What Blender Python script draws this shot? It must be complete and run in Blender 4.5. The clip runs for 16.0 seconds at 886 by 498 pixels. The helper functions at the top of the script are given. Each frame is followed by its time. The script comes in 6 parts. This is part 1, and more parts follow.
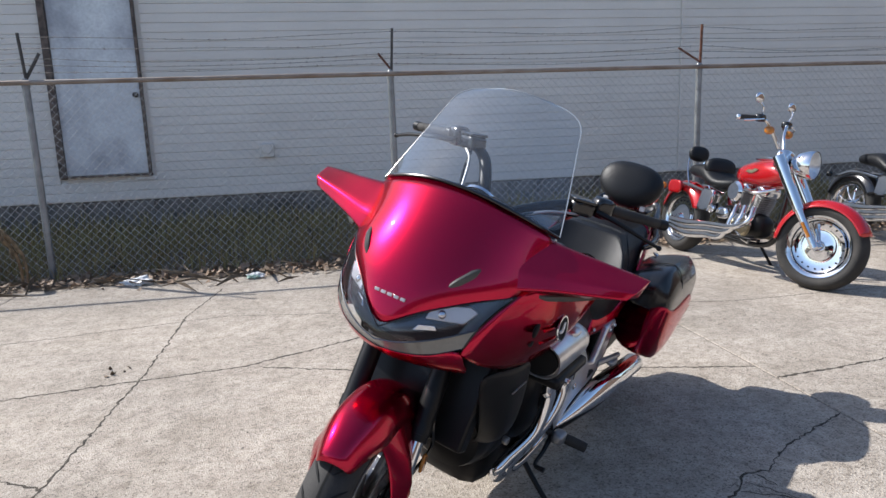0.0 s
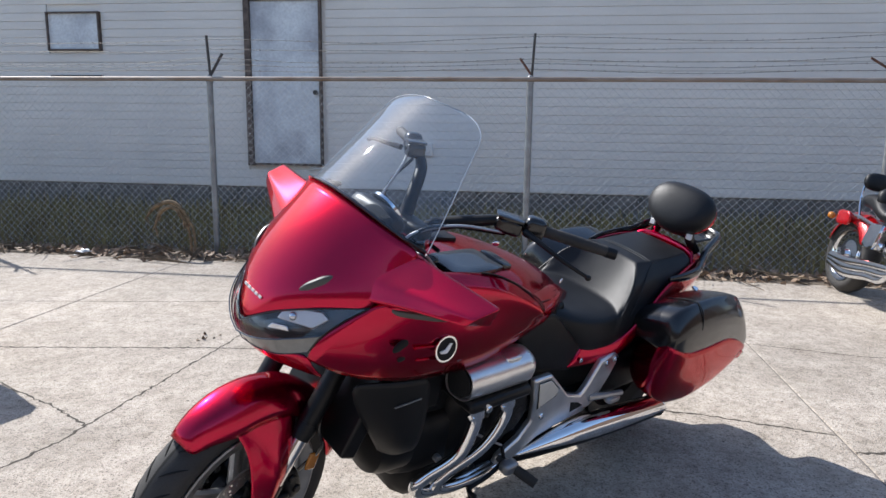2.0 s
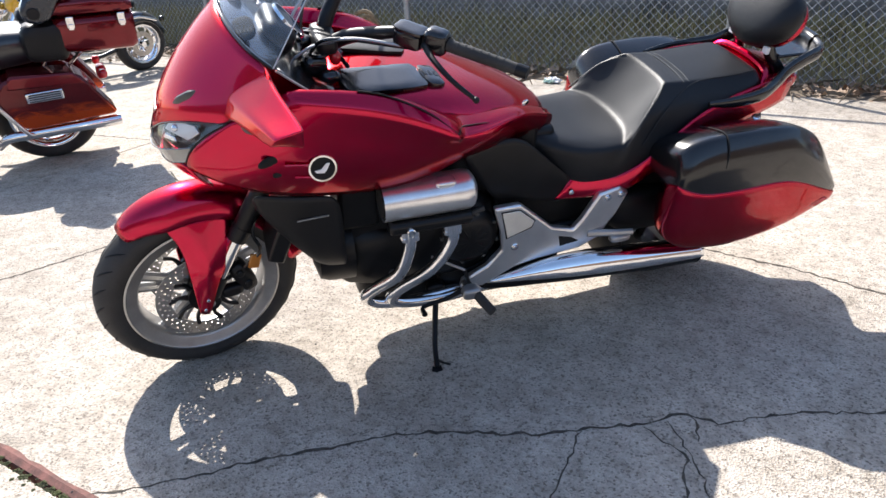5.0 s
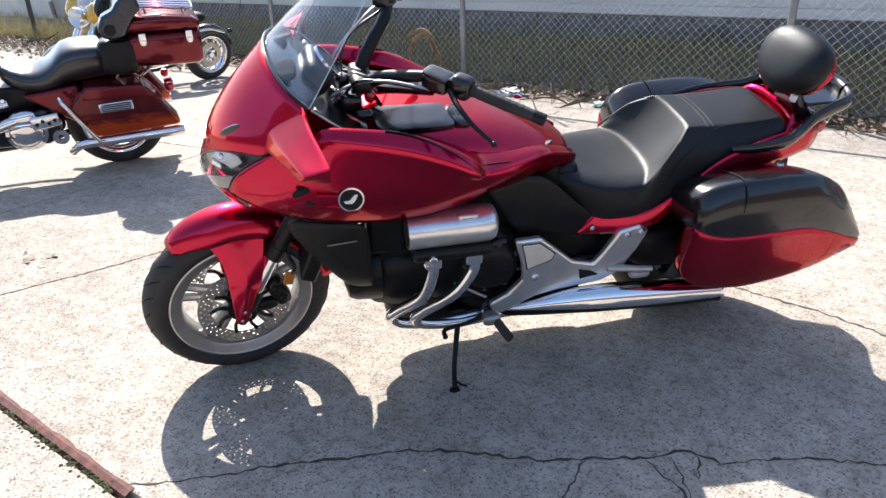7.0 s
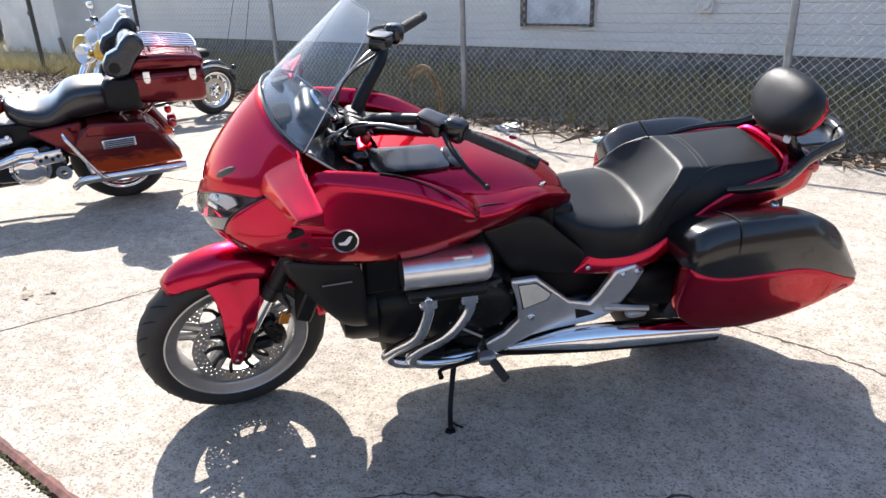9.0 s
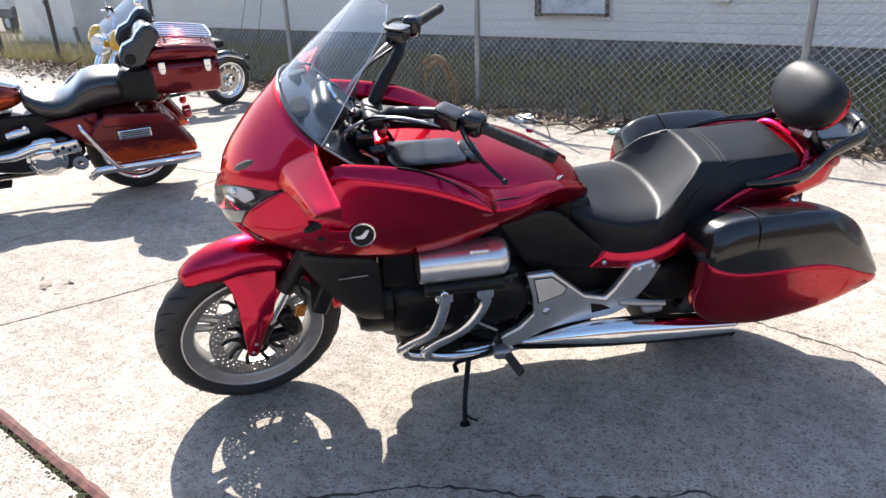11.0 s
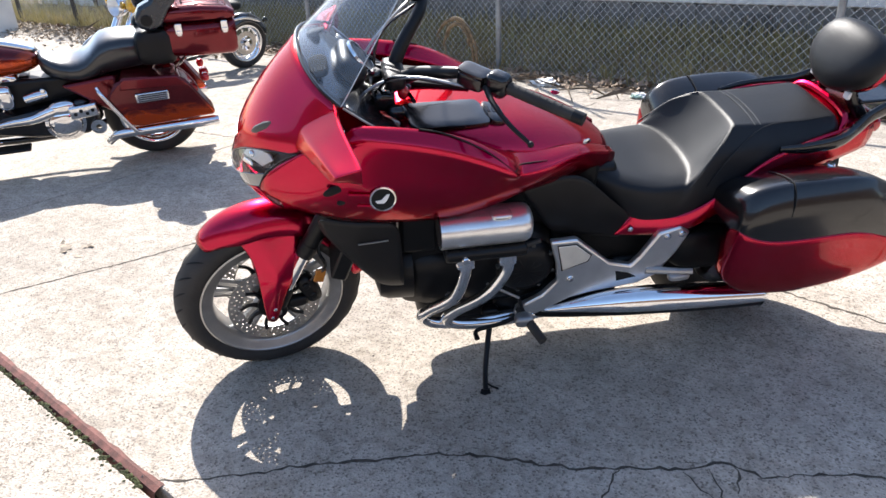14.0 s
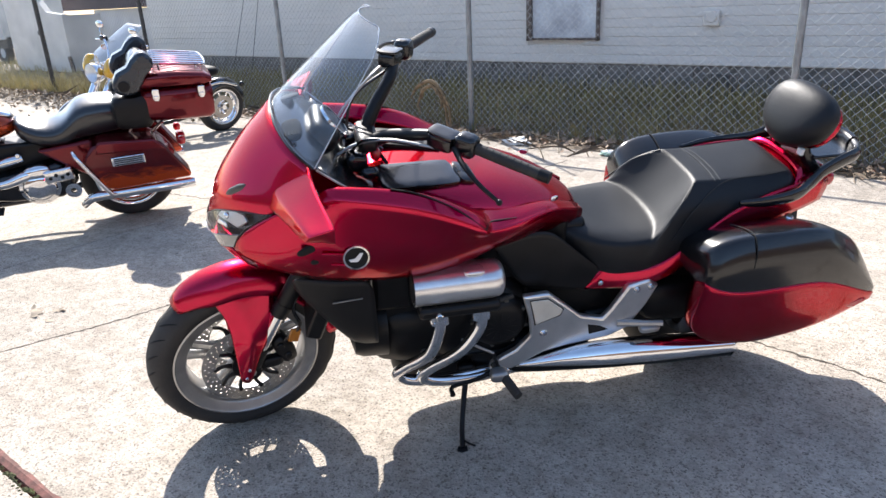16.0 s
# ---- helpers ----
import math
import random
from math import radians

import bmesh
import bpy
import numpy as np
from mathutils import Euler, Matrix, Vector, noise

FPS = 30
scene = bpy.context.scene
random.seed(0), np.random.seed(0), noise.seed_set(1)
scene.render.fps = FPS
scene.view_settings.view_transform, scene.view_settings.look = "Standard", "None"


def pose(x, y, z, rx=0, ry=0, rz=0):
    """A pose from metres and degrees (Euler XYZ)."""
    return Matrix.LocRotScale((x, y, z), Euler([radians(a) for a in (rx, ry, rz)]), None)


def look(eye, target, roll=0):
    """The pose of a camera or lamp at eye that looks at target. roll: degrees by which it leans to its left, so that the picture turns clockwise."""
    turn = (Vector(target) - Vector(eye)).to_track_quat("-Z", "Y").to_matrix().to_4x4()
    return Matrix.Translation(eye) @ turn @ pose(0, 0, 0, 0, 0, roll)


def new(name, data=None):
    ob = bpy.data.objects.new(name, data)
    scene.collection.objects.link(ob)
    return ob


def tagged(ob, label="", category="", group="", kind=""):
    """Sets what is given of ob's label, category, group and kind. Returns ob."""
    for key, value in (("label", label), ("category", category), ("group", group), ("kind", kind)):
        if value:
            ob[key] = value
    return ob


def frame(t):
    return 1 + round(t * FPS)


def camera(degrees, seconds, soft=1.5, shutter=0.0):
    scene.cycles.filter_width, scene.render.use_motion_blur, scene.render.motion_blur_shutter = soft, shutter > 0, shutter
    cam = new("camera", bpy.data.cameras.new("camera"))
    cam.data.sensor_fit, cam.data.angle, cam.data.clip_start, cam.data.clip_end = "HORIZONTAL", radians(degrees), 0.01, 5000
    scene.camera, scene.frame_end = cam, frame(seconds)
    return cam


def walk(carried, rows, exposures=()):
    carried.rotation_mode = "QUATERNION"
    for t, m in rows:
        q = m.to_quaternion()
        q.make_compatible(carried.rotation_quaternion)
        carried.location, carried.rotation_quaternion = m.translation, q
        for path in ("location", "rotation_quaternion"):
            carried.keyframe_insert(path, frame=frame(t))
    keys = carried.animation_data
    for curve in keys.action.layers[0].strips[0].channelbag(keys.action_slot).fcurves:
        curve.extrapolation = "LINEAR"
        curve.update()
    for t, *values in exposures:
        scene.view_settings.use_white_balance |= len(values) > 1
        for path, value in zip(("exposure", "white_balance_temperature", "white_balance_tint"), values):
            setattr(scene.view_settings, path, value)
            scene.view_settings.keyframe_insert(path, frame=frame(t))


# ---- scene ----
cam = camera(66.1, 16.0)
EXPOSURE = [(0.0, 0.42, 6300, 10), (1.5, 0.56, 6200, 10), (2.5, 0.66, 6200, 10), (3.5, 0.88, 6250, 10), (4.5, 1.04, 6450, 10), (5.0, 1.12, 6450, 10), (16.0, 1.15, 6450, 10)]
PATH = [
    (0, (0.487, 0.406, 1.259), (0.826, 2.343, 0.893), -2.1),
    (0.5, (0.69, 0.432, 1.232), (0.847, 2.391, 0.863), -1.4),
    (1, (0.925, 0.462, 1.229), (1.071, 2.413, 0.811), -0.7),
    (1.5, (1.132, 0.389, 1.255), (1.132, 2.345, 0.838), 0.2),
    (2, (1.27, 0.424, 1.256), (1.004, 2.376, 0.91), 0.7),
    (2.5, (1.431, 0.536, 1.231), (1.013, 2.46, 0.879), 1.4),
    (3, (1.578, 0.584, 1.233), (1.041, 2.476, 0.875), 1.9),
    (3.5, (1.757, 0.59, 1.268), (1.014, 2.407, 0.887), 2.3),
    (4, (1.866, 0.668, 1.274), (1.159, 2.468, 0.765), 1.4),
    (4.5, (2.006, 0.735, 1.27), (1.308, 2.466, 0.551), 2.0),
    (5, (2.141, 0.806, 1.241), (1.18, 2.34, 0.391), -3.1),
    (5.2, (2.171, 0.798, 1.265), (1.113, 2.267, 0.413), -4.7),
    (7.3, (2.266, 0.792, 1.349), (1.174, 2.266, 0.553), -1.6),
    (7.5, (2.268, 0.807, 1.359), (1.185, 2.3, 0.584), -1.3),
    (8, (2.268, 0.816, 1.356), (1.187, 2.312, 0.584), -1.5),
    (8.5, (2.271, 0.816, 1.351), (1.182, 2.312, 0.591), -1.9),
    (9, (2.276, 0.814, 1.359), (1.155, 2.299, 0.625), -2.1),
    (9.5, (2.276, 0.811, 1.364), (1.139, 2.283, 0.627), -2.7),
    (11.8, (2.256, 0.81, 1.369), (1.125, 2.27, 0.601), -1.5),
    (12, (2.262, 0.803, 1.358), (1.143, 2.278, 0.602), -1.1),
    (12.5, (2.242, 0.802, 1.346), (1.14, 2.286, 0.582), -0.4),
    (13, (2.228, 0.829, 1.336), (1.12, 2.273, 0.508), -0.4),
    (13.5, (2.225, 0.846, 1.334), (1.09, 2.254, 0.479), -2.0),
    (14, (2.226, 0.835, 1.347), (1.066, 2.226, 0.501), -2.5),
    (14.5, (2.236, 0.813, 1.358), (1.051, 2.221, 0.575), -2.1),
    (15, (2.239, 0.815, 1.364), (1.056, 2.243, 0.617), -2.1),
    (15.5, (2.24, 0.822, 1.361), (1.076, 2.278, 0.637), -2.5),
    (16, (2.255, 0.822, 1.358), (1.11, 2.308, 0.663), -2.7),
]
walk(cam, [(t, look(eye, target, roll)) for t, eye, target, roll in PATH], EXPOSURE)

# ---- sun, sky ----
SUN_FROM = Vector((-1.5, 1.0, 1.72)).normalized()
world = bpy.data.worlds.new("sky")
scene.world = world
world.use_nodes = True
wn = world.node_tree.nodes
sky = wn.new("ShaderNodeTexSky")
sky.sky_type = 'NISHITA'
sky.sun_disc = False
sky.sun_elevation = math.asin(SUN_FROM.z)
sky.sun_rotation = math.atan2(SUN_FROM.x, SUN_FROM.y)
sky.air_density, sky.dust_density, sky.ozone_density = 1.0, 1.0, 1.0
wn["Background"].inputs["Strength"].default_value = 0.142
world.node_tree.links.new(sky.outputs[0], wn["Background"].inputs["Color"])
sun = new("sun", bpy.data.lights.new("sun", 'SUN'))
sun.data.energy, sun.data.angle, sun.data.color = 5.0, radians(0.53), (1.0, 0.95, 0.89)
sun.matrix_world = look((0, 0, 20), Vector((0, 0, 20)) - SUN_FROM)


# ---- materials ----
def mat(name, col, rough=0.5, metal=0.0, var=0.12, scale=18.0, bump=0.0, bscale=250.0, coat=0.0, rvar=0.08, spec=0.5, col2=None, piece=0.0, coat_rough=0.03):
    """A surface with broad and fine variation of colour and gloss and fine relief."""
    m = bpy.data.materials.new(name)
    m.use_nodes = True
    nt = m.node_tree
    N, Lk = nt.nodes, nt.links
    b = N["Principled BSDF"]
    tc = N.new("ShaderNodeTexCoord")
    n1 = N.new("ShaderNodeTexNoise")
    n1.inputs["Scale"].default_value, n1.inputs["Detail"].default_value = scale, 6
    Lk.new(tc.outputs["Object"], n1.inputs["Vector"])
    n2 = N.new("ShaderNodeTexNoise")
    n2.inputs["Scale"].default_value, n2.inputs["Detail"].default_value = bscale, 3
    Lk.new(tc.outputs["Object"], n2.inputs["Vector"])
    r = N.new("ShaderNodeValToRGB")
    c2 = col2 or tuple(c * (1 - 2.2 * var) for c in col)
    r.color_ramp.elements[0].position, r.color_ramp.elements[1].position = 0.32, 0.68
    r.color_ramp.elements[0].color, r.color_ramp.elements[1].color = (*c2, 1), (*[min(1, c * (1 + var)) for c in col], 1)
    Lk.new(n1.outputs["Fac"], r.inputs["Fac"])
    mix = N.new("ShaderNodeMixRGB")
    mix.blend_type = 'MULTIPLY'
    mix.inputs["Fac"].default_value = min(1.0, var * 2.5)
    Lk.new(r.outputs["Color"], mix.inputs["Color1"])
    Lk.new(n2.outputs["Fac"], mix.inputs["Color2"])
    last = mix.outputs["Color"]
    if piece:
        oi = N.new("ShaderNodeObjectInfo")
        hs = N.new("ShaderNodeHueSaturation")
        mr = N.new("ShaderNodeMapRange")
        mr.inputs["To Min"].default_value, mr.inputs["To Max"].default_value = 1 - piece, 1 + piece
        Lk.new(oi.outputs["Random"], mr.inputs["Value"])
        Lk.new(mr.outputs["Result"], hs.inputs["Value"])
        Lk.new(last, hs.inputs["Color"])
        last = hs.outputs["Color"]
    Lk.new(last, b.inputs["Base Color"])
    mr = N.new("ShaderNodeMapRange")
    mr.inputs["To Min"].default_value, mr.inputs["To Max"].default_value = max(0.01, rough - rvar), min(1, rough + rvar)
    Lk.new(n1.outputs["Fac"], mr.inputs["Value"])
    Lk.new(mr.outputs["Result"], b.inputs["Roughness"])
    b.inputs["Metallic"].default_value = metal
    b.inputs["Coat Weight"].default_value = coat
    b.inputs["Coat Roughness"].default_value = coat_rough
    b.inputs["Specular IOR Level"].default_value = spec
    if bump:
        bp = N.new("ShaderNodeBump")
        bp.inputs["Strength"].default_value, bp.inputs["Distance"].default_value = bump, 0.003
        Lk.new(n2.outputs["Fac"], bp.inputs["Height"])
        Lk.new(bp.outputs["Normal"], b.inputs["Normal"])
    return m


def glass(name, col=(1, 1, 1), rough=0.0, tint=0.9, veil=0.0):
    """A thin clear sheet: mostly clear, glossy by angle."""
    m = bpy.data.materials.new(name)
    m.use_nodes = True
    N, Lk = m.node_tree.nodes, m.node_tree.links
    N.remove(N["Principled BSDF"])
    tr, gl, mx = N.new("ShaderNodeBsdfTransparent"), N.new("ShaderNodeBsdfGlossy"), N.new("ShaderNodeMixShader")
    lw, pw, ad = N.new("ShaderNodeLayerWeight"), N.new("ShaderNodeMath"), N.new("ShaderNodeMath")
    tr.inputs["Color"].default_value = (*[c * tint for c in col], 1)
    gl.inputs["Roughness"].default_value = 0.015 + rough
    lw.inputs["Blend"].default_value = 0.5
    pw.operation, pw.inputs[1].default_value = 'POWER', 4.0
    ad.operation, ad.inputs[1].default_value, ad.inputs[2].default_value = 'MULTIPLY_ADD', 0.75, 0.065
    Lk.new(lw.outputs["Facing"], pw.inputs[0])
    Lk.new(pw.outputs[0], ad.inputs[0])
    Lk.new(ad.outputs[0], mx.inputs["Fac"])
    Lk.new(tr.outputs[0], mx.inputs[1])
    Lk.new(gl.outputs[0], mx.inputs[2])
    last = mx.outputs[0]
    # pale blue diffuse veil: reflected sky put into the sheet's colour
    if veil:
        df, m2, nz, mr = N.new("ShaderNodeBsdfDiffuse"), N.new("ShaderNodeMixShader"), N.new("ShaderNodeTexNoise"), N.new("ShaderNodeMapRange")
        df.inputs["Color"].default_value = (0.80, 0.86, 0.95, 1)
        nz.inputs["Scale"].default_value, nz.inputs["Detail"].default_value = 9.0, 5
        mr.inputs["To Min"].default_value, mr.inputs["To Max"].default_value = veil * 0.5, veil * 1.5
        Lk.new(nz.outputs["Fac"], mr.inputs["Value"])
        Lk.new(mr.outputs["Result"], m2.inputs["Fac"])
        Lk.new(last, m2.inputs[1])
        Lk.new(df.outputs[0], m2.inputs[2])
        last = m2.outputs[0]
    Lk.new(last, N["Material Output"].inputs["Surface"])
    return m


# ---- shape helpers ----
def part(name, bm, material, parent, label="", smooth=True, bevel=0.0, subd=0, kind="", corners=False):
    """Links a bmesh as one mesh object under a thing or a part."""
    me = bpy.data.meshes.new(name)
    bmesh.ops.recalc_face_normals(bm, faces=bm.faces[:])
    bm.to_mesh(me)
    bm.free()
    me.materials.append(material)
    ob = new(name, me)
    if smooth:
        for p in me.polygons:
            p.use_smooth = True
    if subd:
        md = ob.modifiers.new("round", 'SUBSURF')
        md.levels = md.render_levels = subd
        if corners:
            md.boundary_smooth = 'PRESERVE_CORNERS'
    if bevel:
        md = ob.modifiers.new("edge", 'BEVEL')
        md.width, md.segments, md.limit_method = bevel, 2, 'ANGLE'
        md.angle_limit = radians(38)
        md.harden_normals = False
    if smooth and not subd:
        me.set_sharp_from_angle(angle=radians(42))
    if parent:
        ob.parent = parent
    return tagged(ob, label, kind=kind)


def thing(name, label, category, m=None, group="", kind=""):
    e = new(name)
    e.empty_display_size = 0.1
    if m is not None:
        e.matrix_world = m
    return tagged(e, label, category, group, kind)


def box(cx, cy, cz, sx, sy, sz, rot=None):
    bm = bmesh.new()
    bmesh.ops.create_cube(bm, size=1)
    for v in bm.verts:
        v.co = Vector((v.co.x * sx, v.co.y * sy, v.co.z * sz))
    if rot is not None:
        bmesh.ops.transform(bm, matrix=rot, verts=bm.verts)
    bmesh.ops.translate(bm, vec=(cx, cy, cz), verts=bm.verts)
    return bm


def spline(pts, n):
    """Catmull-Rom through pts, n steps a span."""
    P = [Vector(p) for p in pts]
    P = [2 * P[0] - P[1]] + P + [2 * P[-1] - P[-2]]
    out = []
    for i in range(1, len(P) - 2):
        for k in range(n):
            t = k / n
            a, b, c, d = P[i - 1], P[i], P[i + 1], P[i + 2]
            out.append(0.5 * ((2 * b) + (c - a) * t + (2 * a - 5 * b + 4 * c - d) * t * t + (3 * b - a - 3 * c + d) * t ** 3))
    out.append(P[-2])
    return out


def tube(pts, r, seg=10, n=6, flat=1.0, caps=True):
    """A round bar through pts; r is one radius or one for each point."""
    path = spline(pts, n) if n > 1 and len(pts) > 2 else [Vector(p) for p in pts]
    rr = r if isinstance(r, (list, tuple)) else [r] * len(pts)
    m = len(path)
    bm = bmesh.new()
    up = None
    rings = []
    for i, p in enumerate(path):
        d = (path[min(i + 1, m - 1)] - path[max(i - 1, 0)]).normalized()
        if up is None:
            up = d.cross(Vector((0, 0, 1)) if abs(d.z) < 0.9 else Vector((1, 0, 0))).normalized()
        up = (up - d * up.dot(d)).normalized()
        side = d.cross(up)
        u = i / max(1, m - 1) * (len(rr) - 1)
        k = min(int(u), len(rr) - 2) if len(rr) > 1 else 0
        rad = rr[k] + (rr[min(k + 1, len(rr) - 1)] - rr[k]) * (u - k)
        rings.append([bm.verts.new(p + up * rad * math.cos(a) * flat + side * rad * math.sin(a)) for a in (2 * math.pi * j / seg for j in range(seg))])
    for a, b in zip(rings, rings[1:]):
        for j in range(seg):
            bm.faces.new((a[j], a[(j + 1) % seg], b[(j + 1) % seg], b[j]))
    if caps:
        bm.faces.new(rings[0][::-1])
        bm.faces.new(rings[-1])
    return bm


def lathe(profile, seg=40, closed=False, arc=2 * math.pi, start=0.0):
    """Turns (radius, y) points round the local y axis."""
    bm = bmesh.new()
    full = arc > 6.28
    cnt = seg if full else seg + 1
    rings = []
    for k in range(cnt):
        a = start + arc * k / seg
        rings.append([bm.verts.new((r * math.cos(a), y, r * math.sin(a))) for r, y in profile])
    pr = len(profile)
    for k in range(seg):
        A, B = rings[k], rings[(k + 1) % cnt]
        for j in range(pr if closed else pr - 1):
            jn = (j + 1) % pr
            bm.faces.new((A[j], A[jn], B[jn], B[j]))
    bmesh.ops.remove_doubles(bm, verts=bm.verts, dist=1e-5)
    return bm


def loft(rings, closed=True, cap0=True, cap1=True):
    """A skin over rings of as many points each."""
    bm = bmesh.new()
    R = [[bm.verts.new(p) for p in ring] for ring in rings]
    n = len(R[0])
    for A, B in zip(R, R[1:]):
        for j in range(n if closed else n - 1):
            bm.faces.new((A[j], A[(j + 1) % n], B[(j + 1) % n], B[j]))
    if closed and cap0:
        bm.faces.new(R[0][::-1])
    if closed and cap1:
        bm.faces.new(R[-1])
    return bm


def slab(outline, y0, y1, axis="y", inset=0.0):
    """A plate: a flat outline in two axes, thickened along the third."""
    bm = bmesh.new()

    def at(p, d):
        return {"y": (p[0], d, p[1]), "x": (d, p[0], p[1]), "z": (p[0], p[1], d)}[axis]
    A = [bm.verts.new(at(p, y0)) for p in outline]
    B = [bm.verts.new(at(p, y1)) for p in outline]
    n = len(outline)
    for j in range(n):
        bm.faces.new((A[j], A[(j + 1) % n], B[(j + 1) % n], B[j]))
    bm.faces.new(A[::-1])
    bm.faces.new(B)
    return bm


def join(*bms):
    out = bmesh.new()
    for b in bms:
        me = bpy.data.meshes.new("tmp")
        b.to_mesh(me)
        b.free()
        out.from_mesh(me)
        bpy.data.meshes.remove(me)
    return out


def moved(bm, m):
    bmesh.ops.transform(bm, matrix=m, verts=bm.verts)
    return bm


def sell(cx, z0, z1, hw, n=12, p=2.6, x=0.0, yoff=0.0, tuck=0.0):
    """A rounded cross-section at x: from z0 to z1, half as wide as hw."""
    out = []
    zc, hz = (z0 + z1) / 2, (z1 - z0) / 2
    for k in range(n):
        a = 2 * math.pi * k / n + math.pi / n
        c, s = math.cos(a), math.sin(a)
        y = hw * math.copysign(abs(c) ** (2 / p), c)
        z = hz * math.copysign(abs(s) ** (2 / p), s)
        y *= 1 - tuck * (0.5 - z / (2 * hz))
        out.append((x, yoff + y, zc + z))
    return out

# ---- materials of the place ----


def concrete(name):
    """Weathered slab: broad stains, mid mottling, fine sand and dark aggregate specks."""
    m = mat(name, (0.612, 0.546, 0.472), 0.88, var=0.09, scale=0.8, bump=0.0, bscale=9, rvar=0.04, piece=0.03)
    N, Lk = m.node_tree.nodes, m.node_tree.links
    b = N["Principled BSDF"]
    src = b.inputs["Base Color"].links[0].from_socket
    tc = N.new("ShaderNodeTexCoord")

    def layer(prev, scale, lo, hi, dark, detail=4, kind="noise"):
        if kind == "noise":
            t = N.new("ShaderNodeTexNoise")
            t.inputs["Detail"].default_value = detail
            out = t.outputs["Fac"]
        else:
            t = N.new("ShaderNodeTexVoronoi")
            out = t.outputs["Distance"]
        t.inputs["Scale"].default_value = scale
        Lk.new(tc.outputs["Object"], t.inputs["Vector"])
        r = N.new("ShaderNodeValToRGB")
        r.color_ramp.elements[0].position, r.color_ramp.elements[1].position = lo, hi
        r.color_ramp.elements[0].color = (*dark, 1)
        r.color_ramp.elements[1].color = (1, 1, 1, 1)
        Lk.new(out, r.inputs["Fac"])
        mx = N.new("ShaderNodeMixRGB")
        mx.blend_type = 'MULTIPLY'
        mx.inputs["Fac"].default_value = 1
        Lk.new(prev, mx.inputs["Color1"])
        Lk.new(r.outputs["Color"], mx.inputs["Color2"])
        return mx.outputs["Color"], out
    c, _ = layer(src, 2.6, 0.30, 0.60, (0.84, 0.83, 0.81), 8)
    c, _ = layer(c, 9, 0.34, 0.60, (0.87, 0.86, 0.845), 7)
    c, _ = layer(c, 26, 0.34, 0.52, (0.78, 0.77, 0.75), 5)
    # aggregate: single stones of their own tone, some dark, some pale
    vo, sc, rr, mg = N.new("ShaderNodeTexVoronoi"), N.new("ShaderNodeSeparateColor"), N.new("ShaderNodeValToRGB"), N.new("ShaderNodeMixRGB")
    vo.inputs["Scale"].default_value, vo.inputs["Randomness"].default_value = 165, 1.0
    Lk.new(tc.outputs["Object"], vo.inputs["Vector"])
    Lk.new(vo.outputs["Color"], sc.inputs["Color"])
    el = rr.color_ramp.elements
    el[0].position, el[0].color = 0.0, (0.38, 0.365, 0.345, 1)
    el[1].position, el[1].color = 1.0, (1.0, 0.99, 0.97, 1)
    for pos, v in ((0.10, 0.55), (0.21, 0.79), (0.55, 0.89), (0.88, 0.98)):
        e = el.new(pos)
        e.color = (v, v * 0.99, v * 0.975, 1)
    Lk.new(sc.outputs[0], rr.inputs["Fac"])
    mg.blend_type = 'MULTIPLY'
    mg.inputs["Fac"].default_value = 1
    Lk.new(c, mg.inputs["Color1"])
    Lk.new(rr.outputs["Color"], mg.inputs["Color2"])
    c, h = mg.outputs["Color"], vo.outputs["Distance"]
    c, v = layer(c, 62, 0.10, 0.19, (0.55, 0.525, 0.49), kind="voronoi")
    c, _ = layer(c, 21, 0.05, 0.085, (0.50, 0.47, 0.43), kind="voronoi")
    c, _ = layer(c, 110, 0.34, 0.44, (0.82, 0.80, 0.77), 3)
    Lk.new(c, b.inputs["Base Color"])
    bp = N.new("ShaderNodeBump")
    bp.inputs["Strength"].default_value, bp.inputs["Distance"].default_value = 0.8, 0.004
    Lk.new(h, bp.inputs["Height"])
    Lk.new(bp.outputs["Normal"], b.inputs["Normal"])
    return m


M_CONC = concrete("worn_concrete")
M_DIRT = mat("packed_dirt", (0.20, 0.16, 0.12), 0.95, var=0.2, scale=3, bump=0.8, bscale=60)
M_GRIT = mat("grey_grit", (0.24, 0.21, 0.18), 0.9, var=0.2)
M_CRACK = mat("crack_filler", (0.095, 0.08, 0.062), 0.95, var=0.25, scale=30)
M_REDEDGE = mat("red_painted_edge", (0.22, 0.09, 0.072), 0.85, var=0.25, scale=25, bump=0.4)
M_MOSS = mat("moss", (0.09, 0.10, 0.03), 0.95, var=0.3, scale=40, bump=0.6)
M_SIDING = mat("vinyl_siding", (0.755, 0.722, 0.665), 0.55, var=0.03, scale=1.2, bscale=40, rvar=0.05, piece=0.02)
M_BLOCK = mat("foundation_block", (0.235, 0.22, 0.20), 0.9, var=0.18, scale=5, bump=0.6, bscale=90, piece=0.08)
# blue in the door's white imitates mirrored sky; the mottling is stains
M_DOORP = mat("weathered_door_sky_cast", (0.80, 0.84, 0.92), 0.38, var=0.17, scale=2.6, bscale=30, rvar=0.15)
M_DFRAME = mat("rusty_brown_frame", (0.19, 0.145, 0.12), 0.7, var=0.25, scale=14, bump=0.2)
M_GALV = mat("galvanized_steel", (0.36, 0.37, 0.37), 0.5, metal=0.55, var=0.12, scale=12)
M_RAIL = mat("rusty_rail", (0.34, 0.30, 0.26), 0.6, metal=0.3, var=0.15, scale=5, col2=(0.25, 0.18, 0.13))
M_RUST = mat("rusted_arm", (0.28, 0.12, 0.07), 0.8, metal=0.2, var=0.25, scale=30)
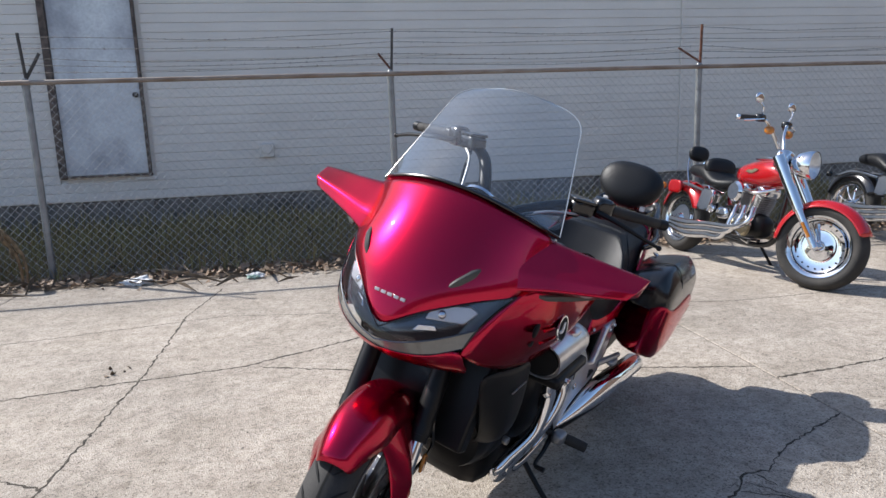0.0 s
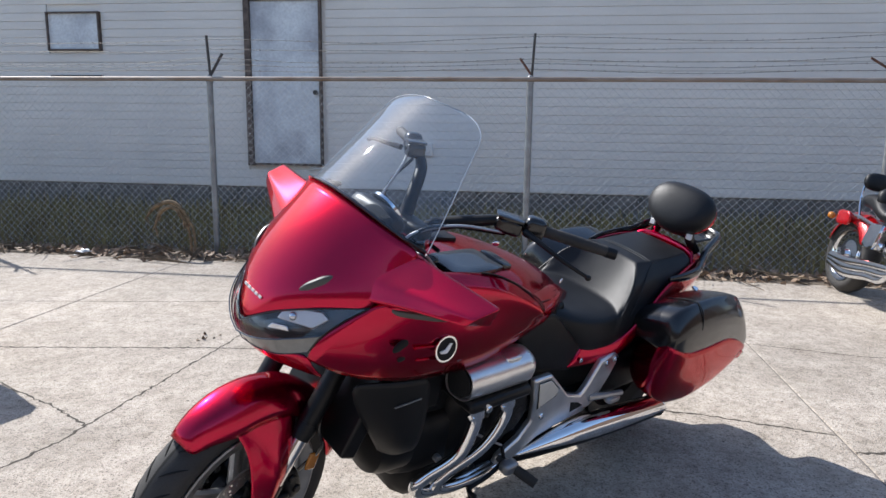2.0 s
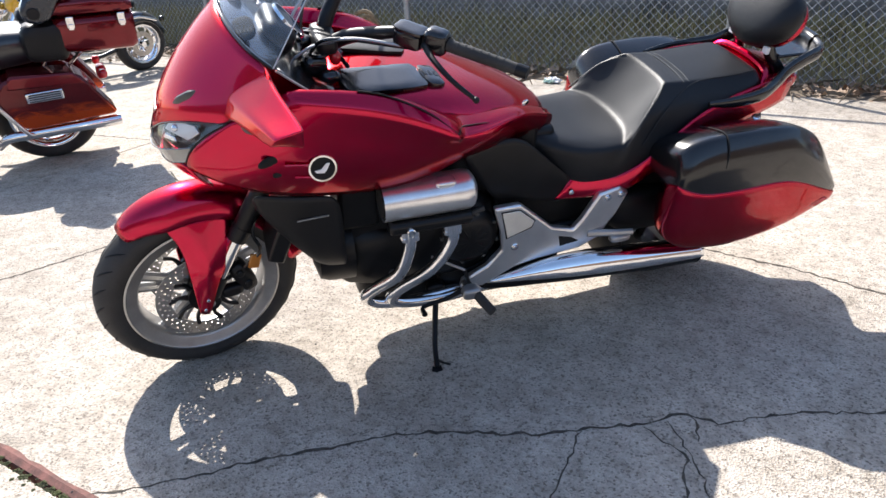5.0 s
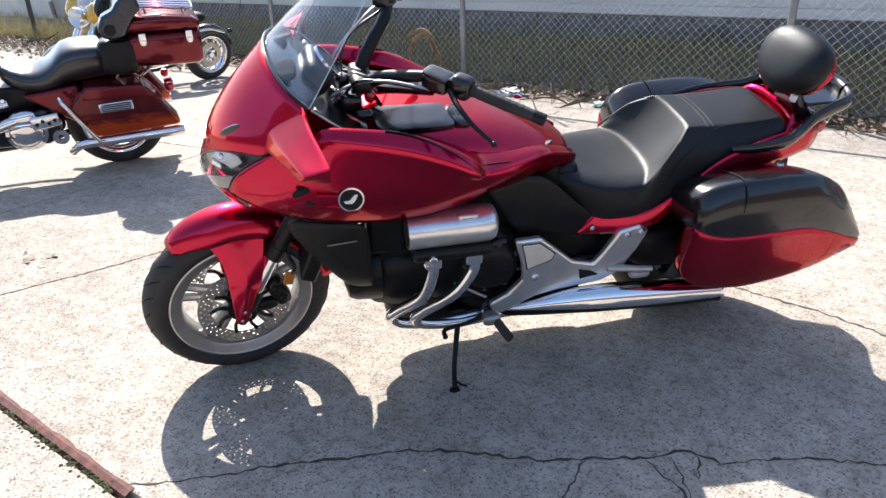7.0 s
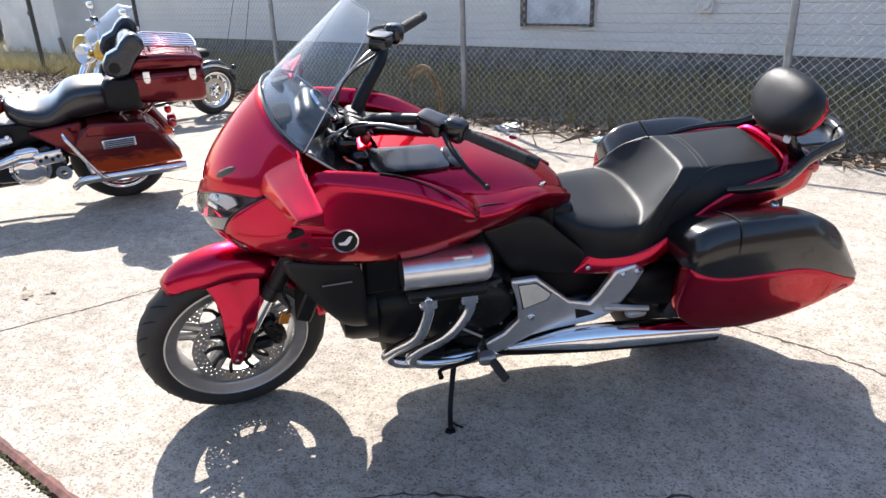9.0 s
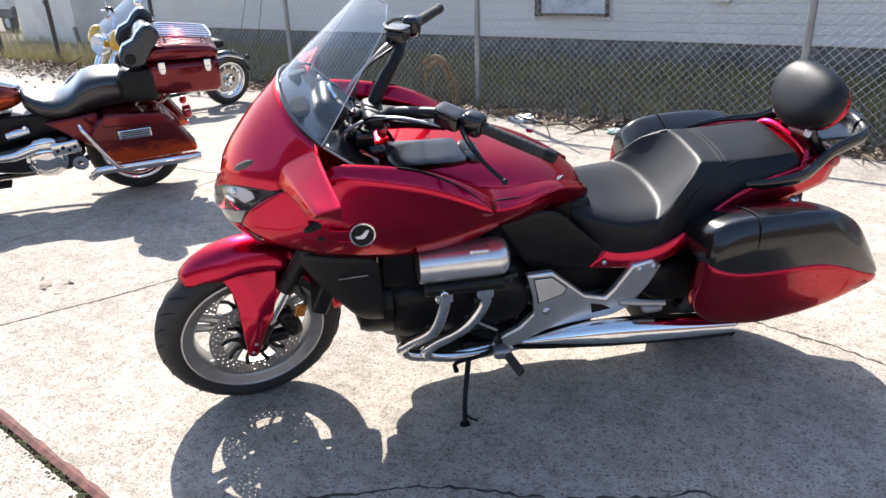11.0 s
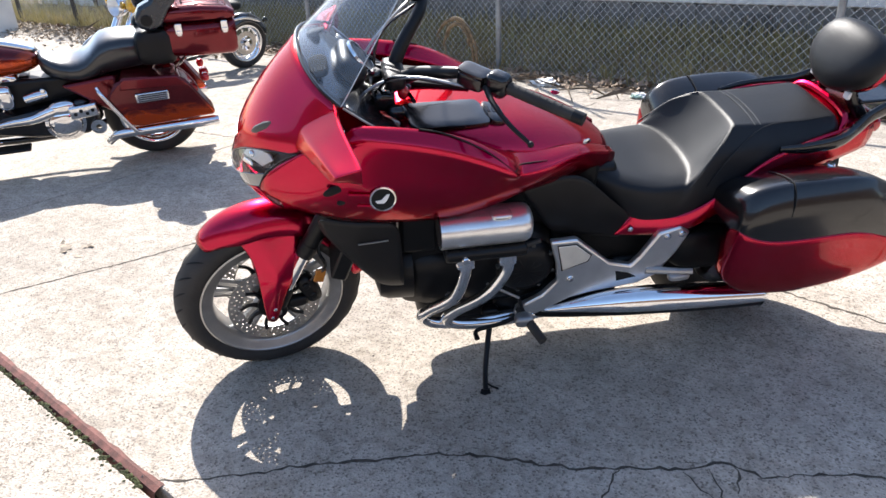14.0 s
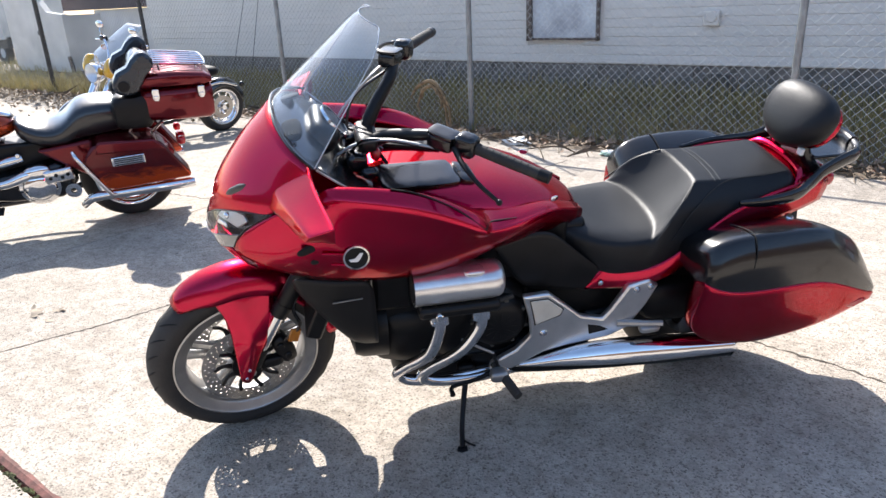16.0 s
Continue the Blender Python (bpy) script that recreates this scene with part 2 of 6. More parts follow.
M_WIRE = mat("chain_link_wire", (0.57, 0.56, 0.53), 0.5, metal=0.25, var=0.05)
M_BARB = mat("barbed_wire_steel", (0.16, 0.15, 0.14), 0.6, metal=0.5, var=0.1)
M_DARKPOST = mat("dark_steel_post", (0.09, 0.085, 0.08), 0.6, metal=0.3, var=0.15)
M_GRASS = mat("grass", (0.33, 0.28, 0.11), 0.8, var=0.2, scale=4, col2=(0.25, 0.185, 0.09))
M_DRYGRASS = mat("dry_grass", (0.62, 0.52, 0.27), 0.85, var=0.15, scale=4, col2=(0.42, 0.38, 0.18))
M_LEAF = mat("dry_leaf", (0.26, 0.16, 0.095), 0.75, var=0.25, scale=2.2, col2=(0.48, 0.36, 0.25))
M_DRYLEAF = mat("pale_dry_leaf", (0.42, 0.34, 0.25), 0.8, var=0.2, scale=20)
M_TWIG = mat("twig", (0.20, 0.15, 0.10), 0.9, var=0.2)
M_WHITE = mat("white_plastic", (0.78, 0.78, 0.76), 0.45, var=0.05)
M_WHITEWALL = mat("white_painted_wall", (0.86, 0.83, 0.78), 0.7, var=0.08, scale=2.0, bump=0.1)
M_ROOF = mat("dark_roofing", (0.075, 0.05, 0.06), 0.85, var=0.15, scale=9, bump=0.5)
M_BLACKRUB = mat("black_rubber", (0.018, 0.018, 0.019), 0.7, var=0.15, scale=25, bump=0.1)

# ---- ground ----
ground = thing("ground", "packed dirt and dry soil ground", "ground", kind="structure")
part("ground_sheet", slab([(-400, -400), (400, -400), (400, 400), (-400, 400)], -1.0, -0.06, "z"), M_DIRT, ground, smooth=False)

pavement = thing("pavement", "worn sunlit concrete slabs with cracks", "pavement", kind="structure")


def concrete_slab(x0, x1, y0, y1):
    g = 0.0035
    bm = slab([(x0 + g, y0 + g), (x1 - g, y0 + g), (x1 - g, y1 - g), (x0 + g, y1 - g)], -0.12, 0.0, "z")
    part("concrete_slab", bm, M_CONC, pavement, smooth=False, bevel=0.006)


for x0, x1 in ((-24, -12), (-12, -6.0), (-6.0, -2.0), (-2.0, 2.57), (2.57, 7.2), (7.2, 16)):
    for y0, y1 in ((-14, -4.0), (-4.0, 1.385), (1.415, 6.42)):
        concrete_slab(x0, x1, y0, y1)


def joint_filler(x0, x1, y0, y1):
    part("joint_filler", box((x0 + x1) / 2, (y0 + y1) / 2, -0.03, x1 - x0, y1 - y0, 0.052), M_GRIT, pavement, "packed grit in the slab joint", smooth=False)


for jx in (-12, -6.0, -2.0, 2.57, 7.2):
    joint_filler(jx - 0.0034, jx + 0.0034, 1.42, 6.41)


def crack(pts, w, seed, depth=0.0016):
    """A jagged, dirt-filled crack along a line of points."""
    rnd = random.Random(seed)
    path = []
    for a, b in zip(pts, pts[1:]):
        a, b = Vector((*a, 0)), Vector((*b, 0))
        n = max(2, int((b - a).length / 0.020))
        d = (b - a).normalized()
        s = Vector((-d.y, d.x, 0))
        for k in range(n):
            path.append(a.lerp(b, k / n) + s * rnd.gauss(0, 0.0045))
    path.append(Vector((*pts[-1], 0)))
    bm = bmesh.new()
    prev = None
    for i, p in enumerate(path):
        d = (path[min(i + 1, len(path) - 1)] - path[max(i - 1, 0)]).normalized()
        s = Vector((-d.y, d.x, 0))
        ww = w * rnd.choice((0.3, 0.45, 0.6, 0.8, 1.0)) * (0.3 if i in (0, len(path) - 1) else 1)
        top = Vector((0, 0, 0.0012 + rnd.uniform(0, 0.0008)))
        row = [bm.verts.new(p + s * ww), bm.verts.new(p + top + Vector((0, 0, depth)) * 0), bm.verts.new(p - s * ww)]
        for v in (row[0], row[2]):
            v.co.z = 0.0008
        row[1].co.z = 0.002
        if prev:
            bm.faces.new((prev[0], prev[1], row[1], row[0]))
            bm.faces.new((prev[1], prev[2], row[2], row[1]))
        prev = row
    part("crack", bm, M_CRACK, pavement, "dirt-filled crack", smooth=False)


crack([(0.67, 1.42), (0.84, 1.58), (0.99, 1.74), (1.12, 1.86), (1.23, 1.97), (1.40, 2.07), (1.50, 2.11), (1.59, 2.16), (1.72, 2.26), (1.82, 2.33), (1.88, 2.40), (2.00, 2.42), (2.08, 2.50), (2.21, 2.58), (2.39, 2.67), (2.57, 2.76)], 0.006, 1)
crack([(1.66, 2.21), (1.68, 2.10), (1.69, 1.98), (1.66, 1.6)], 0.003, 2)
crack([(1.81, 2.31), (1.87, 2.27), (1.93, 2.25), (1.97, 2.10)], 0.0045, 12)
crack([(1.90, 2.41), (1.94, 2.37), (1.95, 2.31)], 0.004, 13)
crack([(2.57, 3.17), (2.92, 3.21), (3.3, 3.27), (4.4, 3.4), (6.0, 3.3)], 0.010, 3)
crack([(2.57, 3.33), (2.03, 3.46), (1.5, 3.52), (0.57, 3.84), (0.1, 4.02)], 0.008, 4)
crack([(-4.2, 3.5), (-2.66, 3.64), (-1.98, 3.74), (-1.13, 3.88), (-0.51, 3.98), (0.01, 4.05), (0.67, 4.39), (1.3, 4.7)], 0.010, 5)
crack([(-0.35, 6.0), (-0.49, 5.22), (-0.5, 4.1), (-0.56, 3.3), (-0.60, 2.75), (-0.75, 2.15), (-1.0, 1.42)], 0.008, 6)
crack([(-2.6, 4.7), (-1.38, 4.9), (-0.22, 5.13), (0.55, 4.97)], 0.003, 7)
crack([(-1.33, 3.29), (-0.83, 3.05), (-0.58, 2.9)], 0.007, 8)
crack([(2.57, 4.6), (3.2, 4.45), (4.6, 4.5)], 0.003, 9)
crack([(1.86, 2.36), (1.95, 2.25), (2.05, 2.05), (2.0, 1.8)], 0.0025, 10)
crack([(-2.9, 4.9), (-2.4, 4.1), (-1.98, 3.74)], 0.004, 11)
# red painted joint edge with moss beside it
rnd = random.Random(3)
bm = bmesh.new()
xs = [-3.0 + 0.05 * k for k in range(75)]
prev = None
for x in xs:
    w = 0.007 + rnd.uniform(0, 0.008)
    row = [bm.verts.new((x, 1.416 + w, 0.001)), bm.verts.new((x, 1.415, 0.003)), bm.verts.new((x, 1.398, -0.004)), bm.verts.new((x, 1.392, -0.03))]
    if prev:
        for j in range(3):
            bm.faces.new((prev[j], prev[j + 1], row[j + 1], row[j]))
    prev = row
part("painted_edge", bm, M_REDEDGE, pavement, "faded red painted slab edge", smooth=False)


def scatter(n, seed, place, shape):
    """Many small pieces in one mesh: place(rnd) gives a pose, shape(rnd) its verts and faces."""
    r = random.Random(seed)
    V, F = [], []
    for _ in range(n):
        m = place(r)
        vs, fs = shape(r)
        o = len(V)
        V += [tuple(m @ Vector(v)) for v in vs]
        F += [tuple(o + i for i in f) for f in fs]
    me = bpy.data.meshes.new("scatter")
    me.from_pydata(V, [], F)
    bm = bmesh.new()
    bm.from_mesh(me)
    bpy.data.meshes.remove(me)
    return bm


def stuff(name, bm, material, label, category, smooth=False):
    me = bpy.data.meshes.new(name)
    bm.to_mesh(me)
    bm.free()
    me.materials.append(material)
    return tagged(new(name, me), label, category, kind="stuff")


def blade(r):
    h, w = 0.06 + 0.22 * r.random() ** 1.6, r.uniform(0.003, 0.007)
    b = r.uniform(-0.05, 0.05)
    return [(-w, 0, -0.01), (w, 0, -0.01), (b * 0.4 + w * 0.7, b * 0.3, h * 0.6), (b, b * 0.6, h)], [(0, 1, 2), (0, 2, 3)]


def leaf(r):
    s = r.uniform(0.018, 0.05)
    c = r.uniform(0.1, 0.5) * s
    return [(-s, 0, c), (-0.2 * s, -0.55 * s, 0), (0.9 * s, -0.1 * s, c * 0.8), (0, 0.55 * s, c * 0.5), (0, 0, 0.1 * s)], [(0, 1, 4), (1, 2, 4), (2, 3, 4), (3, 0, 4)]


def moss(r):
    s = r.uniform(0.003, 0.009)
    return [(-s, -s, 0), (s, -s, 0), (s, s, 0), (-s, s, 0), (0, 0, s * 0.8)], [(0, 1, 4), (1, 2, 4), (2, 3, 4), (3, 0, 4)]


stuff("moss", scatter(420, 4, lambda r: pose(r.uniform(-2.5, 0.66), 1.393 - abs(r.gauss(0, 0.012)), -0.002, 0, 0, r.uniform(0, 360)), moss), M_MOSS, "green moss and dirt along the slab joint", "moss")
def LAWN(y):
    """Height of the bank that rises from the fence to the building."""
    return -0.012 + 0.075 * max(0, y - 6.75)


lawn = thing("lawn_bed", "strip of soil under grass beside the building", "ground", kind="structure")
part("soil", slab([(6.43, -0.2), (9.06, -0.2), (9.06, LAWN(9.06)), (6.9, LAWN(6.9)), (6.43, -0.012)], -30, 16, "x"), M_DIRT, lawn, smooth=False)
def on_bank(r):
    y = 6.72 + 2.3 * r.random() ** 0.95
    return pose(r.uniform(-12, 7.5), y, LAWN(y) - 0.01, r.uniform(-14, 14), r.uniform(-14, 14), r.uniform(0, 360))


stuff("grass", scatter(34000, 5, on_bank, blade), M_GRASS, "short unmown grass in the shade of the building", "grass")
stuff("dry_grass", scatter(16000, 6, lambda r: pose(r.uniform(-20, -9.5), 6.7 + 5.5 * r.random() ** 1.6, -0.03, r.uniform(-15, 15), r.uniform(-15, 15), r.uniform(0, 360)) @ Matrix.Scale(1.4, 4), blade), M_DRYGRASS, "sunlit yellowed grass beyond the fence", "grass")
stuff("leaf_litter", scatter(3800, 7, lambda r: pose(r.uniform(-12, 7), 6.62 + r.gauss(0, 0.14), r.uniform(0.0, 0.05), r.gauss(0, 28), r.gauss(0, 28), r.uniform(0, 360)), leaf), M_LEAF, "dry brown leaves blown against the fence", "leaves")


stuff("leaf_drift", scatter(4200, 17, lambda r: pose(r.uniform(-15, -5.5), 6.30 + r.gauss(0, 0.36), r.uniform(0.0, 0.05), r.gauss(0, 28), r.gauss(0, 28), r.uniform(0, 360)), leaf), M_DRYLEAF, "wide drift of dry leaves by the far fence", "leaves")


def twig(r):
    l, w = r.uniform(0.08, 0.35), 0.003
    return [(-l, -w, 0), (l, -w, 0), (l * 0.9, w, 0.004), (-l, w, 0.004), (0, 0, 0.01 + r.uniform(0, 0.03))], [(0, 1, 4), (1, 2, 4), (2, 3, 4), (3, 0, 4)]


stuff("twigs", scatter(260, 8, lambda r: pose(r.uniform(-11, 6), 6.5 + r.gauss(0, 0.16), r.uniform(0.0, 0.05), r.gauss(0, 10), r.gauss(0, 14), r.uniform(0, 360)), twig), M_TWIG, "bare twigs among the leaves", "twigs")


def grit(r):
    s = r.uniform(0.002, 0.005)
    return [(-s, -s, 0), (s, -s * 0.7, 0), (s * 0.8, s, 0), (-s, s * 0.8, 0), (0, 0, s)], [(0, 1, 4), (1, 2, 4), (2, 3, 4), (3, 0, 4)]


stuff("grit", scatter(600, 9, lambda r: pose(r.uniform(-5, 5), r.uniform(0.6, 6.5), 0.0, 0, 0, r.uniform(0, 360)), grit), M_GRIT, "loose grit on the concrete", "grit")

# ---- building ----
WY = 9.04
wall = thing("wall_building", "pale beige vinyl siding wall in shade", "wall", kind="structure")
part("wall_core", box(1.3, WY + 0.12, 2.1, 25.4, 0.2, 3.24), M_SIDING, wall, smooth=False)
COURSE = 0.106
openings = [(-2.50, -1.43, 0.76, 2.86), (-5.25, -4.47, 2.21, 2.74)]


def siding_board(x0, x1, z):
    bm = slab([(WY + 0.010, z), (WY - 0.0005, z), (WY - 0.0015, z + 0.004), (WY - 0.0005, z + 0.05), (WY + 0.003, z + COURSE - 0.004), (WY + 0.008, z + COURSE - 0.001), (WY + 0.02, z + COURSE - 0.001)], x0, x1, "x")
    part("siding_board", bm, M_SIDING, wall, smooth=False)


z = 0.49
while z < 3.7:
    cuts = sorted((a, b) for a, b, c, d in openings if z + COURSE > c and z < d)
    x = -11.4
    for a, b in cuts:
        siding_board(x, a, z)
        x = b
    if x < 5.3:
        siding_board(x, 5.297, z)
        x = 5.303
    siding_board(x, 14.0, z)
    z += COURSE
foundation = thing("wall_foundation", "grey concrete block foundation with patchy stains", "wall", kind="structure")
bl = None
for row in range(3):
    for k in range(64):
        x = -11.3 + 0.4 * k + (0.2 if row % 2 else 0)
        if bl is None:
            bl = part("block", box(0, 0, 0, 0.392, 0.19, 0.192), M_BLOCK, foundation, smooth=False, bevel=0.0)
            bl.location = (x, WY + 0.12, 0.10 + 0.2 * row - 0.1)
        else:
            o = new("block", bl.data)
            o.parent = foundation
            o.location = (x, WY + 0.12, 0.2 * row)
part("mortar", box(1.3, WY + 0.12, 0.15, 25.4, 0.17, 0.68), M_BLOCK, foundation, smooth=False)
roof = thing("roof_edge", "dark roof edge above the siding", "roof", kind="structure")
part("roof_deck", box(1.3, WY + 4.0, 3.82, 25.8, 8.4, 0.1), M_ROOF, roof, smooth=False)
part("fascia", box(1.3, WY - 0.19, 3.76, 25.8, 0.03, 0.2), M_SIDING, roof, smooth=False)

door = thing("door_1", "weathered white metal door in rusty brown frame", "door", kind="structure")
part("door_panel", box(-1.965, WY + 0.01, 1.81, 0.90, 0.045, 2.03), M_DOORP, door, smooth=False, bevel=0.004)
part("jamb", box(-2.455, WY, 1.81, 0.075, 0.10, 2.10), M_DFRAME, door, smooth=False, bevel=0.005)
part("jamb", box(-1.496, WY, 1.81, 0.030, 0.10, 2.10), M_DFRAME, door, smooth=False, bevel=0.005)
part("sill", box(-1.975, WY - 0.01, 0.780, 1.00, 0.12, 0.018), M_DFRAME, door, smooth=False, bevel=0.004)
part("head", box(-1.965, WY, 2.865, 1.05, 0.10, 0.05), M_DFRAME, door, smooth=False)
knob = join(moved(lathe([(0.0, -0.06), (0.022, -0.06), (0.03, -0.045), (0.022, -0.02), (0.012, -0.015), (0.03, 0.0)], 14), pose(-1.56, WY - 0.02, 1.70)))
part("door_knob", knob, M_DARKPOST, door, "dark round knob")
part("drip_patch", box(-1.55, WY - 0.016, 0.735, 0.24, 0.012, 0.035), M_WHITE, door, "bright white caulk patch", smooth=False, bevel=0.004)

hatch = thing("window_1", "small square covered opening with white panel", "window", kind="structure")
part("hatch_panel", box(-4.865, WY, 2.475, 0.715, 0.02, 0.455), M_DOORP, hatch, smooth=False)
for px, pz, sx, sz in ((-4.865, 2.712, 0.76, 0.02), (-4.865, 2.238, 0.76, 0.02), (-5.232, 2.475, 0.02, 0.454), (-4.498, 2.475, 0.02, 0.454)):
    part("hatch_frame", box(px, WY - 0.012, pz, sx, 0.06, sz), M_DFRAME, hatch, smooth=False, bevel=0.003)
slot = thing("wall_slot", "thin dark slot vent in the siding", "vent", kind="structure")
part("slot_hood", box(-4.865, WY - 0.02, 1.895, 0.74, 0.03, 0.03), M_DARKPOST, slot, smooth=False)
outlet = thing("junction_box", "pale painted utility box with round cover on siding", "utility box")
part("box_body", box(-0.13, WY - 0.035, 1.0, 0.17, 0.06, 0.16), M_SIDING, outlet, bevel=0.01)
part("round_cover", moved(lathe([(0, -0.012), (0.06, -0.012), (0.065, 0.0)], 20), pose(-0.13, WY - 0.066, 1.02)), M_SIDING, outlet)
strip = thing("corner_strip", "thin vertical seam strip on the siding", "trim", kind="structure")
part("seam_strip", box(5.30, WY - 0.012, 2.1, 0.03, 0.02, 3.2), M_SIDING, strip, smooth=False)
for x0, z0, x1 in ((-7.67, 2.37, -8.80), (-7.45, 2.18, -8.24)):
    c = thing("guy_cable", "thin dark cable slanting before the siding", "cable", group="guy cables by the building")
    part("cable", tube([(x0, 8.90, z0), (x1, 8.90, -0.02)], 0.0055, 6, 2), M_DARKPOST, c)
    part("anchor", box(x0, 8.96, z0, 0.02, 0.16, 0.02), M_DARKPOST, c)
fvent = thing("foundation_vent", "slatted metal vent in the block foundation", "vent", kind="structure")
part("vent_frame", box(0.0, WY + 0.02, 0.3, 0.42, 0.03, 0.2), M_BLOCK, fvent, smooth=False, bevel=0.004)
for k in range(10):
    part("vent_slat", box(-0.18 + 0.04 * k, WY + 0.0, 0.3, 0.012, 0.02, 0.17), M_BLOCK, fvent, smooth=False)

# ---- fence ----
FY = 6.82
fence = thing("chain_link_fence", "galvanized chain-link fence topped with barbed wire", "fence")
posts = [-7.91, -4.82, -1.90, 1.18, 4.26, 7.34]
for i, x in enumerate(posts):
    p = part("post", join(tube([(x, FY, -0.1), (x, FY, 1.70)], 0.029, 12, 1), moved(lathe([(0.0, 0.05), (0.02, 0.045), (0.034, 0.02), (0.034, -0.03)], 12), pose(x, FY, 1.70, 90, 0, 0))), M_GALV if i else M_DARKPOST, fence, "galvanized post" if i else "dark post")
    top = 2.11
    part("arm", tube([(x + 0.01, FY, 1.72), (x + (0.06 if i == 1 else 0.03 if i % 2 else 0.0), FY - 0.03, top)], 0.013, 6, 1), M_RUST if x > 4 else M_DARKPOST, p)
    if x in (-4.82, -1.90, -7.91):
        dx = -0.17 if x == -4.82 else 0.13
        part("arm", tube([(x + 0.01, FY, 1.74), (x + dx, FY + 0.02, 2.1 if x == -4.82 else 1.95)], 0.014, 6, 1), M_DARKPOST, p)
    else:
        part("arm", tube([(x, FY, 1.76), (x - (0.2 if x > 4 else 0.1), FY + 0.05, 1.9)], 0.011, 6, 1), M_RUST, p)
for x in (-11.28, -13.74):
    part("post", tube([(x, FY, -0.1), (x, FY, 1.95)], 0.04, 12, 1), M_DARKPOST, fence, "dark gate post")
part("top_rail", tube([(-13.7, FY - 0.03, 1.70), (-6, FY - 0.03, 1.705), (1, FY - 0.03, 1.71), (7.4, FY - 0.03, 1.705)], 0.021, 10, 3), M_RAIL, fence, "rust-stained top rail")


def link_mesh(x0, x1, z0, z1, pitch, r):
    bm = bmesh.new()
    h = z1 - z0
    n = int((x1 - x0 + h) / pitch)
    for fam in (0, 1):
        for k in range(n):
            xa = x0 - h + k * pitch if fam == 0 else x0 + k * pitch
            xb = xa + h if fam == 0 else xa - h
            za, zb = z0, z1
            lo, hi = max(x0, min(xa, xb)), min(x1, max(xa, xb))
            if hi - lo < 0.02:
                continue
            def zat(x):
                return za + (x - xa) / (xb - xa) * h
            a, b = (lo, zat(lo)), (hi, zat(hi))
            y = FY + (0.003 if fam else -0.003)
            d = Vector((b[0] - a[0], 0, b[1] - a[1])).normalized()
            s = Vector((-d.z, 0, d.x))
            A = [bm.verts.new(Vector((a[0], y, a[1])) + s * r * math.cos(q) + Vector((0, r * math.sin(q), 0))) for q in (0, 2.09, 4.19)]
            B = [bm.verts.new(Vector((b[0], y, b[1])) + s * r * math.cos(q) + Vector((0, r * math.sin(q), 0))) for q in (0, 2.09, 4.19)]
            for j in range(3):
                bm.faces.new((A[j], A[(j + 1) % 3], B[(j + 1) % 3], B[j]))
    return bm


part("link_mesh", link_mesh(-13.7, 7.34, 0.02, 1.70, 0.073, 0.0015), M_WIRE, fence, "diamond steel mesh", smooth=False, kind="stuff")
rnd = random.Random(12)
for k, (zz, sag) in enumerate(((2.085, 0.035), (1.94, -0.035), (1.90, 0.05), (1.85, 0.03), (1.80, 0.02))):
    bms = []
    pts = []
    xs = [-11.2] + [p + 0.02 for p in posts]
    for a, b in zip(xs, xs[1:]):
        m = rnd.uniform(0.8, 1.3)
        for q in (0, 0.25, 0.5, 0.75):
            pts.append((a + (b - a) * q, FY - 0.02 + 0.008 * k, zz + (0.05 if k == 1 and q == 0 else 0) - m * sag * 4 * q * (1 - q) + rnd.uniform(-0.011, 0.011)))
    pts.append((xs[-1], FY - 0.02, zz))
    bms.append(tube(pts, 0.0022, 4, 3))
    x = -8.0
    while x < 7.2:
        u = min(range(len(pts)), key=lambda i: abs(pts[i][0] - x))
        j = min(u + 1, len(pts) - 1) if pts[u][0] < x else u
        i0 = max(0, j - 1)
        f = (x - pts[i0][0]) / max(1e-6, pts[j][0] - pts[i0][0]) if j != i0 else 0
        zc = pts[i0][2] + (pts[j][2] - pts[i0][2]) * min(1, max(0, f))
        bms.append(tube([(x - 0.007, FY - 0.02, zc - 0.009), (x + 0.007, FY - 0.02, zc + 0.009)], 0.0013, 3, 1))
        bms.append(tube([(x - 0.007, FY - 0.03, zc + 0.008), (x + 0.007, FY - 0.01, zc - 0.008)], 0.0013, 3, 1))
        x += 0.125 + rnd.uniform(-0.02, 0.02)
    part("barbed_strand", join(*bms), M_BARB, fence, smooth=False)

# ---- beyond the fence to the side ----
shed = thing("white_garage", "low white painted garage wall with dark roof edge", "garage")
part("wall_panel", slab([(-16.7, -0.1), (-13.9, -0.1), (-13.9, 1.36), (-14.6, 1.42), (-14.95, 1.72), (-15.3, 2.3), (-16.7, 2.3)], 8.48, 8.62), M_WHITEWALL, shed, smooth=False, bevel=0.006)
part("wall_panel", box(-12.85, 9.42, 0.66, 2.6, 0.14, 1.52), M_WHITEWALL, shed, "cream painted wall", smooth=False, bevel=0.006)
part("side_wall", box(-13.97, 9.0, 0.62, 0.12, 0.76, 1.44), M_WHITEWALL, shed, smooth=False)
part("roof_edge", box(-13.45, 9.5, 1.98, 3.9, 0.5, 1.10), M_ROOF, shed, smooth=False, bevel=0.01)
part("wall_lamp", moved(lathe([(0, -.06), (.05, -.05), (.06, 0)], 14), pose(-15.05, 8.47, .98)), M_DARKPOST, shed, "small round wall fitting")
part("corner_board", box(-13.86, 8.46, 0.22, 0.10, 0.05, 0.50, pose(0, 0, 0, 0, -12, 0)), M_DFRAME, shed, smooth=False)
pp_ = thing("square_post", "pale painted square post at the lot's edge", "post")
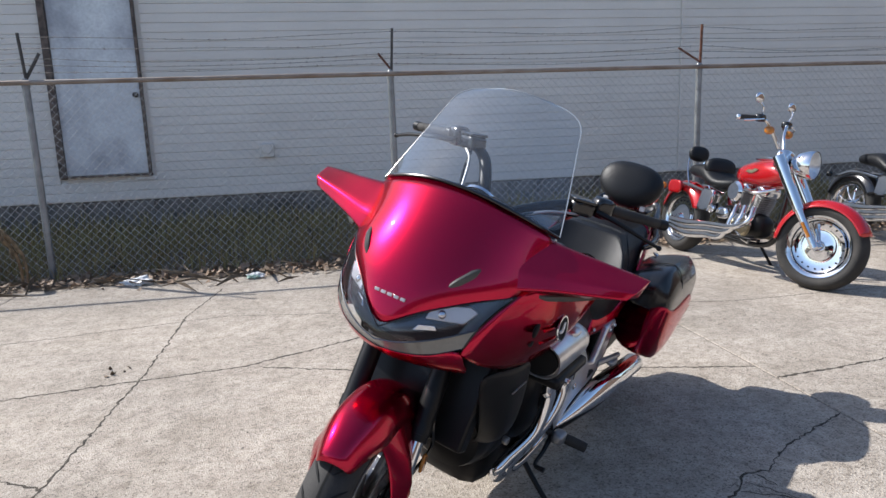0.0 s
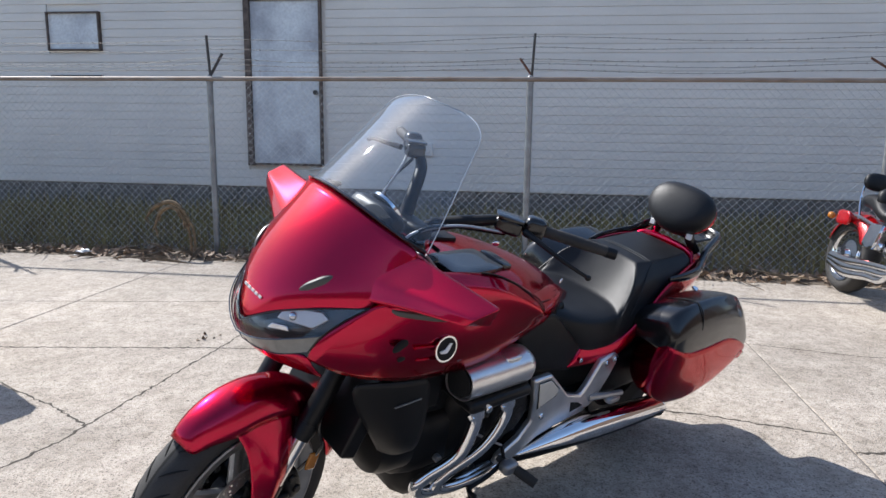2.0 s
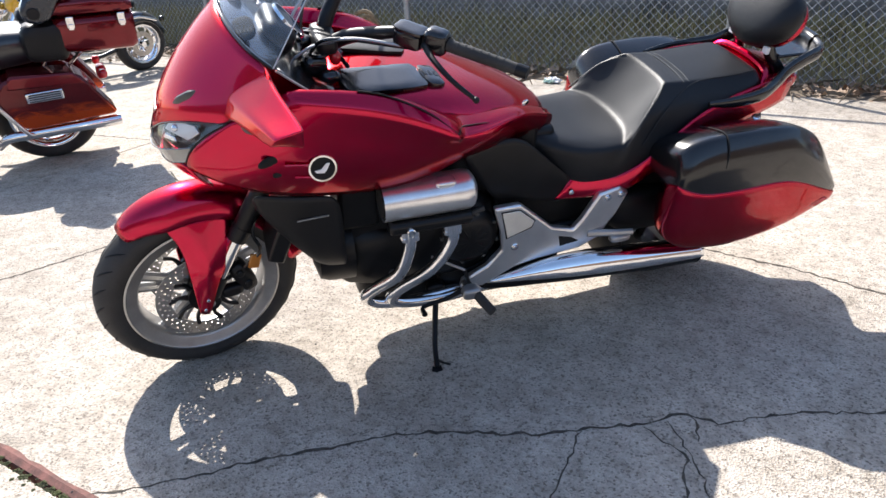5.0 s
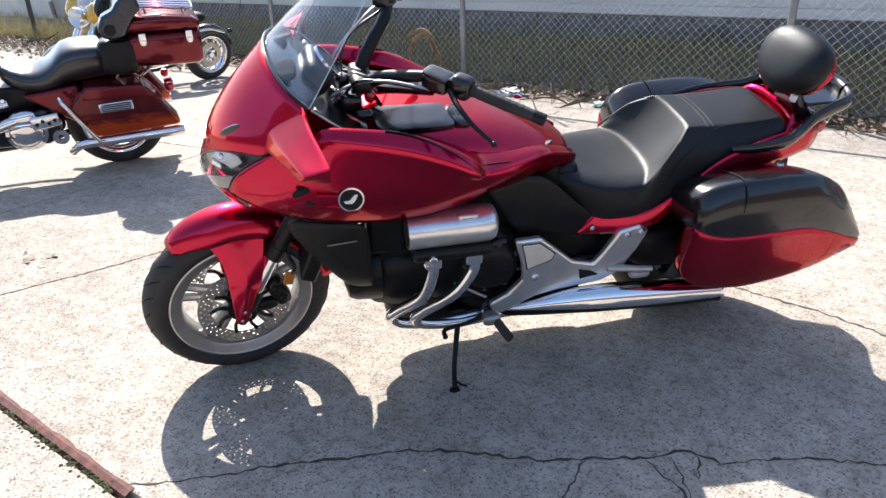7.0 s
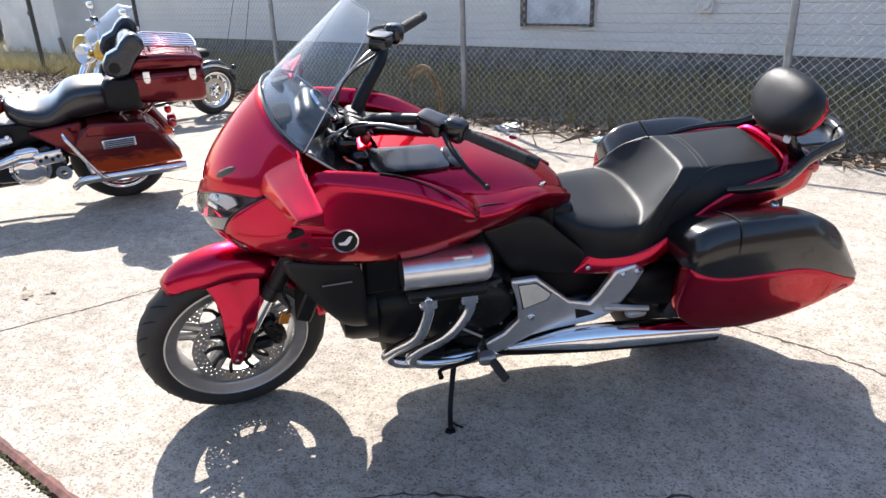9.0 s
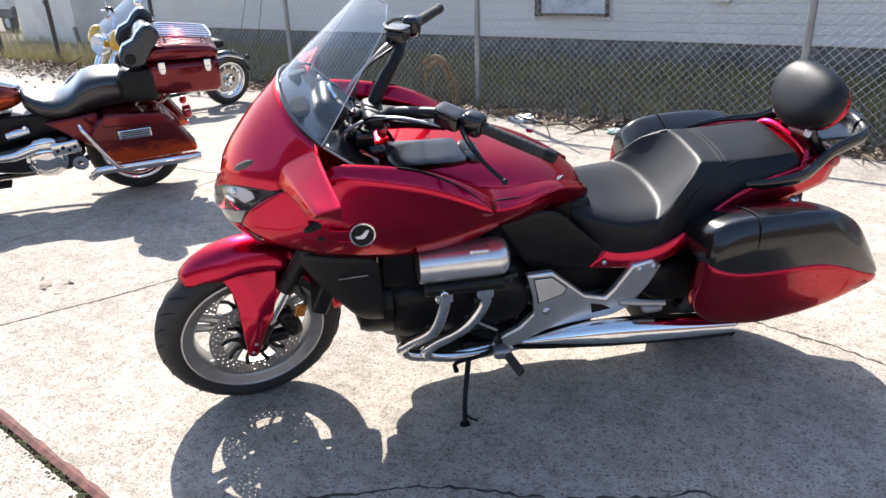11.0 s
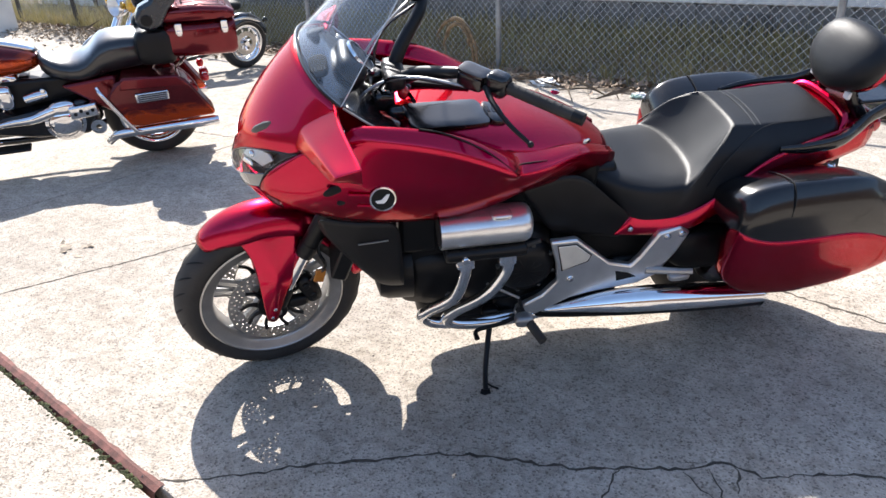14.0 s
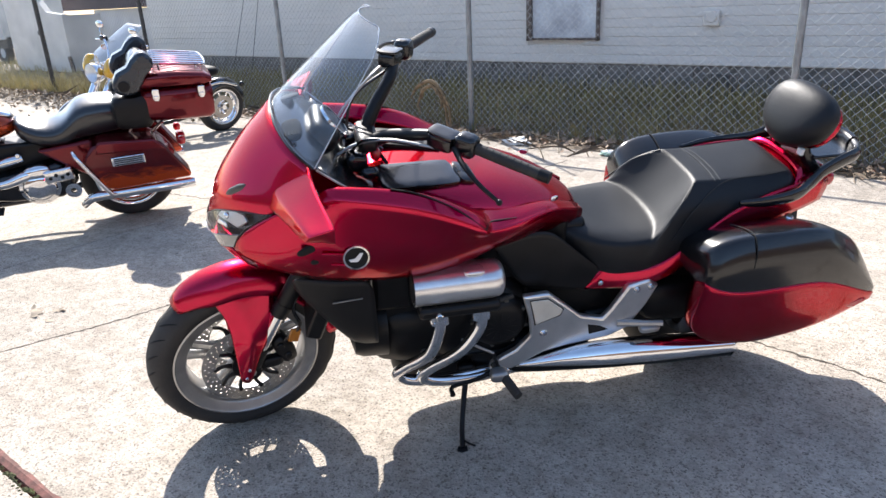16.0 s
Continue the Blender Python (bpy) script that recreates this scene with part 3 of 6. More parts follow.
part("shaft", box(-12.15, 5.90, 0.75, 0.34, 0.34, 1.5), M_WHITEWALL, pp_, bevel=0.015)
part("cap", box(-12.15, 5.90, 1.52, 0.40, 0.40, 0.06), M_WHITEWALL, pp_, bevel=0.01)
trailer = thing("parked_trailer", "white box trailer parked far beyond the fence", "trailer")
part("trailer_body", box(-23.4, 11.3, 1.75, 3.4, 2.0, 2.1), M_WHITEWALL, trailer, smooth=False, bevel=0.03)
part("trailer_skirt", box(-23.3, 10.6, 0.62, 3.2, 0.5, 0.36), M_DARKPOST, trailer, smooth=False, bevel=0.02)
for tx in (-22.3, -23.9):
    part("wheel", moved(lathe([(0.0, -0.1), (0.17, -0.1), (0.19, -0.06), (0.19, -0.11), (0.33, -0.12), (0.36, -0.06), (0.36, 0.08), (0, 0.1)], 24), pose(tx, 10.5, 0.30)), M_BLACKRUB, trailer)
    part("hub", moved(lathe([(0.0, -0.13), (0.06, -0.12), (0.16, -0.105), (0.17, -0.09)], 20), pose(tx, 10.5, 0.30)), M_WHITE, trailer, "white wheel hub")

# ---- litter ----
def grid_of(rows):
    bm = bmesh.new()
    R = [[bm.verts.new(p) for p in r] for r in rows]
    for A, B in zip(R, R[1:]):
        for j in range(len(A) - 1):
            bm.faces.new((A[j], A[j + 1], B[j + 1], B[j]))
    return bm


def crumpled(name, label, x, y, s, seed, material, z=0.02):
    bm = bmesh.new()
    bmesh.ops.create_icosphere(bm, subdivisions=3, radius=1)
    for v in bm.verts:
        n = noise.noise(v.co * 2.3 + Vector((seed, 0, 0)))
        v.co = Vector((v.co.x * s * (1 + 0.7 * n), v.co.y * s * 0.6 * (1 + 0.7 * n), max(-0.02, v.co.z * s * 0.35 * (1 + 0.9 * n))))
    ob = thing(name, label, "litter", pose(x, y, z), group="litter along the fence")
    part("sheet", bm, material, ob, smooth=False)


crumpled("plastic_bag", "crumpled white plastic bag on the ground", -1.08, 6.40, 0.12, 1, M_WHITE)
crumpled("plastic_bag", "small torn scrap of pale plastic", -0.12, 6.33, 0.07, 4, M_WHITE)
M_PALEGREEN = mat("pale_green_paper", (0.45, 0.62, 0.52), 0.6, var=0.06)
crumpled("paper_cup", "flattened pale green paper scrap", -0.14, 6.30, 0.05, 7, M_PALEGREEN)
crumpled("plastic_bag", "crumpled white wrapper among leaves", -3.1, 6.45, 0.09, 9, M_WHITE)
stuff("leaf_cluster", scatter(9, 21, lambda r: pose(-1.15 + r.gauss(0, 0.06), 2.02 + r.gauss(0, 0.05), 0.001, r.gauss(0, 5), r.gauss(0, 5), r.uniform(0, 360)) @ Matrix.Scale(.70, 4), leaf), M_DRYLEAF, "few dry leaves lying on the concrete", "leaves")
stuff("leaf_cluster", scatter(6, 22, lambda r: pose(-0.65 + r.gauss(0, 0.05), 4.15 + r.gauss(0, 0.03), 0.003, r.gauss(0, 20), r.gauss(0, 20), r.uniform(0, 360)) @ Matrix.Scale(.55, 4), leaf), M_TWIG, "small dark clump of leaves on the concrete", "leaves")
weed = thing("dead_weed", "tall bent dry weed with shrivelled leaves at the fence", "weed")
rnd = random.Random(31)
M_STRAW = mat("dry_stalk", (0.36, 0.25, 0.14), 0.85, var=0.25, scale=25, bump=0.4)
for k, (bx, lx, h, fall) in enumerate(((-2.02, -2.50, .52, .36), (-2.06, -2.42, .47, .25))):
    pts = [(bx, 6.60, 0), (bx - .01, 6.59, h * .55), (bx + (lx - bx) * .35, 6.57, h), (bx + (lx - bx) * .75, 6.56, h - .03), (lx, 6.55, fall)]
    stem = part("stem", tube(pts, [.010, .014, .020, .024, .006], 6, 5), M_STRAW, weed)
    for q in range(7):
        u = rnd.uniform(.2, .98) * (len(pts) - 1)
        a, b = Vector(pts[int(u)]), Vector(pts[min(int(u) + 1, len(pts) - 1)])
        c = a.lerp(b, u - int(u))
        w, l = rnd.uniform(.012, .028), rnd.uniform(.05, .11)
        dx, dy = rnd.uniform(-.6, .6), rnd.uniform(-.5, .5)
        rows_ = [[c + Vector((dx * l * v - w * (1 - abs(2 * v - 1)) * .6, dy * l * v, -l * v * v)), c + Vector((dx * l * v, dy * l * v, -l * v * v + .006)), c + Vector((dx * l * v + w * (1 - abs(2 * v - 1)) * .6, dy * l * v + .006, -l * v * v))] for v in (0, .35, .7, 1)]
        part("dry_leaf", grid_of(rows_), M_STRAW, stem, smooth=True)

# unseen walls added to close the lot and darken what paint and chrome mirror
M_UNSEEN = mat("unseen_wall_brown", (0.13, 0.085, 0.065), 0.9, var=0.15, scale=3, bump=0.3, bscale=40)
for nm, cx, cy, sx, sy, h in (("unseen_wall_south", 0, -17.0, 60, 0.3, 5.5), ("unseen_wall_east", 18.0, -4.0, 0.3, 26, 5.5)):
    w_ = thing(nm, "unseen dark brown wall added for reflections", "wall", kind="structure")
    part("wall_face", box(cx, cy, h / 2 - 0.1, sx, sy, h), M_UNSEEN, w_, smooth=False)

# ---- materials of the motorcycles ----
M_RED = mat("candy_red_paint", (0.51, 0.0004, 0.042), 0.25, 0.93, var=0.04, scale=6, bscale=900, coat=0.6, rvar=0.02, coat_rough=0.015)
M_DRED = mat("dark_red_paint", (0.44, 0.0004, 0.035), 0.24, 0.93, var=0.04, scale=6, bscale=900, coat=0.6, rvar=0.02, coat_rough=0.015)
for m_ in (M_RED, M_DRED):
    m_.node_tree.nodes["Principled BSDF"].inputs["Specular Tint"].default_value = (0.75, 0.07, 0.16, 1)
M_BLACKP = mat("gloss_black_plastic", (0.006, 0.006, 0.007), 0.24, var=0.1, scale=12, coat=0.3)
M_SATIN = mat("satin_black_metal", (0.008, 0.008, 0.009), 0.40, var=0.15, scale=15, rvar=0.1, spec=0.28)
M_MATTE = mat("matte_black_plastic", (0.009, 0.009, 0.010), 0.48, var=0.12, scale=14, bump=0.15, bscale=500, spec=0.28)
M_VINYL = mat("black_seat_vinyl", (0.011, 0.0120, 0.0142), 0.47, var=0.12, scale=9, bump=0.25, bscale=420, rvar=0.06, spec=0.30)
M_GREYP = mat("dark_grey_plastic", (0.062, 0.062, 0.058), 0.45, var=0.08, scale=10)
M_CHROME = mat("chrome", (0.82, 0.83, 0.85), 0.04, 1.0, var=0.02, rvar=0.015, bscale=60)
M_SILVER = mat("satin_silver", (0.86, 0.86, 0.86), 0.30, 0.9, var=0.05, scale=14, rvar=0.06)
M_ALU = mat("cast_aluminium", (0.46, 0.46, 0.46), 0.42, 0.75, var=0.08, scale=20)
M_BEIGE = mat("brushed_beige_panel", (0.80, 0.76, 0.67), 0.42, 0.25, var=0.05)
M_DISC = mat("brake_disc_steel", (0.62, 0.58, 0.53), 0.34, 0.9, var=0.1, scale=40)
M_TYRE = mat("tyre_rubber", (0.048, 0.044, 0.040), 0.78, var=0.2, scale=9, col2=(0.026, 0.025, 0.024), bump=0.2, bscale=300)
M_AMBER = mat("amber_lens", (0.55, 0.20, 0.02), 0.2, var=0.1, coat=0.6)
M_REDLENS = mat("red_lens", (0.55, 0.01, 0.02), 0.15, var=0.05, coat=0.8)
# blue tint and veil imitate the sky mirrored in the screen
M_CLEAR = glass("clear_screen", (0.90, 0.95, 1.0), tint=0.98, veil=0.035)
M_SMOKE = glass("smoked_lens", (0.92, 0.93, 0.96), tint=0.95)
M_LAMPG = mat("lamp_housing_dark", (0.13, 0.145, 0.17), 0.22, 0.7, var=0.1, scale=20)
M_FROST = mat("frosted_lens_grey", (0.18, 0.175, 0.16), 0.22, var=0.06, scale=30, coat=1.0)
M_WHEEL = mat("cast_wheel_silver", (0.44, 0.44, 0.44), 0.36, 0.85, var=0.06, scale=20)
M_WHITEP = mat("white_print", (0.8, 0.8, 0.8), 0.4, var=0.02)


def grid(rows):
    bm = bmesh.new()
    R = [[bm.verts.new(p) for p in r] for r in rows]
    for A, B in zip(R, R[1:]):
        for j in range(len(A) - 1):
            bm.faces.new((A[j], A[j + 1], B[j + 1], B[j]))
    return bm


def net(rows, lines=(), posts=()):
    """A grid whose row lines and column lines may be sharpened: (index, first, last, amount)."""
    bm = bmesh.new()
    V = [[bm.verts.new(p) for p in r] for r in rows]
    for A, B in zip(V, V[1:]):
        for j in range(len(A) - 1):
            bm.faces.new((A[j], A[j + 1], B[j + 1], B[j]))
    lay = bm.edges.layers.float.new("crease_edge")
    for i, a, b, k in lines:
        for j in range(a, b):
            e = bm.edges.get((V[i][j], V[i][j + 1]))
            e[lay] = k
    for j, a, b, k in posts:
        for i in range(a, b):
            e = bm.edges.get((V[i][j], V[i + 1][j]))
            e[lay] = k
    return bm


def panel(name, rows, material, parent, thick=0.005, subd=2, label="", both=True):
    """A curved sheet over a net of points, on one side or on both."""
    out = []
    for s in ((1, -1) if both else (1,)):
        ob = part(name, grid([[(x, s * y, z) for x, y, z in r] for r in rows]), material, parent, label, subd=subd)
        md = ob.modifiers.new("thickness", 'SOLIDIFY')
        md.thickness, md.offset = thick, 0
        out.append(ob)
    return out


def plate(name, outline, y0, y1, material, parent, bevel=0.006, label="", both=False):
    out = []
    for s in ((1, -1) if both else (1,)):
        out.append(part(name, slab(outline, s * y0, s * y1), material, parent, label, bevel=bevel))
    return out


def blob(cx, cy, cz, sx, sy, sz, p=3.0, rot=None, seg=24):
    """A rounded cushion shape."""
    bm = bmesh.new()
    bmesh.ops.create_uvsphere(bm, u_segments=seg, v_segments=seg // 2, radius=1)
    for v in bm.verts:
        c = v.co.copy()
        k = (abs(c.x) ** p + abs(c.y) ** p + abs(c.z) ** p) ** (-1 / p)
        v.co = Vector((c.x * k * sx, c.y * k * sy, c.z * k * sz))
    if rot is not None:
        moved(bm, rot)
    bmesh.ops.translate(bm, vec=(cx, cy, cz), verts=bm.verts)
    return bm


def disc(r, y0, y1, seg=24, hole=0.0, edge=0.003):
    if hole:
        return lathe([(hole, y0), (r - edge, y0), (r, y0 + edge), (r, y1 - edge), (r - edge, y1), (hole, y1)], seg, closed=True)
    return lathe([(0, y0), (r - edge, y0), (r, y0 + edge), (r, y1 - edge), (r - edge, y1), (0, y1)], seg)


def bolt(x, y, z, r=0.008, parent=None, material=None):
    part("bolt", moved(join(disc(r, 0, 0.005, 12, edge=0.002), disc(r * 0.55, 0.004, 0.008, 6, edge=0.001)), pose(x, y, z)), material or M_CHROME, parent)


def tyre_mesh(R, rim, hw, seg=72):
    """A tyre section turned round, with grooves cut into its crown."""
    h = R - rim
    half = [(rim, .72), (rim + h * .28, .93), (rim + h * .50, 1.0), (R - h * .30, .87), (R - h * .11, .52), (R, .12)]
    prof = [(r, -hw * k) for r, k in half] + [(r, hw * k) for r, k in reversed(half)]
    return lathe(prof, seg)


M_GROOVE = mat("tread_groove_black", (0.006, 0.006, 0.006), 0.9, var=0.1)

# ---- the touring motorcycle ----
BIKE = Matrix.Translation((0.904, 2.586, 0)) @ pose(0, 0, 0, 0, 0, 228.5) @ pose(0, 0, 0, -15.5, 0, 0)
bike = thing("touring_motorcycle", "metallic red touring motorcycle on its side stand, front wheel turned", "motorcycle", BIKE)

# front wheel, fender and fork turn together
STEER = Matrix.Translation((0.703, 0.004, 0.304)) @ pose(0, 0, 0, 0, -2, 12) @ Matrix.Scale(0.955, 4)
TIRE_R = 0.317


def at_wheel(bm):
    return moved(bm, STEER)


def drilled(y, n=144):
    """A flat ring in the wheel's plane with rows of holes left open."""
    bm = bmesh.new()
    radii = [0.110, 0.1165, 0.1230, 0.1290, 0.1355, 0.1415, 0.1475, 0.155]
    V = [[bm.verts.new((r * math.cos(2 * math.pi * k / n), y, r * math.sin(2 * math.pi * k / n))) for r in radii] for k in range(n)]
    for k in range(n):
        for j in range(len(radii) - 1):
            if j in (1, 3, 5) and k % 4 == (0, 0, 1, 1, 3, 3)[j]:
                continue
            A, B = V[k], V[(k + 1) % n]
            bm.faces.new((A[j], A[j + 1], B[j + 1], B[j]))
    return bm


fw = part("front_wheel", at_wheel(join(lathe([(0.196, -0.034), (0.204, -0.044), (0.230, -0.050), (0.236, -0.056), (0.242, -0.054), (0.240, -0.044), (0.236, 0.044), (0.242, 0.054), (0.236, 0.056), (0.230, 0.050), (0.204, 0.044), (0.196, 0.034)], 64, closed=True))), M_WHEEL, bike, "cast silver wheel")
part("tyre", at_wheel(tyre_mesh(TIRE_R, 0.236, 0.061)), M_TYRE, fw, "worn black tyre")
g = part("tread", at_wheel(lathe([(TIRE_R + 0.0006, -0.003), (TIRE_R + 0.0006, 0.003)], 72)), M_GROOVE, fw)
bms = []
for k in range(28):
    a = 2 * math.pi * k / 28
    for s in (1, -1):
        pts = []
        for u in (0.0, 0.35, 0.7, 1.0):
            y = s * 0.061 * (0.2 + 0.66 * u)
            q = abs(y) / 0.061
            rr = TIRE_R + 0.0004 - 0.086 * (0.11 * min(1, max(0, (q - 0.12) / 0.40)) + 0.19 * max(0, (q - 0.52) / 0.35))
            b = a + u * 0.17 + (0.14 if s < 0 else 0)
            pts.append((rr * math.cos(b), y, rr * math.sin(b)))
        part("tread_groove", at_wheel(tube(pts, [0.0015, 0.0036, 0.0038, 0.0015], 4, 3)), M_GROOVE, fw, smooth=False)
for k in range(5):
    for da in (-0.115, 0.115):
        a = 2 * math.pi * k / 5 + 0.35
        c, s_ = math.cos, math.sin
        p0 = (0.05 * c(a + da * 1.6), 0, 0.05 * s_(a + da * 1.6))
        p1 = (0.205 * c(a + da), 0, 0.205 * s_(a + da))
        part("spoke", at_wheel(tube([p0, ((p0[0] + p1[0]) / 2, 0, (p0[2] + p1[2]) / 2), p1], [0.020, 0.015, 0.017], 8, 3)), M_WHEEL, fw)
part("hub", at_wheel(lathe([(0, -0.065), (0.03, -0.065), (0.045, -0.05), (0.04, -0.02), (0.055, 0), (0.04, 0.02), (0.045, 0.05), (0.03, 0.065), (0, 0.065)], 24)), M_SATIN, fw)
for s in (1, -1):
    y = s * 0.072
    d = part("brake_disc", at_wheel(drilled(y)), M_DISC, fw, "drilled steel disc", smooth=False)
    md = d.modifiers.new("thickness", 'SOLIDIFY')
    md.thickness, md.offset = 0.005, 0
    bms = []
    for k in range(10):
        a = 2 * math.pi * k / 10
        bms.append(tube([(0.05 * math.cos(a), y * 0.9, 0.05 * math.sin(a)), (0.085 * math.cos(a + 0.16), y * 0.95, 0.085 * math.sin(a + 0.16)), (0.116 * math.cos(a + 0.05), y, 0.116 * math.sin(a + 0.05))], [0.010, 0.006, 0.008], 6, 3))
    for b_ in bms:
        part("carrier_arm", at_wheel(b_), M_SATIN, d)
    part("disc_carrier", at_wheel(lathe([(0.035, y - 0.006), (0.058, y - 0.006), (0.058, y + 0.006), (0.035, y + 0.006)], 24, closed=True)), M_SATIN, d, "black disc carrier")
    part("caliper", at_wheel(join(blob(-0.118, y, 0.045, 0.030, 0.036, 0.062, 3.5, pose(0, 0, 0, 0, 22, 0)), blob(-0.075, y + s * 0.02, 0.01, 0.035, 0.018, 0.02, 4), moved(disc(0.013, y, y + s * 0.042, 12), pose(-0.105, 0, 0.075)), moved(disc(0.013, y, y + s * 0.042, 12), pose(-0.128, 0, 0.03)))), M_SATIN, bike, "black brake caliper")
    fk = part("fork_leg", at_wheel(join(tube([(-0.245, s * 0.105, 0.44), (-0.11, s * 0.105, 0.21)], 0.029, 14, 1), tube([(-0.135, s * 0.105, 0.25), (-0.118, s * 0.105, 0.225)], 0.032, 14, 1))), M_SATIN, bike, "black fork leg")
    part("fork_slider", at_wheel(tube([(-0.118, s * 0.105, 0.22), (-0.035, s * 0.105, 0.075)], 0.021, 14, 1)), M_CHROME, fk, "polished slider")
    part("fork_foot", at_wheel(join(tube([(-0.045, s * 0.102, 0.09), (-0.01, s * 0.1, 0.02)], 0.027, 12, 1), moved(disc(0.034, s * 0.075, s * 0.118, 18), pose(0, 0, 0)))), M_SATIN, fk)
    part("axle_cap", at_wheel(disc(0.014, s * 0.113, s * 0.124, 16)), M_ALU, fk)
    rf = part("reflector", at_wheel(box(-0.150, s * 0.128, 0.128, 0.036, 0.010, 0.052, pose(0, 0, 0, 0, -16, 0))), M_AMBER, bike, "amber side reflector", bevel=0.004)
    part("brake_hose", at_wheel(tube([(-0.12, s * 0.11, 0.10), (-0.17, s * 0.135, 0.17), (-0.155, s * 0.13, 0.25), (-0.23, s * 0.09, 0.36)], 0.0055, 6, 5)), M_BLACKP, bike)
# fender
rings = []
NF = 17
for k in range(NF):
    u = k / (NF - 1)
    a = radians(54 + 119 * u)
    r0 = 0.352 + 0.016 * math.sin(math.pi * min(1, u * 1.3)) - 0.012 * (u < 0.02)
    hw = 0.076 * (0.50 + 0.50 * min(1, (u + 0.02) * 5)) * (1 - 0.22 * max(0, u - 0.62) / 0.38)
    drop = 0.062 * min(1, 0.3 + u * 4) * (1 - 0.3 * max(0, u - 0.7))
    ring = []
    for j in range(9):
        v = -1 + j / 4
        rr = r0 - drop * abs(v) ** 3.2 - 0.016 * v * v
        ring.append((rr * math.cos(a), hw * math.copysign(abs(v) ** 0.8, v) * 1.06, rr * math.sin(a)))
    rings.append(ring)
fender = part("front_fender", at_wheel(grid(rings)), M_RED, bike, "glossy red front fender", subd=1)
md = fender.modifiers.new("thickness", 'SOLIDIFY')
md.thickness, md.offset = 0.005, 0
for s in (1, -1):
    arm = [[(0.084, 0.066, 0.292), (0.03, 0.071, 0.302), (-0.03, 0.073, 0.305), (-0.105, 0.070, 0.292)],
           [(0.046, 0.090, 0.225), (0.022, 0.106, 0.228), (-0.020, 0.116, 0.226), (-0.104, 0.100, 0.205)],
           [(0.042, 0.114, 0.130), (0.022, 0.128, 0.132), (-0.014, 0.143, 0.150), (-0.062, 0.122, 0.128)],
           [(0.040, 0.120, 0.045), (0.024, 0.128, 0.040), (0.002, 0.137, 0.048), (-0.024, 0.126, 0.060)],
           [(0.036, 0.120, -0.022), (0.027, 0.124, -0.030), (0.014, 0.127, -0.030), (0.002, 0.122, -0.020)]]
    ob = part("fender_arm", at_wheel(net([[(x, s * y, z) for x, y, z in r] for r in arm], ((2, 2, 3, .6),), ((2, 1, 4, .9),))), M_RED, fender, subd=2, corners=True)
    md = ob.modifiers.new("thickness", 'SOLIDIFY')
    md.thickness, md.offset = 0.006, 0
    for bx, bz, by in ((.020, -.010, .124), (.008, .030, .131)):
        part("bolt", at_wheel(moved(disc(0.006, s * by, s * (by + .008), 10, edge=0.001), pose(bx, 0, bz))), M_CHROME, ob)

# nose cowl
nose = [[(.514, 0, 1.152), (.508, .075, 1.147), (.490, .150, 1.130), (.460, .214, 1.108), (.421, .256, 1.084)],
        [(.586, 0, 1.086), (.580, .075, 1.080), (.556, .145, 1.062), (.512, .205, 1.042), (.464, .247, 1.022)],
        [(.652, 0, 1.004), (.646, .072, 1.000), (.622, .140, .992), (.578, .198, .985), (.512, .242, .986)],
        [(.700, 0, .925), (.694, .058, .930), (.664, .118, .944), (.608, .184, .956), (.530, .235, .966)],
        [(.726, 0, .842), (.710, .044, .872), (.676, .096, .906), (.614, .172, .938), (.534, .235, .956)]]
full = [[(x, -y, z) for x, y, z in reversed(r[1:])] + r for r in nose]
cowl = part("nose_cowl", grid(full), M_RED, bike, "candy red nose cowl", subd=2)
md = cowl.modifiers.new("thickness", 'SOLIDIFY')
md.thickness, md.offset = 0.005, 0
lens = [nose[-1],
        [(.731, 0, .826), (.722, .050, .846), (.692, .110, .874), (.646, .162, .899), (.578, .216, .926)],
        [(.731, 0, .814), (.722, .055, .825), (.700, .112, .845), (.664, .160, .866), (.624, .197, .884)],
        [(.716, 0, .790), (.708, .060, .796), (.690, .118, .808), (.666, .158, .826), (.646, .182, .838)]]


def mirrored(rows, dx=0.0):
    return [[(x + dx, -y, z) for x, y, z in reversed(r[1:])] + [(x + dx, y, z) for x, y, z in r] for r in rows]


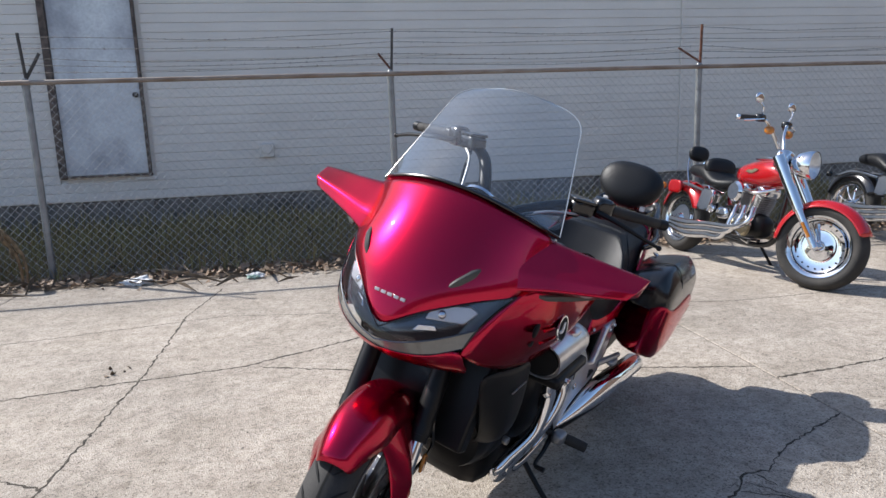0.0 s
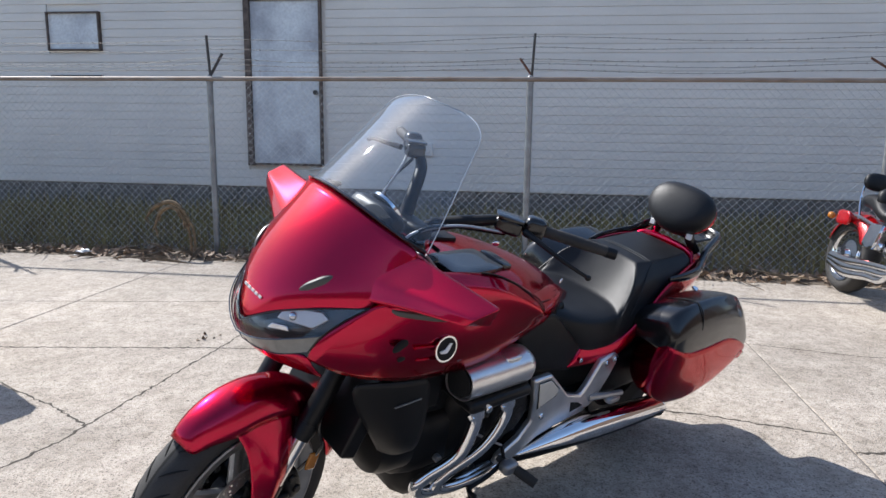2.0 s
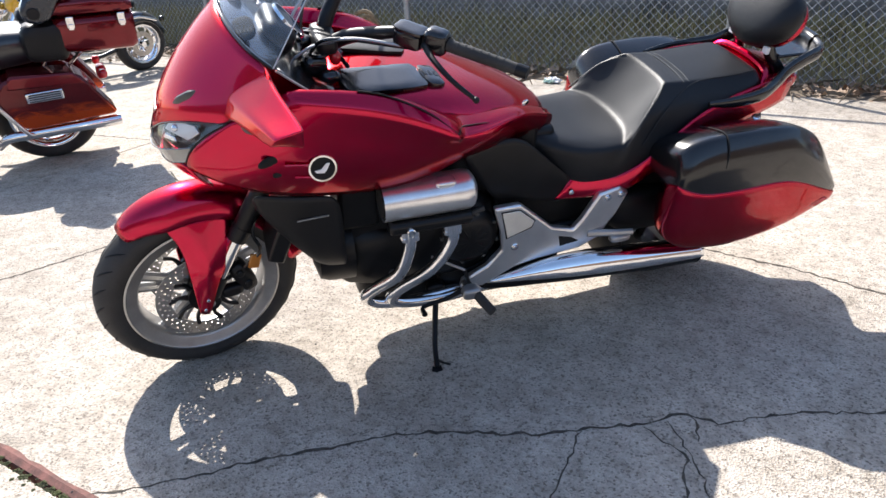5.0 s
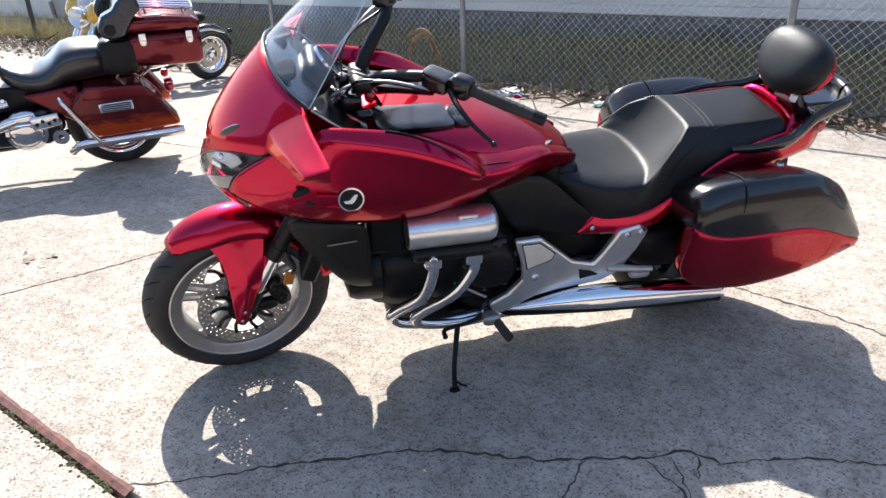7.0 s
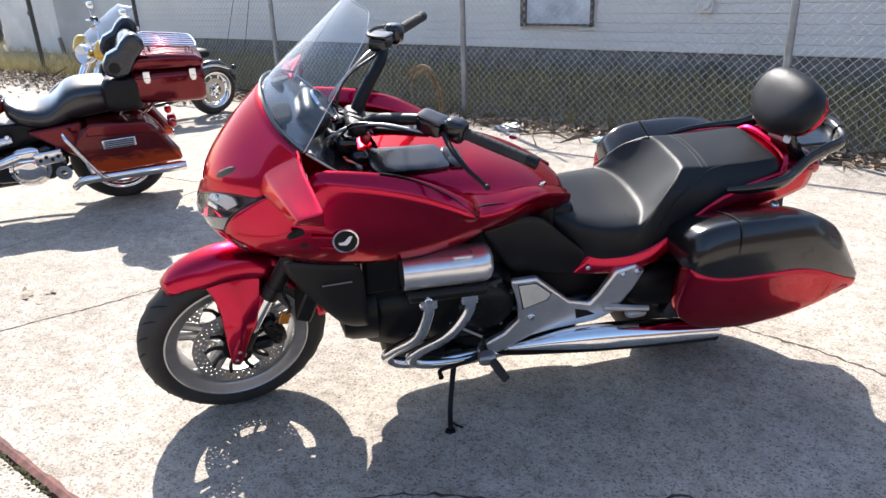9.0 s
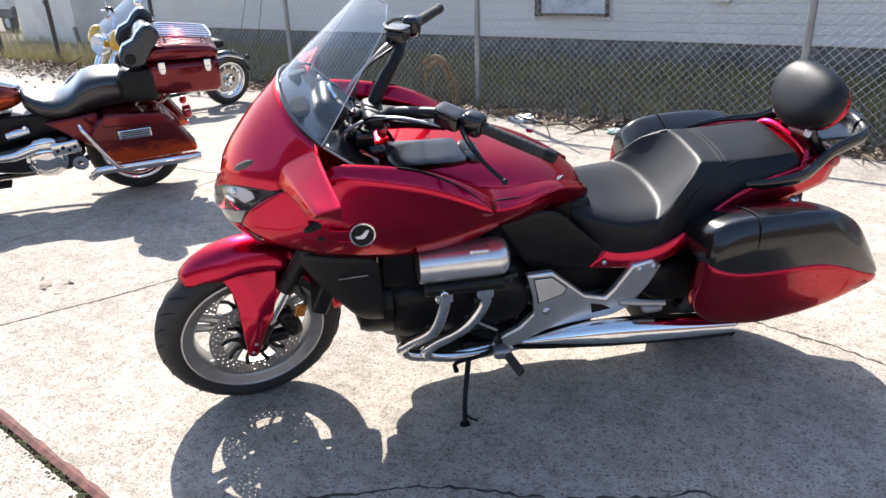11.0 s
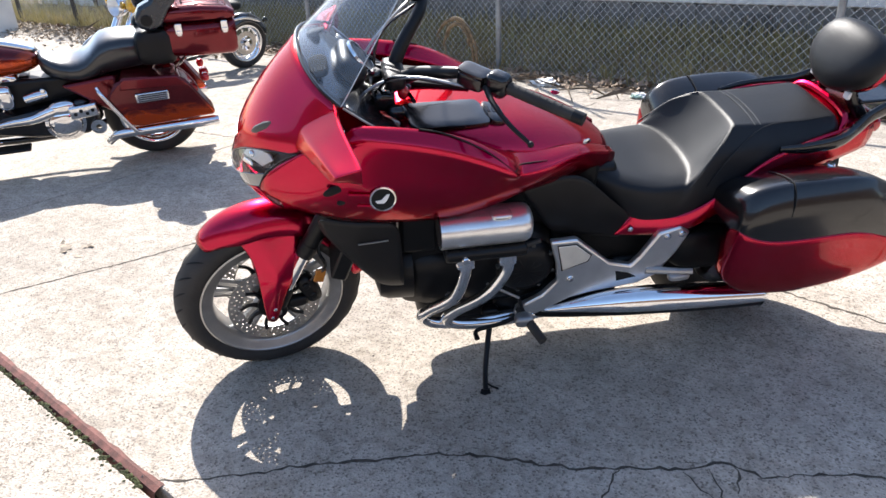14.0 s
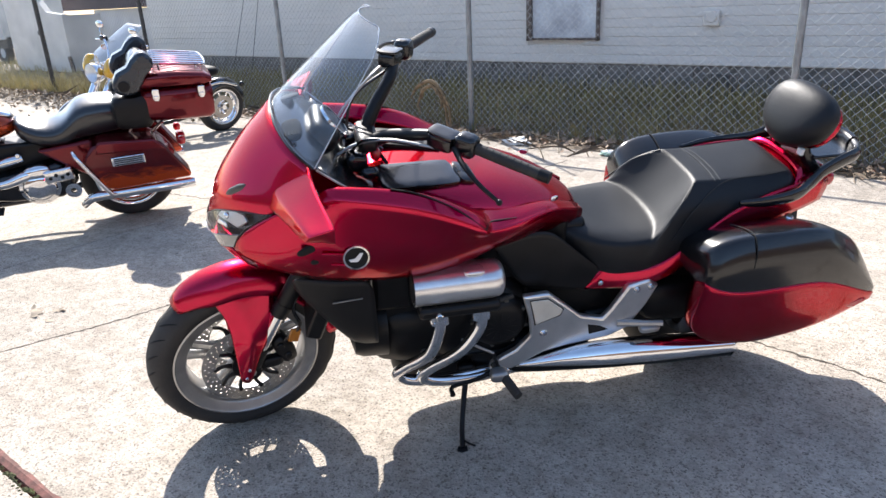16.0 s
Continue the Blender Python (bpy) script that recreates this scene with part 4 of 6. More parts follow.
lensob = part("headlight_lens", grid(mirrored(lens[:3], .003)), M_SMOKE, bike, "clear smoked headlight lens", subd=2, corners=True)
part("lower_lens", grid(mirrored(lens[2:], .003)), M_FROST, lensob, "frosted grey lower lens band", subd=2, corners=True)
part("headlight_housing", grid([[(x - .030 - .25 * y * y, y * .97, z) for x, y, z in r] for r in mirrored(lens)]), M_LAMPG, lensob, "dark lamp housing", subd=2)
for s in (1, -1):
    part("reflector", moved(slab([(-.046 * s, -.014), (-.030 * s, .018), (.056 * s, .026), (.074 * s, .012), (.042 * s, -.018)], -.004, .004, "x"), pose(.650, s * .124, .899, 0, -24, 38 * s)), M_SILVER, lensob, "bright upper reflector", bevel=.003)
    part("reflector", moved(slab([(-.026 * s, -.007), (-.016 * s, .008), (.022 * s, .010), (.030 * s, -.002)], -.003, .003, "x"), pose(.678, s * .092, .860, 0, -14, 34 * s)), M_CHROME, lensob, "small lower reflector", bevel=.002)
    part("bulb_cover", moved(blob(0, 0, 0, .011, .011, .011, 2), pose(.657, s * .118, .899)), M_CHROME, lensob)
    part("divider", tube([(x + .004, s * y, z) for x, y, z in lens[2]], .0016, 6, 5), M_LAMPG, lensob)
    part("lens_rim", tube([(x + .002, s * y, z) for x, y, z in (lens[0][4], lens[1][4], lens[2][4], lens[3][4])], .0022, 6, 5), M_BLACKP, lensob)
    part("lens_rim", tube([(x + .002, s * y, z) for x, y, z in lens[3]], .0012, 6, 5), M_BLACKP, lensob)
    part("lens_rim", tube([(x + .002, s * y, z) for x, y, z in lens[0]], .0018, 6, 5), M_BLACKP, lensob)
    part("air_slot", tube([(.653, s * .107, .953), (.635, s * .129, .976), (.607, s * .148, .996), (.582, s * .159, 1.010)], [0.003, 0.010, 0.011, 0.003], 8, 4, flat=0.7), M_GREYP, cowl, "dark air slot")
# chin below the lens
chin = [[(.716, 0, .790), (.708, .06, .796), (.690, .118, .808), (.646, .182, .838)],
        [(.694, 0, .762), (.686, .06, .764), (.668, .12, .770), (.632, .184, .786)],
        [(.640, 0, .738), (.634, .06, .740), (.616, .12, .744), (.585, .188, .752)]]
full = [[(x, -y, z) for x, y, z in reversed(r[1:])] + r for r in chin]
ob = part("chin_cowl", grid(full), M_RED, bike, subd=2)
md = ob.modifiers.new("thickness", 'SOLIDIFY')
md.thickness, md.offset = 0.005, 0
# side cowls
side = [[(.510, .190, .950), (.440, .205, .978), (.375, .215, 1.010), (.300, .218, 1.000), (.200, .215, .978), (.100, .215, .948), (.005, .225, .905), (-.036, .190, .886), (-.120, .180, .870), (-.250, .125, .852), (-.365, .075, .790)],
        [(.531, .233, .958), (.456, .246, .990), (.388, .260, 1.036), (.300, .265, 1.027), (.200, .266, 1.011), (.100, .270, .977), (-.008, .280, .906), (-.034, .250, .874), (-.120, .228, .866), (-.250, .150, .852), (-.366, .085, .788)],
        [(.536, .236, .953), (.460, .266, .978), (.390, .287, 1.018), (.300, .300, 1.004), (.200, .305, .979), (.100, .306, .941), (-.010, .302, .876), (-.036, .266, .862), (-.122, .242, .855), (-.252, .158, .845), (-.370, .092, .784)],
        [(.578, .217, .925), (.478, .264, .930), (.398, .291, .946), (.300, .293, .938), (.200, .295, .916), (.100, .294, .888), (-.014, .289, .852), (-.044, .276, .866), (-.122, .252, .860), (-.252, .164, .848), (-.373, .098, .786)],
        [(.624, .198, .884), (.500, .255, .872), (.405, .284, .878), (.310, .293, .872), (.205, .294, .862), (.105, .287, .846), (-.014, .273, .835), (-.060, .270, .830), (-.124, .250, .832), (-.252, .166, .825), (-.374, .100, .776)],
        [(.647, .184, .840), (.525, .238, .806), (.415, .268, .795), (.315, .280, .790), (.210, .282, .784), (.110, .274, .778), (-.002, .256, .783), (-.056, .248, .788), (-.112, .234, .796), (-.247, .162, .790), (-.372, .100, .764)],
        [(.644, .178, .818), (.560, .205, .765), (.440, .230, .735), (.330, .240, .722), (.220, .240, .714), (.120, .236, .712), (.010, .222, .734), (-.046, .210, .750), (-.097, .198, .764), (-.242, .152, .768), (-.368, .098, .756)]]
scs = []
for s in (1, -1):
    ob = part("side_cowl", net([[(x, s * y, z) for x, y, z in r] for r in side], ((1, 1, 6, .9), (2, 2, 6, .9), (4, 1, 6, .5)), ((6, 0, 3, .85), (2, 1, 3, .5))), M_RED, bike, "candy red side cowl", subd=2, corners=True)
    md = ob.modifiers.new("thickness", 'SOLIDIFY')
    md.thickness, md.offset = .006, 0
    scs.append(ob)
for s, sc in zip((1, -1), scs):
    # air gills and badge
    for k, (gx, gz, gl) in enumerate(((.452, .866, .034), (.430, .822, .024))):
        part("gill", moved(blob(0, 0, 0, gl, 0.007, 0.012 - .003 * k, 2.4, pose(0, 0, 0, 0, 14, 14 * s)), pose(gx, s * (.2715 - .012 * k), gz)), M_GROOVE, sc, "dark air gill")
        part("gill_lip", tube([(gx - .03, s * (.282 - .01 * k), gz - .012), (gx - .09, s * (.290 - .008 * k), gz - .014), (gx - .13, s * (.290 - .008 * k), gz - .010)], [.004, .003, .001], 6, 4), M_RED, sc)
    bm = disc(0.033, 0, 0.004, 32)
    bd = part("round_badge", moved(bm, pose(.335, s * .2945, .842, 8 * s, 0, -1 * s) @ (Matrix() if s > 0 else pose(0, 0, 0, 180, 0, 0))), M_GROOVE, sc, "round black badge")
    part("badge_ring", moved(lathe([(0.030, 0.003), (0.0345, 0.003), (0.0345, 0.0065), (0.030, 0.0065)], 32, closed=True), pose(.335, s * .2945, .842, 8 * s, 0, 0) @ (Matrix() if s > 0 else pose(0, 0, 0, 180, 0, 0))), M_CHROME, bd)
    part("badge_mark", moved(slab([(-.018, .012), (-.010, .013), (.004, -.002), (.020, -.004), (.016, -.010), (-.002, -.012), (-.010, -.004)], 0.004, 0.007), pose(.335, s * .2945, .842, 8 * s, 0, 0) @ (Matrix() if s > 0 else pose(0, 0, 0, 180, 0, 0))), M_WHITEP, bd, smooth=False)
    # seams where the shoulder panel overlaps the side cowl
    part("panel_seam", tube([(.235, s * .267, 1.019), (.180, s * .270, 1.005), (.120, s * .277, .979), (.060, s * .285, .944), (.016, s * .291, .908), (-.012, s * .296, .884)], .0022, 6, 5), M_GROOVE, sc, "dark panel seam")
    part("panel_seam", tube([(-.012, s * .297, .884), (-.030, s * .262, .882), (-.060, s * .246, .876), (-.120, s * .229, .867)], [.0026, .0022, .002, .001], 6, 5), M_GROOVE, sc)
    # mirror wing
    mr = [[(.560, .170, .955), (.535, .175, 1.020), (.440, .185, 1.092), (.428, .185, 1.01), (.450, .19, .94)],
          [(.540, .232, .972), (.515, .238, 1.018), (.425, .245, 1.083), (.418, .245, 1.01), (.450, .25, .948)],
          [(.516, .298, .992), (.497, .302, 1.026), (.424, .312, 1.077), (.416, .312, 1.002), (.452, .312, .962)],
          [(.464, .444, 1.012), (.453, .458, 1.038), (.388, .468, 1.060), (.387, .450, 1.004), (.428, .432, 1.000)],
          [(.456, .457, 1.014), (.446, .472, 1.036), (.389, .482, 1.058), (.390, .466, 1.007), (.424, .446, 1.004)]]
    wing = loft([[(x, s * y, z) for x, y, z in r] for r in mr])
    wing.verts.index_update()
    lay = wing.edges.layers.float.new("crease_edge")
    for e in wing.edges:
        i, j = (v.index for v in e.verts)
        e[lay] = {0: .55, 1: .45, 2: .75, 3: .6, 4: .5}[i % 5] if i % 5 == j % 5 else (.6 if min(i, j) >= 20 else 0)
    mb = part("mirror_housing", wing, M_RED, sc, "red mirror housing", subd=3)
    gq = [(.4210, .264, 1.062), (.4165, .264, 1.016), (.3895, .440, 1.010), (.3905, .446, 1.046)]
    part("mirror_glass", loft([[(x + dx, s * y, z) for x, y, z in gq] for dx in (.014, .004)]), M_CHROME, mb, "mirror glass", smooth=False)
    part("turn_signal", tube([(.504, s * .275, .966), (.491, s * .295, .966), (.440, s * .345, .972), (.388, s * .390, .978)], [.004, .008, .008, .003], 8, 4, flat=0.7), M_GREYP, sc, "smoked turn signal strip")
# writing on the nose as plain bars
for k in range(5):
    y = -0.036 + 0.018 * k
    part("letter_bar", box(.7015 - 0.4 * y * y, y, .915, .003, .0135, .0075, pose(0, 0, 0, 0, -25, 0)), M_DISC, cowl, "raised silver letter bar", smooth=False, bevel=0.001)

# windscreen
rows = []
for t in (0, .15, .3, .45, .6, .72, .82, .89, .94, .975, 1.0):
    u = max(0, (t - .80) / .20) * .93
    w = (.258 - .084 * t) * (1 - u ** 2.6) ** (1 / 2.6)
    cx, cz = .517 - .252 * t ** .95, 1.154 + .226 * t ** .93
    rows.append([(cx - .100 * (v * v) * (1 - .62 * t), w * v, cz - (.064 - .052 * t) * v * v) for v in (-1, -.68, -.35, 0, .35, .68, 1)])
ws = part("windscreen", grid(rows), M_CLEAR, bike, "tall clear windscreen", subd=2)
ws.visible_shadow = False
edge = [r[0] for r in rows] + rows[-1][1:6] + [r[6] for r in reversed(rows)]
# pale colour imitates the light caught along the screen's rim
part("screen_edge", tube(edge, 0.0014, 6, 3), mat("lit_screen_edge", (0.36, 0.40, 0.45), 0.2, var=0.05, coat=0.6), ws, "polished screen edge, pale for the light it catches")
# cockpit
dash = [[(.506 - .9 * y * y, y, 1.142 - .75 * y * y) for y in (-.2, -.1, 0, .1, .2)], [(.44, y, 1.125 - .8 * y * y) for y in (-.21, -.1, 0, .1, .21)], [(.38, y, 1.075 - .5 * y * y) for y in (-.23, -.1, 0, .1, .23)], [(.33, y, 1.0) for y in (-.24, -.1, 0, .1, .24)], [(.28, y, .93) for y in (-.24, -.1, 0, .1, .24)]]
ck = part("dash_panel", grid(dash), M_BLACKP, bike, "black dash panel", subd=1)
part("instrument_pod", blob(.385, 0, 1.075, .045, .095, .04, 3.5, pose(0, 0, 0, 0, -35, 0)), M_SATIN, ck)
part("instrument_glass", moved(disc(.048, 0, .004, 28), pose(.352, .0, 1.090, 0, 0, 0) @ pose(0, 0, 0, 0, 0, 90) @ pose(0, 0, 0, 38, 0, 0)), M_GREYP, ck)
part("instrument_ring", moved(lathe([(.047, .002), (.053, .002), (.053, .010), (.047, .010)], 28, closed=True), pose(.352, .0, 1.090, 0, 0, 0) @ pose(0, 0, 0, 0, 0, 90) @ pose(0, 0, 0, 38, 0, 0)), M_CHROME, ck)
part("screen_trim", tube([(.419, -.255, 1.088), (.458, -.213, 1.112), (.488, -.15, 1.134), (.506, -.075, 1.151), (.512, 0, 1.156), (.506, .075, 1.151), (.488, .15, 1.134), (.458, .213, 1.112), (.419, .255, 1.088)], .0045, 8, 5), M_BLACKP, bike, "black trim under the screen")
for y in (-.11, .11):
    vp = part("vent_panel", blob(.462, y, 1.126, .026, .042, .006, 3, pose(0, 0, 0, -16 if y > 0 else 16, 12, 0)), M_GROOVE, ck, "oval mesh vent")
    for k in range(5):
        part("vent_bar", tube([(.446 + .008 * k, y - .03, 1.131 - .0012 * k), (.446 + .008 * k, y + .03, 1.131 - .0012 * k)], .0016, 5, 1), M_GROOVE, vp, smooth=False)
# tank
tk = [(.33, .958, .200, 4.0), (.22, .972, .222, 4.0), (.10, .964, .230, 3.8), (-.02, .950, .232, 3.2), (-.12, .924, .208, 2.6), (-.22, .887, .168, 2.3), (-.31, .842, .122, 2.1), (-.385, .792, .085, 2.1)]
tank = part("fuel_tank", loft([sell(0, .70, zt, hw, 20, p, x) for x, zt, hw, p in tk]), M_RED, bike, "candy red tank", subd=2)
pk = part("pocket_lid", blob(.138, .112, .964, .112, .062, .008, 9, pose(0, 0, 0, -5, -6, 10)), M_BLACKP, bike, "black glove pocket lid")
part("switch_row", blob(.004, .094, .947, .026, .050, .011, 6, pose(0, 0, 0, -5, -12, 8)), M_BLACKP, pk)
for k in range(3):
    part("switch_key", box(.020 - .014 * k, .094, .9590 - .003 * k, .010, .026, .008, pose(0, 0, 0, -5, -12, 8)), M_GREYP, pk, bevel=0.002)
part("pocket_lid", blob(.138, -.112, .964, .112, .062, .008, 9, pose(0, 0, 0, 5, -6, -10)), M_MATTE, bike, "black glove pocket lid")
for s in (1, -1):
    part("tank_mark", moved(blob(0, 0, 0, .014, .003, .009, 2.2), pose(-.258, s * .150, .865, 0, 0, 20 * s)), M_CHROME, tank, "small silver tank mark")
part("ignition_knob", blob(.245, .045, 1.005, .016, .016, .020, 2.2), M_REDLENS, ck, "red knob")
part("lock_barrel", blob(.270, .110, .985, .026, .020, .016, 2.2), M_BLACKP, ck)
for s in (1, -1):
    wl = part("inner_wall", grid([[(.412, s * .246, 1.078), (.34, s * .232, 1.012), (.27, s * .214, .962)], [(.400, s * .185, 1.062), (.33, s * .172, .992), (.255, s * .158, .946)], [(.385, s * .120, 1.040), (.315, s * .105, .975), (.245, s * .095, .948)]]), M_BLACKP, ck, "black inner cowl wall", subd=2)
    md = wl.modifiers.new("thickness", 'SOLIDIFY')
    md.thickness, md.offset = .004, 0
    part("trim_edge", tube([(.412, s * .248, 1.080), (.34, s * .234, 1.015), (.27, s * .216, .965)], .0028, 6, 5), M_ALU, ck)
part("relay_box", blob(.300, .060, 1.000, .030, .034, .026, 5), M_BLACKP, ck)
part("relay_box", blob(.305, -.075, 1.005, .028, .040, .024, 5), M_BLACKP, ck)
# handlebar
for s, pts, sw, lever in ((1, [(.265, .03, 1.030), (.215, .045, 1.056), (.155, .110, 1.086), (.085, .178, 1.108), (-.012, .265, 1.098), (-.120, .360, 1.076)], (.066, .180, 1.082), [(.062, .225, 1.095), (.056, .285, 1.082), (.030, .350, 1.058), (-.008, .404, 1.034)]),
                          (-1, [(.265, -.03, 1.035), (.235, -.050, 1.095), (.180, -.095, 1.165), (.150, -.160, 1.196), (.09, -.28, 1.200), (-.002, -.440, 1.172)], (.150, -.150, 1.186), [(.180, -.20, 1.195), (.190, -.27, 1.190), (.155, -.37, 1.170), (.115, -.45, 1.145)])):
    hb = part("handlebar", tube(pts[:5], [.020, .019, .0175, .013, .0125], 14, 6), M_SATIN, bike, "black handlebar")
    a, b = Vector(pts[4]), Vector(pts[5])
    a = a.lerp(Vector(pts[3]), .35)
    gp = part("grip", tube([a, a.lerp(b, .5), b], [.0145, .0155, .0145], 14, 3), M_TYRE, hb, "ribbed rubber grip")
    bms = [moved(lathe([(.0158, -.0015), (.0163, 0), (.0158, .0015)], 14), Matrix.Translation(a.lerp(b, .12 + .1 * k)) @ (b - a).to_track_quat('Y', 'Z').to_matrix().to_4x4()) for k in range(8)]
    part("grip_rib", join(*bms), M_TYRE, gp)
    part("bar_end", tube([b, b + (b - a).normalized() * .028], .0158, 14, 1), M_SATIN, gp)
    q = (b - a).to_track_quat('Y', 'Z').to_matrix().to_4x4()
    part("switch_box", moved(blob(0, 0, 0, .026, .030, .030, 4), Matrix.Translation(a + (a - b).normalized() * .012) @ q), M_BLACKP, hb)
    part("master_cylinder", moved(join(blob(0, 0, .004, .027, .037, .021, 6), blob(0, 0, .027, .029, .039, .005, 6)), Matrix.Translation(Vector(sw) + Vector((.018, 0, .012))) @ q), M_BLACKP, hb, "fluid reservoir")
    part("lever", join(tube(lever, [.009, .007, .006, .005], 8, 5), blob(*lever[-1], .008, .008, .008, 2)), M_SATIN, hb, "hand lever with ball end")
    part("cable", tube([Vector(sw) + Vector((.02, 0, -.01)), Vector(pts[1]) + Vector((.05, s * .05, .02)), Vector((.32, s * .05, 1.01))], .0045, 6, 6), M_BLACKP, hb)
    part("cable", tube([Vector(sw) + Vector((.035, s * .01, .0)), Vector(pts[2]) + Vector((.055, s * .02, .0)), Vector(pts[1]) + Vector((.08, s * .03, .0)), Vector((.36, s * .07, 1.02))], .004, 6, 6), M_ALU, hb)
part("bar_clamp", blob(.265, 0, 1.04, .03, .075, .022, 4), M_SATIN, bike)
for k in range(6):
    r_ = random.Random(40 + k)
    part("wiring", tube([(.33, r_.uniform(-.12, .14), 1.0), (.28 + r_.uniform(-.02, .03), r_.uniform(-.1, .12), 1.03), (.22, r_.uniform(-.08, .1), .995)], .006, 6, 5), M_BLACKP, ck)

# engine and frame
eng = part("engine", join(box(.04, 0, .47, .46, .24, .38), blob(.09, 0, .375, .23, .15, .125, 4), blob(-.05, 0, .42, .17, .185, .165, 4)), M_SATIN, bike, "satin black engine block", bevel=0.02)
part("front_cover", moved(lathe([(0, .06), (.05, .058), (.10, .045), (.110, .02), (.114, -.06)], 32), pose(.305, .06, .408, 0, 0, -90) @ pose(0, 0, 0, 0, 0, 0)), M_SATIN, eng, "round black front cover")
part("radiator", box(.42, 0, .60, .05, .34, .30, pose(0, 0, 0, 0, -22, 0)), M_SATIN, bike, "black radiator core", bevel=0.008)
for s in (1, -1):
    # chrome cylinder head cover
    hc = part("head_cover", loft([[(x, s * (.206 + (.071 if math.cos(a) > 0 else .040) * sc * math.copysign(abs(math.cos(a)) ** .8, math.cos(a))), .655 + .054 * sc * math.copysign(abs(math.sin(a)) ** .8, math.sin(a))) for a in (2 * math.pi * (k + .5) / 28 for k in range(28))] for x, sc in ((.166, .90), (.176, .93), (.177, .99), (.165, 1.0), (.05, 1.0), (-.055, 1.0), (-.074, .96), (-.086, .86), (-.094, .66), (-.097, .4))]), M_SILVER, bike, "brushed silver head cover", bevel=0.0)
    part("end_recess", loft([[(x, s * (.206 + (.062 if math.cos(a) > 0 else .030) * math.cos(a)), .655 + .047 * math.sin(a)) for a in (2 * math.pi * k / 20 for k in range(20))] for x in (.160, .1785)]), M_GROOVE, hc, "dark recess in the end")
    part("cover_lug", blob(.000, s * .236, .704, .030, .022, .010, 4), M_SILVER, hc)
    part("head_base", box(.045, s * .205, .595, .245, .16, .036), M_SATIN, bike, bevel=0.012)
    part("head_bolt", moved(disc(.012, s * .280, s * .298, 16), pose(.110, 0, .592)), M_CHROME, bike, "chrome bolt head")
    for p in ([(.102, .238, .560), (.100, .246, .505), (.130, .242, .405), (.196, .205, .325), (.226, .188, .280), (.185, .182, .240), (.07, .178, .220), (-.10, .175, .228)],
              [(-.026, .238, .560), (-.026, .246, .495), (.030, .242, .400), (.112, .205, .310), (.146, .190, .258), (.100, .188, .226), (-.02, .188, .216), (-.18, .19, .238)]):
        hp = part("header_pipe", tube([(x, s * y, z) for x, y, z in p], .0195, 14, 6), M_CHROME, bike, "chrome header pipe")
        part("pipe_collar", join(tube([(p[0][0] + .013, s * p[0][1], .578), (p[1][0] + .013, s * p[1][1], .526)], .0135, 14, 1), tube([(p[0][0] - .017, s * p[0][1], .578), (p[1][0] - .017, s * p[1][1], .526)], .0125, 14, 1), tube([(p[0][0] + .013, s * p[0][1], .538), (p[1][0] + .013, s * p[1][1], .530)], .016, 14, 1), tube([(p[0][0] - .017, s * p[0][1], .538), (p[1][0] - .017, s * p[1][1], .530)], .015, 14, 1)), M_CHROME, hp)
    part("case_cover", moved(lathe([(0, .045), (.06, .044), (.085, .034), (.098, .012), (.1, -.05)], 32), pose(-.105, s * .165, .445) @ (Matrix() if s > 0 else pose(0, 0, 0, 180, 0, 0))), M_SATIN, eng, "round black case cover")
    # bolts, ribs and hoses on the engine's side
    for k in range(8):
        a_ = 2 * math.pi * k / 8 + .2
        part("case_bolt", moved(disc(.007, s * .175, s * .196, 10, edge=.001), pose(-.105 + .091 * math.cos(a_), 0, .445 + .091 * math.sin(a_))), M_GREYP, eng)
    for k in range(6):
        a_ = math.pi * (k / 6)
        part("case_rib", moved(box(0, s * .207, 0, .11, .006, .006), pose(-.105, 0, .445, 0, math.degrees(a_), 0)), M_SATIN, eng, bevel=.002)
    part("hose", tube([(.02, s * .17, .52), (-.06, s * .205, .545), (-.14, s * .20, .56)], .008, 8, 5), M_TYRE, eng)
    part("drain_bolt", moved(disc(.013, s * .15, s * .170, 6, edge=.002), pose(.13, 0, .33)), M_ALU, eng)
    # black lower cowl beside the radiator
    low = [[(.520, .190, .726), (.440, .222, .722), (.360, .232, .716), (.290, .226, .708)],
           [(.505, .185, .665), (.430, .226, .650), (.360, .236, .640), (.286, .228, .630)],
           [(.440, .180, .560), (.400, .222, .545), (.350, .232, .535), (.282, .226, .530)],
           [(.372, .165, .450), (.355, .200, .445), (.320, .212, .440), (.280, .208, .436)],
           [(.340, .120, .412), (.325, .130, .408), (.305, .135, .406), (.280, .135, .404)]]
    lc = part("lower_cowl", grid([[(x, s * y, z) for x, y, z in r] for r in low]), M_MATTE, bike, "matte black lower cowl", subd=2)
    md = lc.modifiers.new("thickness", 'SOLIDIFY')
    md.thickness, md.offset = .006, 0
    part("model_mark", box(.365, s * .2385, .652, .085, .003, .0035, pose(0, 0, 0, 0, 3, 0)), M_ALU, lc, "thin silver model mark bar", smooth=False)
    part("inner_cowl", box(.225, s * .12, .61, .12, .08, .17), M_SATIN, bike, bevel=0.015)
